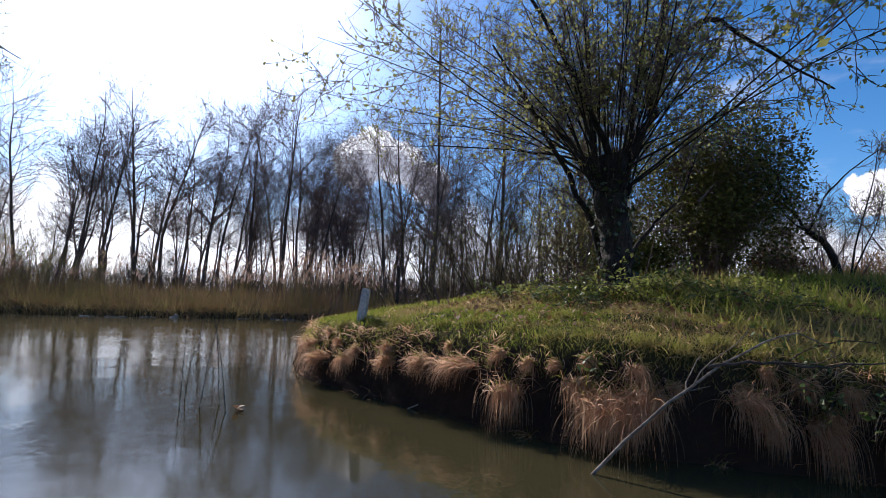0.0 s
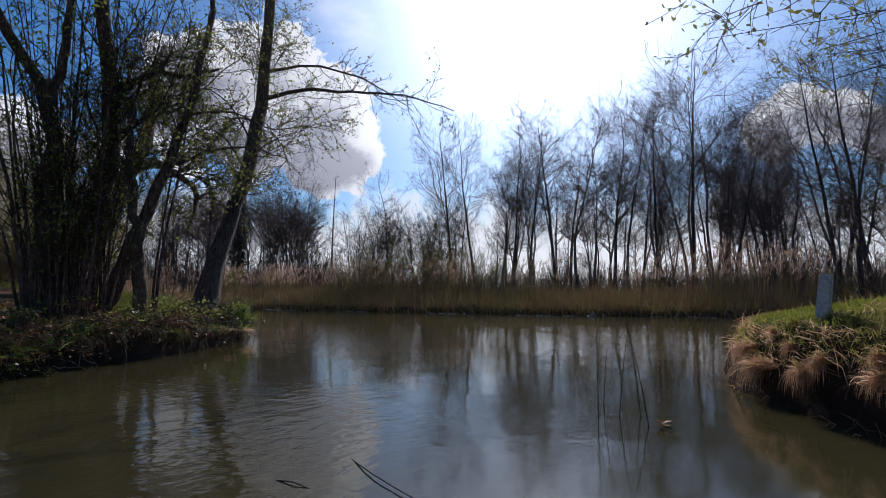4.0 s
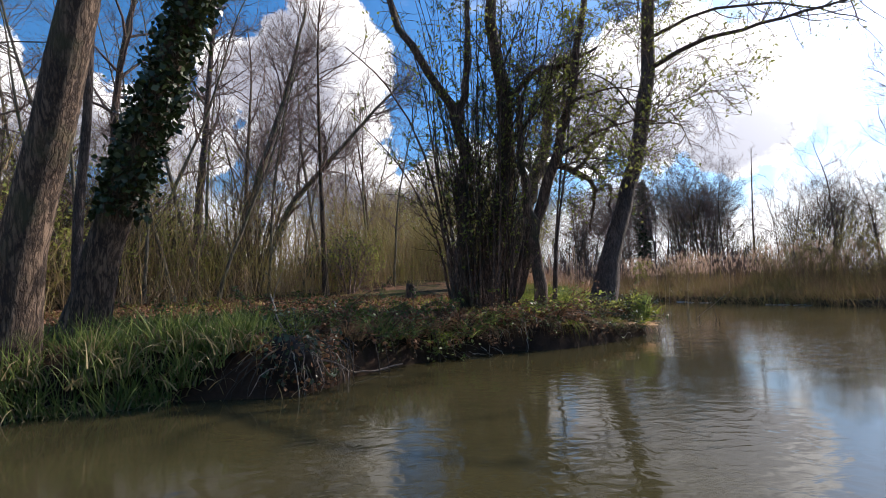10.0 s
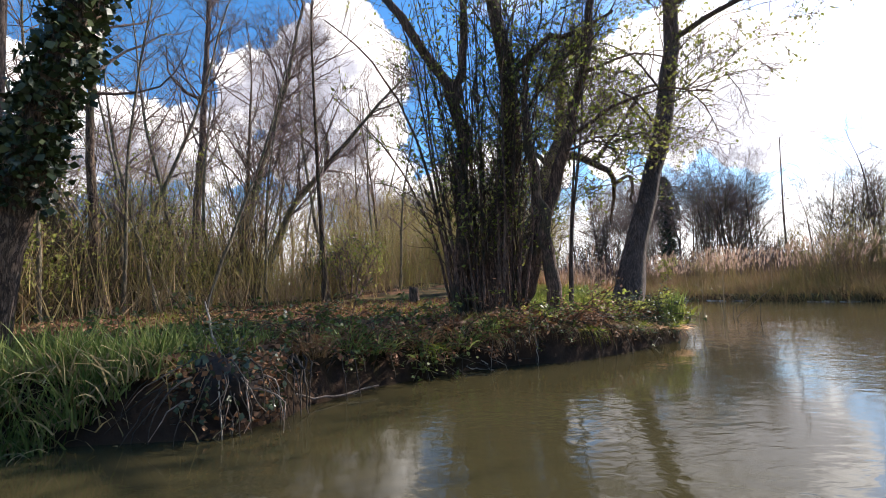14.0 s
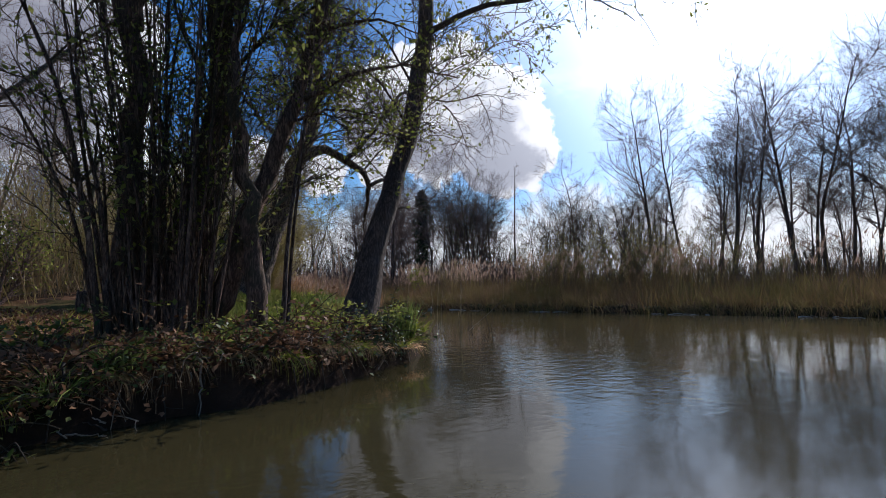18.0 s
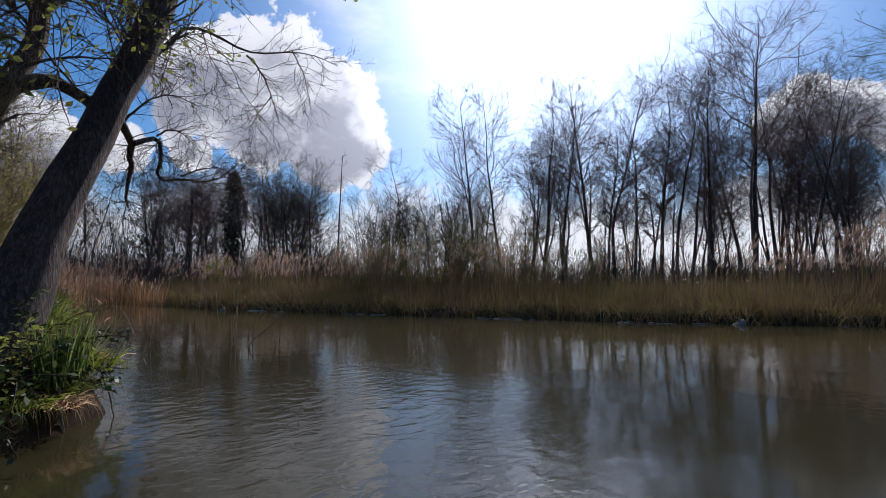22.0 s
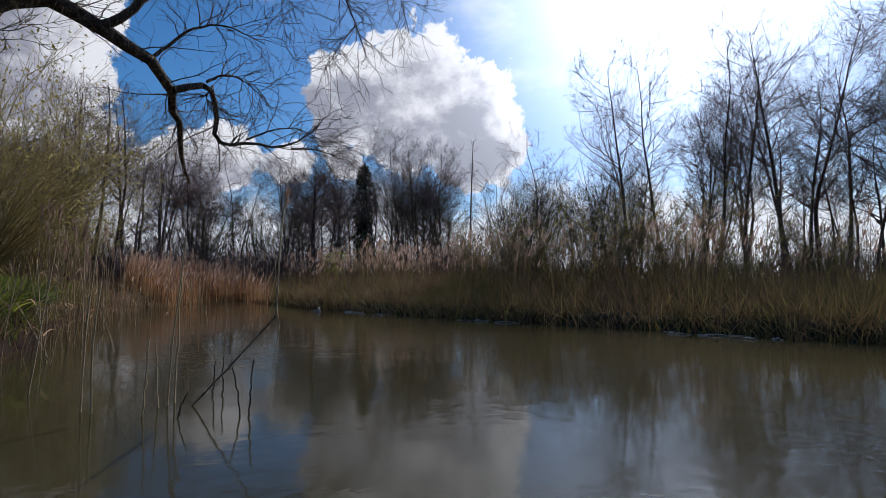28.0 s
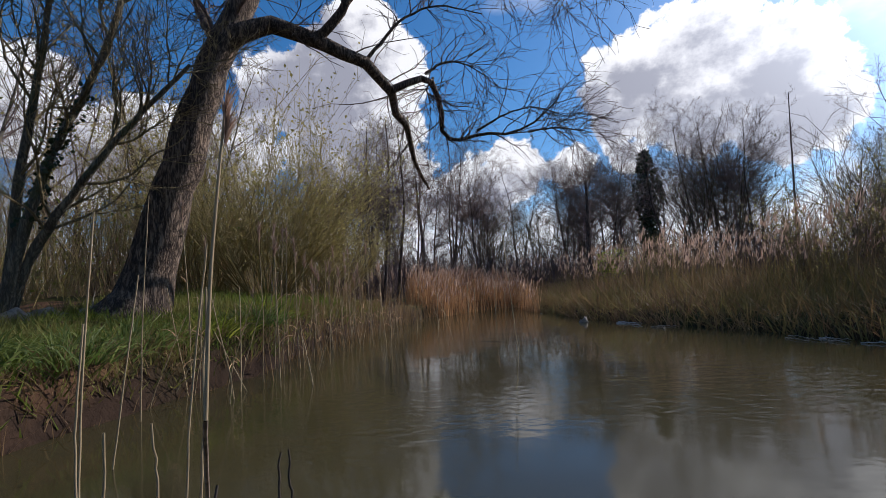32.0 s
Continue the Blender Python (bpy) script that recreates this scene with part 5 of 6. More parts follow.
def sedge_clump(x, y, seed, size, out):
    """Broad upright sedge leaves from one foot, green above, with dead straw-coloured leaves at the base."""
    global rng
    rng = np.random.default_rng(seed)
    top = thing("sedge_clump", (x, y, max(float(ground_z(x, y)), -0.06)), "clump of tall green sedge with straw-coloured base leaves", "sedge", "sedge clumps at the waterline")
    for name, mat, n, long, wide, lean, droop in (("green_tuft", SEDGE, 120, 0.36, 0.011, 0.26, 0.14), ("dry_tuft", STRAW_PALE, 90, 0.3, 0.010, 0.42, 0.3)):
        start = np.stack([rng.normal(0, 0.09, n), rng.normal(0, 0.09, n), np.zeros(n)], -1)
        way = np.stack([rng.normal(out[0], lean, n), rng.normal(out[1], lean, n), np.ones(n)], -1)
        g = Geo()
        blades(g, start, way, long * size * (0.5 + 0.6 * rng.random(n)), wide, 5, droop)
        part(name, g, mat, top)


pick = random.Random(77)
SEDGE_LINE = [(-3.7, -4.6), (-3.95, -3.2), (-4.05, -2.6), (-4.22, -2.0), (-4.5, -1.35), (-4.72, -0.85), (-4.85, -0.35)]
for i in range(34):
    k = i / 33 * 5.9
    j = min(int(k), 5)
    x = SEDGE_LINE[j][0] + (SEDGE_LINE[j + 1][0] - SEDGE_LINE[j][0]) * (k - j) + pick.uniform(-0.16, 0.06)
    y = SEDGE_LINE[j][1] + (SEDGE_LINE[j + 1][1] - SEDGE_LINE[j][1]) * (k - j) + pick.uniform(-0.08, 0.08)
    sedge_clump(x, y, 700 + i, pick.uniform(0.75, 1.15), (0.1, 0.04))


# ---- bushes, brambles, tufts ----


def leafy_bush(name, label, x, y, height, wide, seed, mat, lumps=9, count=5200, leaf=0.05, group=""):
    """A broad-leaved bush: stems from one foot and a ragged crown of leaf clumps with gaps."""
    global rng
    rng = np.random.default_rng(seed)
    top = thing(name, gz(x, y), label, "bush", group)
    a = rng.random(lumps) * 6.283
    c = np.stack([np.cos(a) * wide * 0.36 * rng.random(lumps) ** 0.5, np.sin(a) * wide * 0.36 * rng.random(lumps) ** 0.5, height * rng.uniform(0.3, 0.8, lumps)], -1)
    foot = np.stack([np.cos(a) * 0.08, np.sin(a) * 0.08, 0 * a], -1)
    mid = foot * 0.5 + c * 0.5 + rng.normal(0, 0.08, (lumps, 3))
    g = Geo()
    tubes(g, np.stack([foot, mid, c], 1), taper(lumps, 3, 0.03, 0.01), 5)
    s, w, rad, u = sprout(np.stack([foot, mid, c], 1), taper(lumps, 3, 0.03, 0.01), 16, 0.4, 1.0, 0.9, 0.2)
    tubes(g, grow(s, w, wide * 0.3 * (0.4 + rng.random(len(s))), 4, 0.2), taper(len(s), 4, 0.01, 0.003), 3)
    part("stool", g, TWIG, top)
    g = Geo()
    which = rng.integers(0, lumps, count)
    d = unit(rng.normal(0, 1, (count, 3)))
    r = wide * 0.24 * (0.45 + 0.6 * rng.random((count, 1)) ** 0.5) * (0.75 + 0.5 * rng.random((lumps, 1)))[which]
    at = c[which] + d * r * (1, 1, 0.85)
    at = at[at[:, 2] > 0.05]
    leaves(g, at, leaf, 0.3)
    part("foliage", g, mat, top)
    return top


def bramble(x, y, seed, canes=7, reach=0.9, label="low bramble with arching canes and green leaves", leaf=0.035, per=26, mat=None, name="bramble", lean=(0, 0)):
    global rng
    rng = np.random.default_rng(seed)
    top = thing(name, gz(x, y, -0.02), label, "bramble", "brambles on the banks")
    a = rng.random(canes) * 6.283
    way = np.stack([np.cos(a) * 0.7 + lean[0], np.sin(a) * 0.7 + lean[1], rng.uniform(0.5, 1.4, canes)], -1)
    p = grow(np.zeros((canes, 3)), way, reach * (0.6 + 0.7 * rng.random(canes)), 8, 0.1, (0, 0, -0.2))
    for i in range(canes):
        g = Geo()
        tubes(g, p[i:i + 1], taper(1, 8, 0.006, 0.003), 4)
        part("cane", g, TWIG_BROWN, top)
    g = Geo()
    s, w, rad, u = sprout(p, taper(canes, 8, 0.006, 0.003), per, 0.15, 1.0, 1.2, 0.3)
    leaves(g, s + w * 0.04, leaf, 0.5, 1.3)
    part("foliage", g, mat or BRAMBLE, top)
    return top


def tuft(x, y, seed, count, length, mat, name, label, spread=0.1, out=0.5, width=0.01, z=None, droop=0.35, group="", lean=(0, 0)):
    global rng
    rng = np.random.default_rng(seed)
    g = Geo()
    s = np.stack([rng.normal(0, spread, count), rng.normal(0, spread, count), np.zeros(count)], -1)
    way = s / max(spread, 0.01) * (out * 0.5, out * 0.5, 0) + np.stack([rng.normal(lean[0], out * 0.4, count), rng.normal(lean[1], out * 0.4, count), np.ones(count)], -1)
    blades(g, s, way, length * (0.5 + 0.6 * rng.random(count)), width, 5, droop)
    ob = tagged(part(name, g, mat), label, "grass tuft", group)
    ob.location = gz(x, y, -0.02) if z is None else (x, y, z)
    return ob


def stick(name, label, points, r0, r1, mat, seed, shoots=4, long=0.3, category="branch", group="", sides=7):
    """A bare branch through world places with side shoots of its own."""
    global rng
    rng = np.random.default_rng(seed)
    base = np.array(points[0], float)
    p = poly(points, 14)[None] - base
    p[0, 1:-1] += rng.normal(0, r0 * (0.5 if r0 > 0.006 else 0.15), (12, 3))
    r = taper(1, 14, r0, r1)
    top = thing(name, tuple(base), label, category, group)
    g = Geo()
    tubes(g, p, r, sides)
    stem = part("stem", g, mat, top)
    if shoots:
        s, w, rad, u = sprout(p, r, shoots, 0.3, 0.95, 0.75, 0.1)
        for i in range(shoots):
            g = Geo()
            q = grow(s[i:i + 1], w[i:i + 1], [long * (0.4 + rng.random())], 6, 0.18)
            tubes(g, q, taper(1, 6, rad[i] * 0.6, 0.002), 5)
            part("side_shoot", g, mat, stem)
    return top


def lathe(geo, rings, sides=10, wob=0.0, turn=0.0):
    """A closed turned solid: rings of (radius, z)."""
    a = np.arange(sides) * 2 * np.pi / sides + turn
    k = 1 + rng.normal(0, wob, sides)
    v = np.concatenate([np.stack([np.cos(a) * r * k, np.sin(a) * r * k, np.full(sides, z) + rng.normal(0, wob * 0.2, sides) * (r > 0)], -1) for r, z in rings])
    f = []
    for i in range(len(rings) - 1):
        for j in range(sides):
            f.append((i * sides + j, i * sides + (j + 1) % sides, (i + 1) * sides + (j + 1) % sides, (i + 1) * sides + j))
    geo.add(v, np.array(f))


# the point: posts, fallen branch, brambles, shrubs
def post(name, label, x, y, rings, mat, sides, lean=(0, 0), wob=0.02, down=-0.1):
    g = Geo()
    lathe(g, rings, sides, wob, 0.6)
    ob = tagged(part(name, g, mat, None, "", False), label, "post")
    ob.matrix_world = Matrix.Translation(gz(x, y, down)) @ Matrix.Rotation(lean[0], 4, "Y") @ Matrix.Rotation(lean[1], 4, "X")
    return ob


post("wooden_post", "short weathered pale post in the grass", -0.8, 5.1, [(0.0, 0), (0.052, 0), (0.05, 0.36), (0.044, 0.405), (0.0, 0.41)], CONCRETE, 4, (0.12, 0.0))
post("wooden_stake", "tall dark wooden stake beyond the point", -1.7, 19.6, [(0.0, 0), (0.08, 0), (0.07, 1.9), (0.05, 2.0), (0.0, 2.02)], DARKWOOD, 8)
stick("fallen_branch", "bare grey branch leaning from the bank into the water", [(0.77, 2.68, -0.05), (0.99, 2.68, 0.19), (1.2, 2.7, 0.36), (1.64, 2.87, 0.6), (1.89, 2.95, 0.68), (2.14, 3.01, 0.82), (2.37, 3.05, 0.64)], 0.010, 0.004, DEADBRANCH, 81, 5, 0.3)
stick("dead_branch", "thin dark dead branch caught on the bank", [(1.5, 2.84, 0.55), (1.76, 2.8, 0.6), (2.06, 2.78, 0.58), (2.42, 2.76, 0.62)], 0.010, 0.004, DARKWOOD, 82, 5, 0.25)
stick("dead_branch", "short dark curved stick lying in the grass", [(1.35, 3.3, 0.52), (1.5, 3.35, 0.6), (1.75, 3.4, 0.57)], 0.011, 0.005, DARKWOOD, 83, 1, 0.15)
for i, (x, y) in enumerate([(1.3, 5.4), (1.7, 5.0), (2.2, 5.2), (2.6, 5.6), (3.1, 5.3), (1.1, 6.2), (0.7, 5.9), (2.9, 6.4), (3.6, 5.9), (1.9, 4.7), (2.5, 4.8), (3.4, 4.9)]):
    bramble(x, y, 100 + i, 6, 0.42, "nettles and young leaves at the pollard's foot", 0.03, 34, BUD, "nettle_patch")
for i, (x, y) in enumerate([(1.0, 5.3), (1.4, 4.9), (1.6, 5.3), (1.9, 5.1), (2.2, 4.9), (2.6, 5.2), (2.9, 4.9), (3.3, 5.4), (1.2, 4.6), (2.4, 4.5), (0.7, 5.5), (3.0, 4.4)]):
    bramble(x, y, 880 + i, 6, 0.4, "low bramble at the pollard's foot", 0.03, 30, BRAMBLE)
for i, (x, y) in enumerate([(2.2, 2.85), (2.5, 2.7), (2.0, 3.0), (1.0, 3.22)]):
    bramble(x, y, 120 + i, 5, 0.45, "green bramble leaves trailing over the bank", 0.03, 22)
EVERGREEN = leafy("evergreen_leaf", (0.055, 0.07, 0.017), (0.2, 0.2, 0.05), (0.12, 0.1, 0.03), 0.33, 0.0)
leafy_bush("evergreen_bush", "dense dark evergreen bush behind the pollard", 4.5, 8.6, 3.3, 3.3, 131, EVERGREEN, 34, 26000, 0.040)
leafy_bush("evergreen_bush", "low dark leafy bush behind the pollard", 3.0, 8.0, 0.9, 1.4, 135, EVERGREEN, 8, 5000, 0.036)
leafy_bush("brown_bush", "low brown bush with last year's leaves", 5.6, 8.4, 0.7, 1.1, 136, LITTER, 7, 1800, 0.03)
leafy_bush("budding_shrub", "hawthorn shrub in fresh green leaf", 2.9, 9.4, 3.2, 2.8, 133, BUD_WILLOW, 12, 3400, 0.03)
for i, (x, y, h) in enumerate([(1.2, 10.5, 3.4), (0.2, 11.5, 3.0), (-0.4, 12.8, 3.2), (2.2, 11.8, 4.2), (3.6, 12.2, 4.0), (5.4, 11.5, 3.6), (7.2, 10.8, 3.0)]):
    bush = brush(h, 140 + i, 18, 0.55, buds=0.05, group="shrubs behind the pollard")
    put(bush, x, y, i * 1.3)
stool = brush(3.0, 148, 20, 0.5, "bare_shrub", "dense brown twiggy shrub behind the pollard", "shrubs behind the pollard", 0.16, BUD_WILLOW, TWIG_OLIVE, 0.026, 0.010, True)
for i, (x, y, k) in enumerate([(0.2, 11.2, 0.6), (0.9, 10.2, 0.62), (1.6, 9.5, 0.65), (2.3, 9.0, 0.8), (3.0, 9.2, 0.95), (3.5, 10.0, 0.9), (5.4, 9.4, 0.7), (6.6, 9.8, 0.55)]):
    put(stool, x, y, i * 2.1, k)
hand_tree("bent_tree", "small bare tree bent low over the field edge", [gz(6.35, 8.0), (6.27, 8.0, 1.77), (6.1, 8.0, 2.07), (5.83, 8.0, 2.23)], 0.07, 0.04, BARK_DARK, 150,
          limbs=[([(5.83, 8.0, 2.23), (5.67, 8.0, 2.49), (5.2, 8.0, 3.41), (5.0, 8.0, 3.9)], 0.022, 0.005), ([(5.9, 8.0, 2.2), (5.6, 8.0, 2.35), (5.3, 8.0, 2.7), (5.1, 8.0, 3.2)], 0.016, 0.004), ([(5.86, 8.0, 2.22), (5.95, 8.0, 2.4), (6.16, 8.0, 2.87), (6.62, 8.0, 3.3), (7.0, 8.0, 3.6), (7.5, 8.1, 3.8)], 0.02, 0.005), ([(5.7, 8.0, 2.42), (5.5, 8.1, 2.75), (5.45, 8.1, 3.2), (5.6, 8.1, 3.7)], 0.02, 0.005)], free=9, free_lo=0.5, free_len=0.9, twigs=8, twig_len=0.4, buds=0.1, bud_size=0.025, free_r=0.012)
for i, line in enumerate([[gz(6.5, 8.0), (6.62, 8.0, 2.1), (6.77, 8.0, 2.54), (6.97, 8.0, 3.18), (7.05, 8.0, 3.7)], [gz(6.52, 8.05), (6.8, 8.05, 2.0), (7.0, 8.05, 2.35), (7.15, 8.05, 2.9)]]):
    hand_tree("sapling", "thin bare sapling at the field edge", line, 0.018, 0.005, BARK_DARK, 154 + i, free=10, free_lo=0.3, free_len=0.6, twigs=5, twig_len=0.25, buds=0.1, bud_size=0.025, free_r=0.006, group="saplings at the field edge")
field_bush = brush(1.3, 156, 60, 0.7, "osier_bush", "low orange-brown bush at the field edge", "bushes at the field edge", 0.6, STRAW_DULL, REED_ORANGE, 0.03, 0.008)
put(field_bush, 8.2, 9.9)
put(field_bush, 9.3, 9.6, 2.0, 0.9)
for i, (x, y) in enumerate([(1.62, 5.35), (1.75, 5.5), (1.5, 5.55)]):
    bramble(x, y, 910 + i, 12, 0.6, "dry brown bramble canes arching beside the pollard", 0.02, 3, LITTER, "dead_bramble", (-0.4, -0.1))
hand_tree("alder_tree", "bare tree behind the pollard", [gz(1.6, 14.5), (1.7, 14.5, 4), (1.6, 14.6, 9)], 0.07, 0.02, BARK_ALDER, 151, free=26, free_lo=0.3, free_len=3.2, twigs=9, twig_len=0.8)
hand_tree("alder_tree", "bare tree behind the pollard", [gz(3.8, 13.6), (3.7, 13.5, 4), (3.9, 13.6, 8)], 0.12, 0.03, BARK_ALDER, 152, free=26, free_lo=0.3, free_len=3.0, twigs=9, twig_len=0.8)
hand_tree("alder_tree", "bare tree behind the pollard", [gz(-0.3, 15.0), (-0.2, 15.0, 4), (-0.4, 15.2, 9.5)], 0.07, 0.02, BARK_ALDER, 153, free=26, free_lo=0.3, free_len=3.0, twigs=9, twig_len=0.8)

# the wooded bank: brambles, roots, litter, sticks
def root_mass():
    """Undercut lump of dark roots and earth, hung with ivy."""
    global rng
    rng = np.random.default_rng(155)
    top = thing("root_mass", (-4.95, 0.02, 0.0), "dark undercut mass of roots hung with ivy at the water", "roots")
    u, v = np.meshgrid(np.linspace(0, np.pi, 13), np.arange(18) * 2 * np.pi / 18, indexing="ij")
    d = np.stack([np.sin(u) * np.cos(v), np.sin(u) * np.sin(v), np.cos(u)], -1)
    r = 1 + 0.3 * wave(d[..., 0] * 2.2 + d[..., 2], d[..., 1] * 2.4 + 1) + rng.normal(0, 0.05, u.shape)
    p = d * r[..., None] * (0.22, 0.25, 0.23) + (-0.06, -0.04, 0.18)
    i = np.arange(12)[:, None] * 18 + np.arange(18)[None]
    j = np.arange(12)[:, None] * 18 + (np.arange(18)[None] + 1) % 18
    g = Geo().add(p, np.stack([i, j, j + 18, i + 18], -1).reshape(-1, 4))
    part("earth_lump", g, PEAT, top)
    for k in range(26):
        a = rng.uniform(-1.2, 2.2)
        s = np.array([math.cos(a) * 0.2, math.sin(a) * 0.26, rng.uniform(0.2, 0.42)])
        q = grow(s[None], np.array([[math.cos(a), math.sin(a), 0.2]]), [rng.uniform(0.25, 0.5)], 7, 0.25, (0, 0, -0.35))
        g = Geo()
        tubes(g, q, taper(1, 7, rng.uniform(0.004, 0.009), 0.002), 5)
        part("hanging_root", g, DARKWOOD if k % 6 else DEADBRANCH, top)
    n = 300
    a, h = rng.uniform(-1.4, 2.4, n), rng.random(n)
    g = Geo()
    leaves(g, np.stack([np.cos(a) * (0.22 + 0.08 * rng.random(n)) - 0.05, np.sin(a) * (0.27 + 0.08 * rng.random(n)), 0.03 + 0.42 * h], -1), 0.032, 0.0, 1.2)
    tagged(part("dead_leaf_cover", g, LITTER, top, "brown dead leaves caught in the roots"), kind="stuff")
    n = 170
    a, h = rng.uniform(-1.4, 2.4, n), rng.random(n)
    g = Geo()
    leaves(g, np.stack([np.cos(a) * (0.25 + 0.06 * rng.random(n)) - 0.05, np.sin(a) * (0.3 + 0.06 * rng.random(n)), 0.06 + 0.4 * h], -1), 0.036, 0.0, 1.1)
    part("ivy", g, IVY, top, "dark glossy ivy leaves")


root_mass()
for i, (x, y) in enumerate([(-5.25, -0.05), (-5.05, 0.02)]):
    bramble(x, y, 160 + i, 6, 0.4, "dark ivy trailing over the undercut bank", 0.03, 22, IVY, "ivy_patch", (0.4, 0.2))
for i, (x, y) in enumerate([(-6.0, 0.2), (-6.3, 0.5), (-6.5, 0.1), (-6.9, 0.9), (-5.9, -0.5), (-6.3, -0.9), (-7.1, 0.3), (-7.3, 1.3), (-6.7, -0.2), (-7.8, 0.9), (-5.7, -1.1), (-6.1, -1.6), (-7.0, -1.2)]):
    bramble(x, y, 170 + i, 6, 0.6)
for i, (x, y) in enumerate([(-7.7, 2.9), (-7.9, 3.3), (-8.2, 3.0), (-8.3, 3.7), (-8.0, 2.3), (-8.6, 3.4), (-8.75, 4.1), (-7.4, 2.4), (-9.3, 4.3)]):
    bramble(x, y, 190 + i, 7, 0.55, "straggling shoots with fresh green leaves", 0.035, 20, BUD)
tuft(-8.55, 4.25, 201, 150, 0.42, SEDGE, "grass_tuft", "bright green iris tuft at the tip of the bank", 0.07, 0.22, 0.014, droop=0.12)
tuft(-8.7, 4.32, 202, 90, 0.26, GRASS, "grass_tuft", "green grass tuft at the tip of the bank", 0.12, 0.6, 0.012)
for i, (x, y, ox, oy) in enumerate([(-8.25, 4.0, 0.5, 0.2), (-8.42, 4.2, 0.5, 0.4), (-8.55, 4.28, 0.3, 0.4), (-8.78, 4.38, 0.1, 0.4), (-9.05, 4.4, 0.0, 0.4), (-9.3, 4.4, 0.0, 0.4), (-9.6, 4.35, 0.0, 0.4), (-8.0, 3.7, 0.5, 0.2), (-7.75, 3.4, 0.5, 0.2)]):
    tuft(x, y, 800 + i, 110, 0.26, STRAW if i % 3 == 1 else GRASS, "grass_tuft", "grass tuft drooping over the tip of the bank", 0.08, 0.6, 0.008, droop=0.55, group="tufts at the tip", lean=(ox, oy))
tuft(-7.0, 1.75, 203, 90, 0.32, SEDGE, "grass_tuft", "small green sedge tuft on the muddy bank", 0.06, 0.5)
for i, (x, y) in enumerate([(-6.2, 0.75), (-6.5, 1.1), (-6.0, 0.55), (-5.7, 0.35), (-6.75, 1.5)]):
    tuft(x, y, 210 + i, 110, 0.34, STRAW_DULL if i % 2 else SEDGE, "grass_tuft", "pale sedge tuft at the foot of the bank", 0.07, 0.6, 0.008, group="tufts on the wooded bank")
# growth hanging over the cut bank between the roots and the tip
for i, (x, y) in enumerate([(-6.35, 1.05), (-6.7, 1.5), (-6.95, 1.9), (-7.05, 2.3), (-7.15, 2.7), (-7.35, 3.0), (-7.55, 3.3), (-7.75, 3.5), (-8.0, 3.8), (-8.25, 4.05), (-8.5, 4.2), (-9.1, 4.3)]):
    bramble(x - 0.1, y - 0.05, 820 + i, 7, 0.5, "bramble trailing over the cut bank", 0.032, 24 if i > 6 else 16, (BRAMBLE if i % 3 == 0 else IVY) if i > 6 else LITTER if i % 3 else BRAMBLE, "bramble", (0.7, 0.4))
for i, (x, y) in enumerate([(-6.5, 1.2), (-6.85, 1.75), (-7.0, 2.1), (-7.1, 2.5), (-7.25, 2.85), (-7.45, 3.1), (-7.65, 3.35), (-7.9, 3.65)]):
    tuft(x - 0.05, y - 0.03, 840 + i, 90, 0.34, STRAW_DULL if i % 4 else GRASS, "grass_tuft", "limp grass tuft hanging over the cut bank", 0.07, 0.5, 0.007, droop=0.7, group="tufts on the cut bank", lean=(0.9, 0.5))
stick("fallen_branch", "thin brown branch lying in the water", [(-5.15, 0.2, 0.22), (-5.45, 0.36, 0.06), (-5.6, 0.55, 0.03), (-5.85, 0.82, 0.05)], 0.011, 0.006, DEADBRANCH, 220, 2, 0.15)
stick("dead_branch", "pale stick leaning from the bank", [(-4.98, 0.1, 0.02), (-5.15, -0.05, 0.3), (-5.3, -0.2, 0.55), (-5.4, -0.3, 0.75)], 0.012, 0.006, DEADWOOD, 221, 2, 0.3)
for i, (x, y) in enumerate([(-5.75, 0.3), (-6.0, 0.62), (-6.25, 0.85), (-6.45, 1.15), (-6.7, 1.4), (-6.9, 1.65), (-7.1, 2.05), (-7.3, 2.5)]):
    bramble(x, y, 930 + i, 8, 0.42, "bramble with pale brown and green leaves over the bank's lip", 0.03, 20, BRAMBLE if i % 2 else LITTER, "bramble", (0.6, 0.3))
# roots and dead stems hanging down the cut bank
pick = random.Random(14)
bank_line = np.array(WOOD_SHORE[5:16])
for i in range(40):
    k = pick.random() ** 1.4 * (len(bank_line) - 1)
    x, y = (float(np.interp(k, np.arange(len(bank_line)), bank_line[:, j])) for j in (0, 1))
    dx, dy = pick.uniform(-0.25, 0.1), pick.uniform(-0.15, 0.15)
    inner = (x - 0.22 + dx * 0.3, y - 0.08)
    h = float(ground_z(*inner))
    stick("root", "dark root hanging down the muddy bank", [(inner[0], inner[1], h + 0.02), (x - 0.06 + dx * 0.2, y + dy * 0.4, h * 0.75 + 0.05), (x + 0.04, y + dy * 0.8, h * 0.3), (x + 0.07, y + dy, -0.05)], pick.uniform(0.005, 0.014), 0.003, DARKWOOD if i % 9 else DEADWOOD, 600 + i, 1, 0.15, "root", "roots in the bank", 5)
pick = random.Random(12)
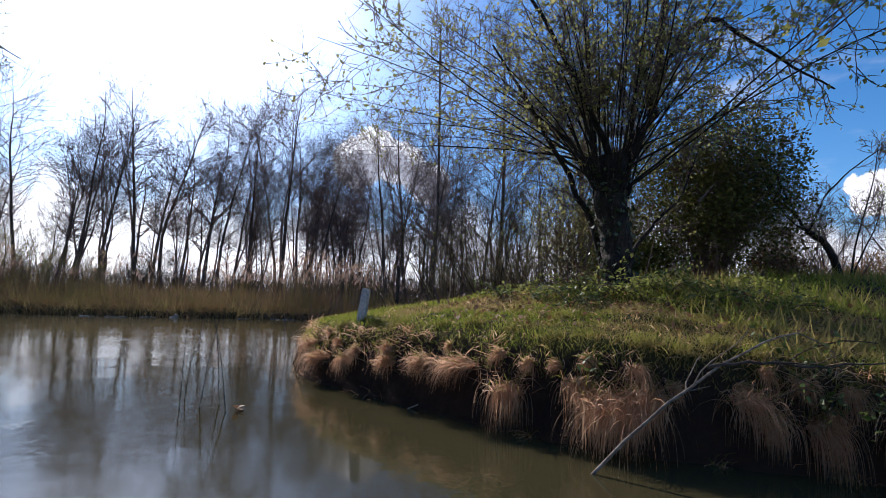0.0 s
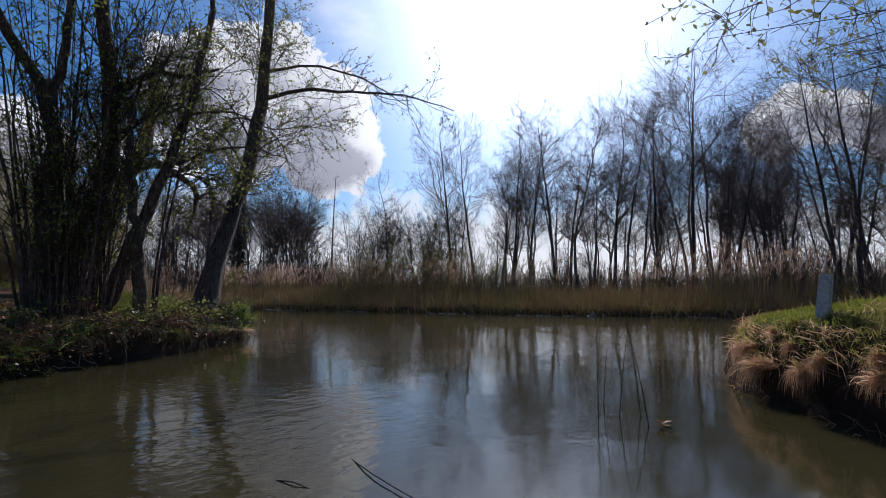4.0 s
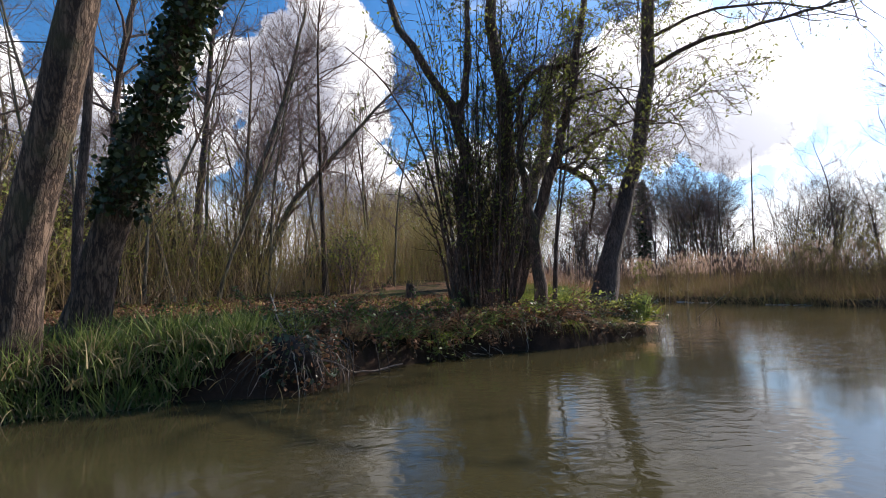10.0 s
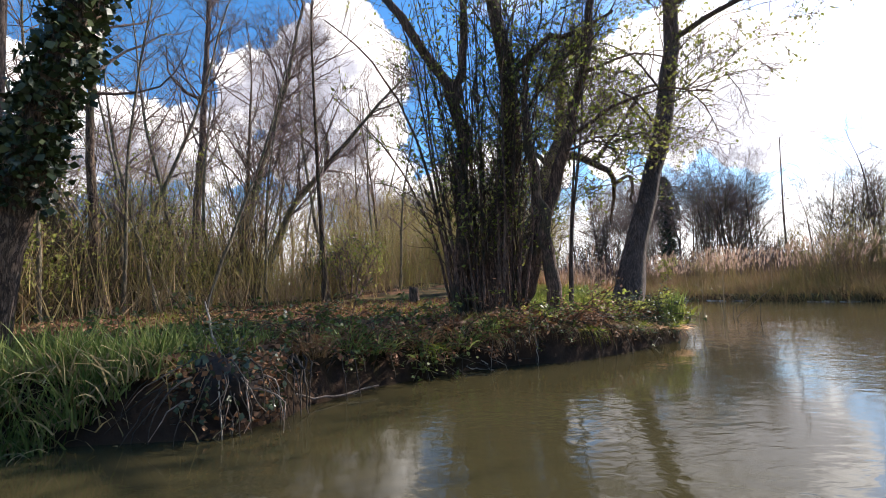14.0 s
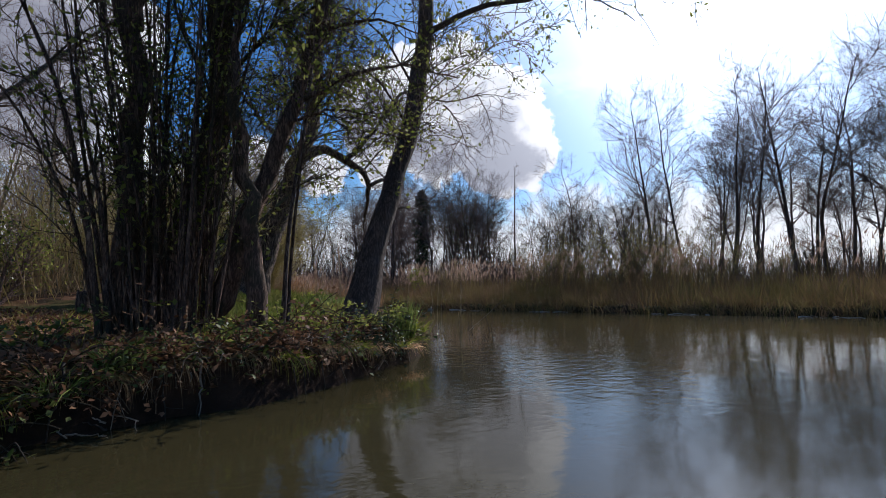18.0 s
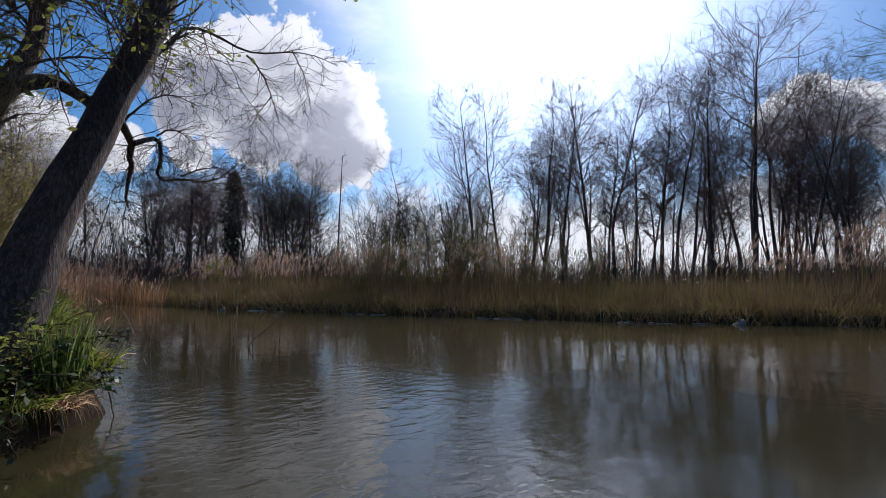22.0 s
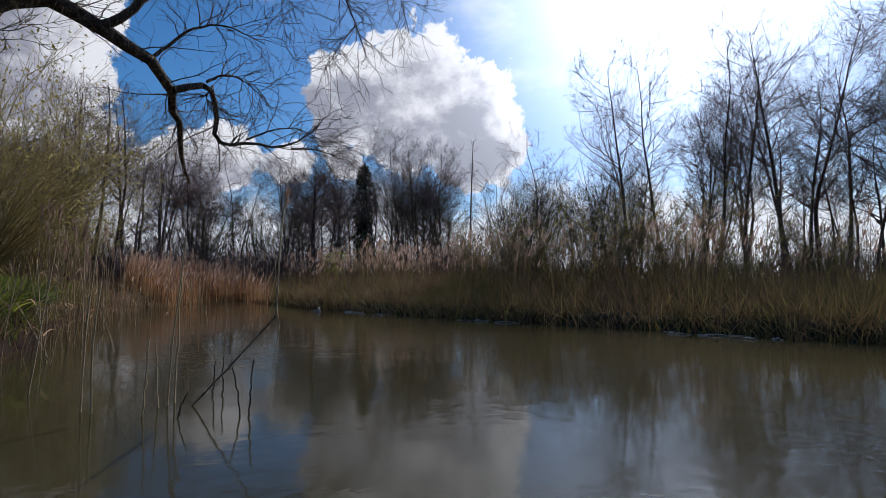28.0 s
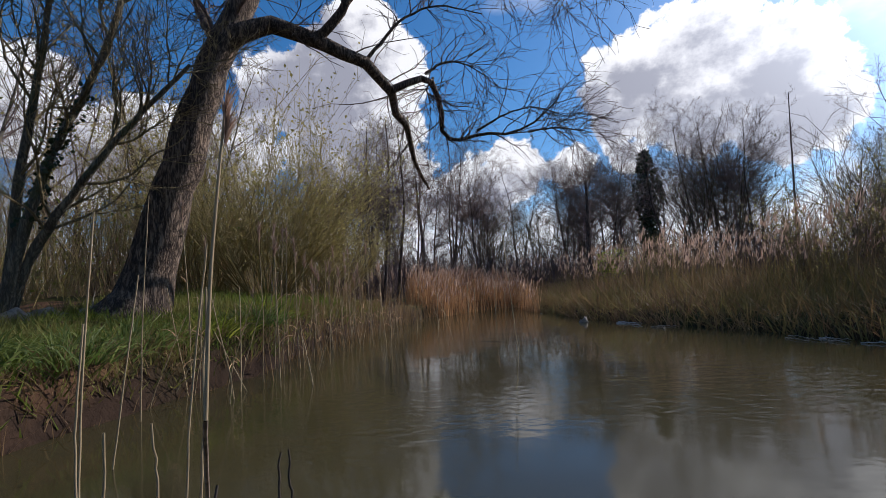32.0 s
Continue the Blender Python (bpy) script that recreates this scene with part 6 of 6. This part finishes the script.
for i in range(44):
    u = pick.random()
    x, y = -6.4 - 1.5 * u + pick.uniform(-0.12, 0.05), 1.2 + 2.5 * u + pick.uniform(-0.1, 0.1)
    a, l = pick.random() * 6.28, pick.uniform(0.12, 0.3)
    zz = max(float(ground_z(x, y)), 0.0) + 0.02
    stick("twig", "dead twig in the drift at the waterline", [(x, y, zz), (x + math.cos(a) * l * 0.5, y + math.sin(a) * l * 0.5, zz + pick.uniform(0.0, 0.08)), (x + math.cos(a) * l, y + math.sin(a) * l, zz + pick.uniform(-0.02, 0.1))],
          pick.uniform(0.004, 0.008), 0.002, DEADWOOD if i % 3 else DARKWOOD, 230 + i, 1, 0.12, "twig", "twigs along the waterline", 5)


def litter(box, count, lo, hi, label):
    global rng
    a = on_land(count, box, lo, hi)
    g = Geo()
    leaves(g, a + (0, 0, 0.02), 0.038, 0.6, 1.4)
    tagged(part("leaf_litter", g, LITTER), label, "leaf litter", kind="stuff")


rng = np.random.default_rng(260)
litter((-13, -6, -4.2, 4.6), 60000, 0.15, 8, "brown fallen leaves on the woodland floor")
litter((0, 3.5, 4, 7.5), 2600, 0.3, 5, "scattered dead leaves under the pollard")
litter((-8.9, -0.5, -4.9, 4.9), 18000, 0.03, 1.4, "brown leaves on the muddy bank")

g = Geo()
lathe(g, [(0.0, 0), (0.15, 0.0), (0.11, 0.1), (0.1, 0.34), (0.085, 0.4), (0.04, 0.37), (0.0, 0.38)], 12, 0.12)
tagged(part("tree_stump", g, BARK_BROWN), "short dark rotting tree stump", "stump").location = gz(-12.2, 0.66)
leafy_bush("holly_bush", "dark glossy holly bush among the saplings", -15.6, -1.9, 1.7, 1.9, 271, IVY, 8, 3600, 0.045)
leafy_bush("budding_shrub", "shrub in fresh yellow-green leaf", -14.2, -1.0, 1.9, 1.9, 272, BUD, 8, 1300, 0.04)
leafy_bush("budding_shrub", "shrub in fresh yellow-green leaf", -12.6, -4.6, 2.2, 2.2, 273, BUD, 9, 1300, 0.04)
leafy_bush("budding_shrub", "shrub in fresh yellow-green leaf", -8.6, -5.4, 2.2, 2.4, 274, BUD, 9, 1500, 0.04)
leafy_bush("budding_shrub", "shrub in fresh yellow-green leaf", -5.6, -5.6, 3.0, 2.6, 275, BUD, 10, 2200, 0.045)
hand_tree("leaning_tree", "pale leaning tree with a forked crown", [gz(-16.2, -4.9), (-16.4, -4.4, 3.2), (-16.8, -3.3, 7.4), (-17, -2.8, 10)], 0.17, 0.04, BARK_PALE, 276, ivy=700, ivy_hi=0.4, ivy_lo=0.05, free=30, free_lo=0.3, free_len=3.4, twigs=13, twig_len=0.9, group="trees in the wood")
hand_tree("leaning_tree", "pale leaning tree with long bare limbs", [gz(-16.5, -4.3), (-16.8, -3.3, 3.4), (-17.3, -1.2, 6.0), (-17.5, 0.2, 7.6)], 0.14, 0.035, BARK_PALE, 277, ivy=500, ivy_hi=0.35, ivy_lo=0.05, free=28, free_lo=0.3, free_len=3.0, twigs=13, twig_len=0.9, group="trees in the wood")
hand_tree("ash_tree", "grey bare tree with one hooked limb", [gz(-16.8, -6.3), (-16.8, -6.1, 3.5), (-16.9, -5.9, 7), (-17.0, -5.7, 12)], 0.15, 0.05, BARK_ALDER, 278,
          limbs=[([(-16.9, -5.9, 6.9), (-16.9, -6.5, 7.2), (-17.0, -7.1, 7.9), (-17.1, -7.2, 8.8)], 0.06, 0.02)], free=26, free_lo=0.4, free_len=3.0, twigs=11, twig_len=0.8, group="trees in the wood")
hand_tree("alder_tree", "red-brown trunk among green leaves", [gz(-4.35, -3.6), (-4.3, -3.6, 2), (-4.15, -3.6, 4), (-4.0, -3.6, 8)], 0.13, 0.05, BARK_BROWN, 279, free=10, free_lo=0.15, free_len=2.0, twigs=8, twig_len=0.6, buds=0.35, bud_size=0.045, group="alders on the bank")

# the willow's lawn
OLIVE = leafy("olive_bud", (0.27, 0.23, 0.07), (0.55, 0.47, 0.18), None, 0.62)
OLIVE_ROD = leafy("olive_rod", (0.27, 0.21, 0.09), (0.56, 0.46, 0.22), None, 0.45)
shrub = brush(4.7, 281, 80, 0.9, "bare_hedge_shrub", "large rounded olive-brown shrub beside the willow", "shrubs by the lawn", 0.6, OLIVE, OLIVE_ROD, 0.042, 0.006, True)
put(shrub, -20.2, 3.2)
put(shrub, -20.6, 1.6, 2.1, 0.95)
put(shrub, -21.6, 4.1, 4.0, 0.7)
put(shrub, -24.5, -1.0, 1.0, 1.0)
scrub = brush(2.5, 289, 26, 0.55, "willow_scrub", "pale olive willow scrub breaking into leaf behind the reeds", "scrub behind the reeds", 0.35, OLIVE, TWIG_OLIVE, 0.035, 0.007, True)
for i, (x, y, k) in enumerate([(-19.4, 13.9, 0.85), (-18.4, 14.6, 1.0), (-17.6, 15.2, 0.9), (-16.9, 15.9, 1.1), (-16.0, 16.4, 1.0), (-15.3, 17.3, 1.1), (-14.5, 18.0, 0.95), (-13.6, 19.0, 0.8), (-24.0, 12.6, 0.7)]):
    put(scrub, x, y, i * 1.9, k)
for i, line in enumerate([[gz(-15.0, 2.3), (-15.0, 2.44, 1.25), (-15.0, 2.78, 2.37), (-15.0, 3.18, 3.02), (-15.0, 3.47, 3.56), (-15.0, 3.8, 4.5), (-15.1, 4.0, 6.0)], [gz(-15.1, 2.25), (-15.1, 2.57, 1.43), (-15.05, 3.02, 1.97), (-15.0, 3.41, 2.39), (-15.0, 3.93, 2.94), (-15.0, 4.5, 3.45)],
                         [gz(-15.2, 2.2), (-15.05, 2.44, 2.2), (-15.0, 2.61, 2.84), (-15.0, 2.77, 3.68), (-15.0, 2.95, 5.5)]]):
    hand_tree("leaning_tree", "pale leaning stem beside the lawn", line, 0.075, 0.02, BARK_PALE, 284 + i, free=18, free_lo=0.3, free_len=1.9, twigs=8, twig_len=0.6, group="stems beside the lawn", free_r=0.02, twig_mat=TWIG_OLIVE, ivy=260 if i == 0 else 0, ivy_hi=0.5, ivy_lo=0.2)
stick("fallen_log", "pale fallen log at the lawn's edge", [(-14.9, 2.35, float(ground_z(-14.9, 2.35)) + 0.05), (-15.3, 2.6, float(ground_z(-15.3, 2.6)) + 0.06), (-15.8, 2.9, float(ground_z(-15.8, 2.9)) + 0.05)], 0.07, 0.05, DEADWOOD, 288, 2, 0.4)
for i, (x, y) in enumerate([(-12.0, 4.5), (-13.2, 4.6), (-13.9, 4.5), (-14.8, 4.8), (-15.6, 4.9), (-12.7, 4.3), (-16.4, 4.7), (-11.3, 4.3)]):
    tuft(x, y, 290 + i, 220, 0.42, SEDGE if i % 3 else GRASS, "grass_tuft", "lush green sedge tuft on the lawn's edge", 0.16, 0.6, 0.014, group="tufts on the lawn's edge")


def reed_stalk(height, seed, plume=True):
    """One dry reed: a jointed stalk, two dead leaves and a plume."""
    global rng
    rng = np.random.default_rng(seed)
    top = thing("reed_stalk", (0, 0, 0), "single dry reed stalk standing in the water", "reed", "reeds standing in the water")
    p = grow(np.zeros((1, 3)) - (0, 0, 0.15), np.array([[rng.normal(0, 0.08), rng.normal(0, 0.08), 1.0]]), [height + 0.15], 9, 0.025)
    g = Geo()
    r = taper(1, 9, 0.0058, 0.003)
    r[0, 1::2] *= 1.15
    tubes(g, p, r, 5)
    stalk = part("stalk", g, REED_PALE, top)
    for i in (3, 5):
        g = Geo()
        a = rng.random() * 6.28
        blades(g, p[:, i], np.array([[math.cos(a), math.sin(a), 1.6]]), 0.2, 0.009, 5, 0.4)
        part("dead_leaf", g, STRAW, stalk)
    if plume:
        g = Geo()
        n = 22
        s = p[0, -1] - (0, 0, 0.14) + np.stack([np.zeros(n), np.zeros(n), rng.random(n) * 0.16], -1)
        blades(g, s, np.stack([rng.normal(0.25, 0.2, n), rng.normal(0, 0.2, n), np.ones(n)], -1), 0.1, 0.012, 3, 0.4)
        part("plume", g, PLUME, stalk)
    return top


def standing_reeds():
    kinds = [reed_stalk(1.25, 300), reed_stalk(0.95, 301, False), reed_stalk(1.6, 302), reed_stalk(0.7, 303, False)]
    pick = random.Random(31)

    def stand(k, x, y, size=1.0, tilt=0.0):
        m = Matrix.Translation((x, y, -0.02)) @ Matrix.Rotation(pick.random() * 6.28, 4, "Z") @ Matrix.Rotation(tilt, 4, "X")
        top = kinds[k]
        if "placed" in top:
            ob = copy_thing(top, m)
        else:
            ob, top["placed"] = top, 1
            top.matrix_basis = m
        ob.scale = (size, size, size)

    for i in range(80):
        u = pick.random() ** 0.8
        x = -13.3 - 6.4 * u
        y = 4.95 + 0.05 * u + pick.random() ** 1.6 * 1.0
        stand(pick.choice((0, 0, 1, 1, 2, 3)), x, y, pick.uniform(0.75, 1.1), pick.gauss(0, 0.07))
    # broken dark stalks in the open water
    for i, (x, y, dx, dy, h) in enumerate([(-11.22, 6.36, 0.03, 0.02, 0.42), (-11.39, 6.44, 0.02, -0.03, 0.4), (-11.47, 6.52, -0.02, 0.02, 0.85), (-11.12, 6.51, 0.1, 0.06, 0.14), (-11.6, 6.74, 0.0, 0.02, 0.22), (-11.59, 6.8, 0.02, 0.0, 0.24), (-10.99, 6.87, 0.02, 0.03, 0.3), (-10.97, 6.84, -0.1, -0.05, 0.3), (-13.6, 5.58, 0.12, 0.1, 0.4), (-14.23, 6.06, -0.25, -0.2, 0.45), (-16.0, 8.04, -0.1, -0.1, 1.5)]):
        stick("broken_reed", "broken dead reed stalk standing in the water", [(x, y, -0.1), (x + dx * 0.5, y + dy * 0.5, h * 0.5), (x + dx, y + dy, h)], 0.0065, 0.004, DARKWOOD if h < 0.39 else REED_PALE, 860 + i, 0, 0.1, "reed", "broken reeds in the water", 5)
    for i in range(16):
        stand(pick.choice((0, 1, 3)), pick.uniform(-21, -17), pick.uniform(5.4, 7.2), pick.uniform(0.7, 1.1), pick.gauss(0, 0.1))
    # tall stalks beside the camera's way, one of them snapped
    for i, line in enumerate([[(-11.44, 6.48, -0.1), (-11.44, 6.5, 0.4), (-11.46, 6.56, 1.0)], [(-11.43, 6.11, -0.1), (-11.42, 6.1, 0.35), (-11.42, 6.13, 0.74)], [(-11.5, 6.05, -0.1), (-11.5, 6.06, 0.5), (-11.48, 6.12, 1.15)],
                              [(-12.15, 5.69, -0.1), (-12.17, 5.73, 0.3), (-12.2, 5.8, 0.95)], [(-13.1, 5.2, -0.1), (-13.1, 5.22, 0.8), (-13.05, 5.3, 1.55)], [(-13.87, 4.93, -0.05), (-13.92, 5.05, 0.2), (-13.98, 5.16, 0.44)], [(-14.07, 5.53, -0.05), (-14.02, 5.4, 0.25), (-13.97, 5.27, 0.54)]]):
        stick("reed_stalk", "tall dry reed stalk standing in the water", line, 0.0055, 0.0035, REED_PALE, 900 + i, 0, 0.1, "reed", "reeds standing in the water", 6)
    top = stick("snapped_reed", "tall dry reed snapped above the water with a faded plume", [(-11.4, 6.59, -0.04), (-11.02, 6.79, 0.28), (-10.7, 6.96, 0.56)], 0.006, 0.005, DEADBRANCH, 910, 0, 0.1, "reed", "broken reeds in the water", 6)
    up = Geo()
    tubes(up, poly([(-10.7, 6.96, 0.56), (-10.705, 6.97, 0.85), (-10.72, 7.0, 1.2)], 10)[None] - np.array((-11.4, 6.59, -0.04)), taper(1, 10, 0.0055, 0.003), 6)
    upper = part("upper_stalk", up, REED_PALE, top)
    global rng
    rng = np.random.default_rng(911)
    g = Geo()
    n = 40
    s = np.array((-10.72, 7.0, 1.12)) - np.array((-11.4, 6.59, -0.04)) + np.stack([np.zeros(n), np.zeros(n), rng.random(n) * 0.09], -1)
    blades(g, s, np.stack([rng.normal(0.1, 0.16, n), rng.normal(0.3, 0.16, n), np.ones(n)], -1), 0.06, 0.006, 3, 0.3)
    part("plume", g, PLUME, upper, "faded pinkish plume")


REED_PALE = leafy("pale_reed_stalk", (0.34, 0.24, 0.13), (0.55, 0.43, 0.27), None, 0.1)
standing_reeds()


def bulrush(seed, height):
    global rng
    rng = np.random.default_rng(seed)
    top = thing("bulrush", (0, 0, 0), "bulrush with a pale seeding head", "bulrush", "bulrushes at the reed bed")
    g = Geo()
    tubes(g, np.array([[(0, 0, -0.1), (0.01, 0, height * 0.5), (0.02, 0.01, height + 0.2)]]), np.array([[0.012, 0.01, 0.006]]), 6)
    part("stalk", g, REED_PALE, top)
    g = Geo()
    lathe(g, [(0.0, height - 0.2), (0.03, height - 0.18), (0.038, height - 0.1), (0.034, height), (0.02, height + 0.06), (0.0, height + 0.08)], 8, 0.08)
    part("seed_head", g, PLUME, top, "pale fluffy seed head")
    return top


for i, (x, y, h) in enumerate([(-24.9, 8.2, 2.3), (-25.8, 7.6, 2.2), (-24.2, 7.4, 2.1), (-26.6, 8.6, 2.2)]):
    bulrush(310 + i, h).location = (x, y, float(ground_z(x, y)) + 0.0)

# the far bank: flotsam, ivy column, dead spike, round-crowned tree
pick = random.Random(41)
heaps = [pick.random() for _ in range(9)]
for i in range(40):
    u = min(max(pick.choice(heaps) + pick.gauss(0, 0.018), 0), 1) if i % 4 else pick.random()
    line = np.array(REED_SHORE[:10])
    k = u * (len(line) - 1)
    x = float(np.interp(k, np.arange(len(line)), line[:, 0])) + 0.25
    y = float(np.interp(k, np.arange(len(line)), line[:, 1])) - pick.uniform(0.25, 0.6)
    a, l = pick.gauss(0.25, 0.5), pick.uniform(0.1, 0.45)
    stick("drift_stick", "pale stick drifting along the far bank", [(x, y, 0.005), (x + math.cos(a) * l * 0.5, y + math.sin(a) * l * 0.5, 0.02), (x + math.cos(a) * l, y + math.sin(a) * l, 0.006)], pick.uniform(0.006, 0.015), 0.004, CONCRETE if i % 3 == 0 else DEADWOOD, 330 + i, 0, 0.1, "stick", "driftwood along the far bank", 5)
for x, y, l in ((-8.2, 16.2, 0.4), (-20.1, 9.75, 0.3), (-7.8, 14.9, 0.3)):
    g = Geo()
    rng = np.random.default_rng(int(l * 100))
    lathe(g, [(0.0, -0.03), (l * 0.3, -0.01), (l * 0.34, 0.02), (l * 0.2, 0.04), (0.0, 0.05)], 9, 0.25)
    tagged(part("floating_clump", g, DEADWOOD), "pale lump of flotsam on the water", "flotsam").location = (x, y, 0)
IVY_TRUNK = [gz(-43.6, 19.6), (-43.6, 19.6, 4), (-43.55, 19.65, 9.0)]


def ivy_column():
    top = hand_tree("ivy_clad_tree", "column-like tree smothered in dark ivy", IVY_TRUNK, 0.2, 0.12, BARK_ALDER, 390, free=10, free_lo=0.5, free_len=1.6, twigs=5, twig_len=0.6)
    n = 4200
    z = rng.uniform(1.5, 9.3, n)
    r = (0.5 + 0.22 * np.sin(z * 1.7) * np.sin(z * 0.6 + 1)) * np.sqrt(rng.random(n)) * np.clip((9.6 - z) * 0.8, 0.3, 1.3)
    a = rng.random(n) * 6.283
    g = Geo()
    leaves(g, np.stack([np.cos(a) * r * 1.2, np.sin(a) * r * 1.2, z - top.location[2]], -1), 0.15)
    part("ivy", g, IVY, top, "dark ivy hanging in a thick column")


ivy_column()
hand_tree("dead_tree", "thin dead tree with a spiky bare top", [gz(-38.2, 25.6), (-38.2, 25.6, 5), (-38.1, 25.8, 10.8)], 0.1, 0.02, BARK_ALDER, 392, free=16, free_lo=0.3, free_len=0.9, twigs=3, twig_len=0.4)
hand_tree("oak_tree", "round-crowned bare tree behind the reed bed", [gz(-33, 13), (-33, 13, 2.6), (-33.1, 13.1, 5.5)], 0.2, 0.05, BARK_ALDER, 393, free=34, free_lo=0.3, free_len=3.6, spread=1.0, twigs=12, twig_len=1.1)
slim = [bare_tree(6.4, 0.075, 395 + i, 15, 0.4, 9, lean=l, reach=0.2, twig_r=0.009, label="slender bare alder behind the reed bed", group="alders behind the reed bed") for i, l in enumerate([(0.0, 0.02), (0.03, 0.08), (0.0, 0.12)])]
for i, (x, y, k) in enumerate([(-27.0, 3.9, 1.0), (-27.3, 4.45, 1.03), (-27.0, 5.0, 0.98), (-26.4, 5.75, 0.66), (-28.4, 3.5, 0.9)]):
    put(slim[i % 3], x, y, 0.0, k)
leafy_bush("budding_shrub", "small shrub in fresh green leaf on the far bank", -27.5, 12.6, 1.9, 1.3, 394, BUD, 6, 900, 0.05)

# stems and scraps in the open water
for i, (x, y, dx, dy, h) in enumerate([(-1.83, 3.7, -0.05, 0.1, 0.55), (-1.72, 3.75, 0.05, 0.1, 0.62), (-1.6, 3.85, -0.2, 0.25, 0.6), (-1.46, 3.65, -0.25, 0.2, 0.66), (-1.95, 4.0, 0.02, 0.05, 0.4)]):
    stick("dead_reed", "thin dark dead reed standing in the water", [(x, y, -0.1), (x + dx * 0.5, y + dy * 0.5, h * 0.55), (x + dx, y + dy, h)], 0.005, 0.002, DARKWOOD, 400 + i, 0, 0.1, "reed", "dead reeds in the water", 5)
stick("sunken_branch", "dark twiggy branch just breaking the surface", [(-2.4, 2.1, -0.01), (-2.05, 1.99, 0.015), (-1.75, 1.94, 0.012), (-1.42, 1.96, -0.01)], 0.004, 0.002, DARKWOOD, 410, 0, 0.05)
stick("sunken_branch", "thin dark twig breaking the surface", [(-2.35, 1.66, -0.01), (-2.2, 1.7, 0.012), (-2.05, 1.74, -0.01)], 0.004, 0.002, DARKWOOD, 411, 0, 0.04)
stick("drift_twig", "bent pale twig floating by the point", [(-0.22, 4.03, 0.0), (-0.1, 4.05, 0.05), (0.0, 4.0, 0.0)], 0.006, 0.003, DEADWOOD, 412, 1, 0.08)
stick("drift_twig", "bent dark twig floating by the point", [(-0.62, 4.35, 0.0), (-0.55, 4.33, 0.06), (-0.5, 4.3, 0.0)], 0.006, 0.003, DARKWOOD, 413, 1, 0.08)
g = Geo()
leaves(g, np.zeros((3, 3)) + (0, 0, 0.01), 0.06, 0.8, 1.3)
tagged(part("floating_leaf", g, LITTER), "dead leaf floating on the water", "leaf").location = (-1.43, 3.72, 0.004)

# overhanging leafy branch above the start
hand_tree("overhanging_tree", "leafy tree leaning over the start of the pond", [gz(4.6, 1.2), (4.3, 1.4, 1.8), (3.9, 1.7, 3.4), (3.4, 2.0, 5.0)], 0.14, 0.05, BARK_BROWN, 420,
          limbs=[([(4.0, 1.65, 3.2), (3.2, 2.0, 3.2), (2.6, 2.5, 2.95), (2.1, 2.85, 2.75)], 0.03, 0.006)], free=5, free_lo=0.7, free_len=1.4, twigs=9, twig_len=0.5, buds=0.7, bud_size=0.045)
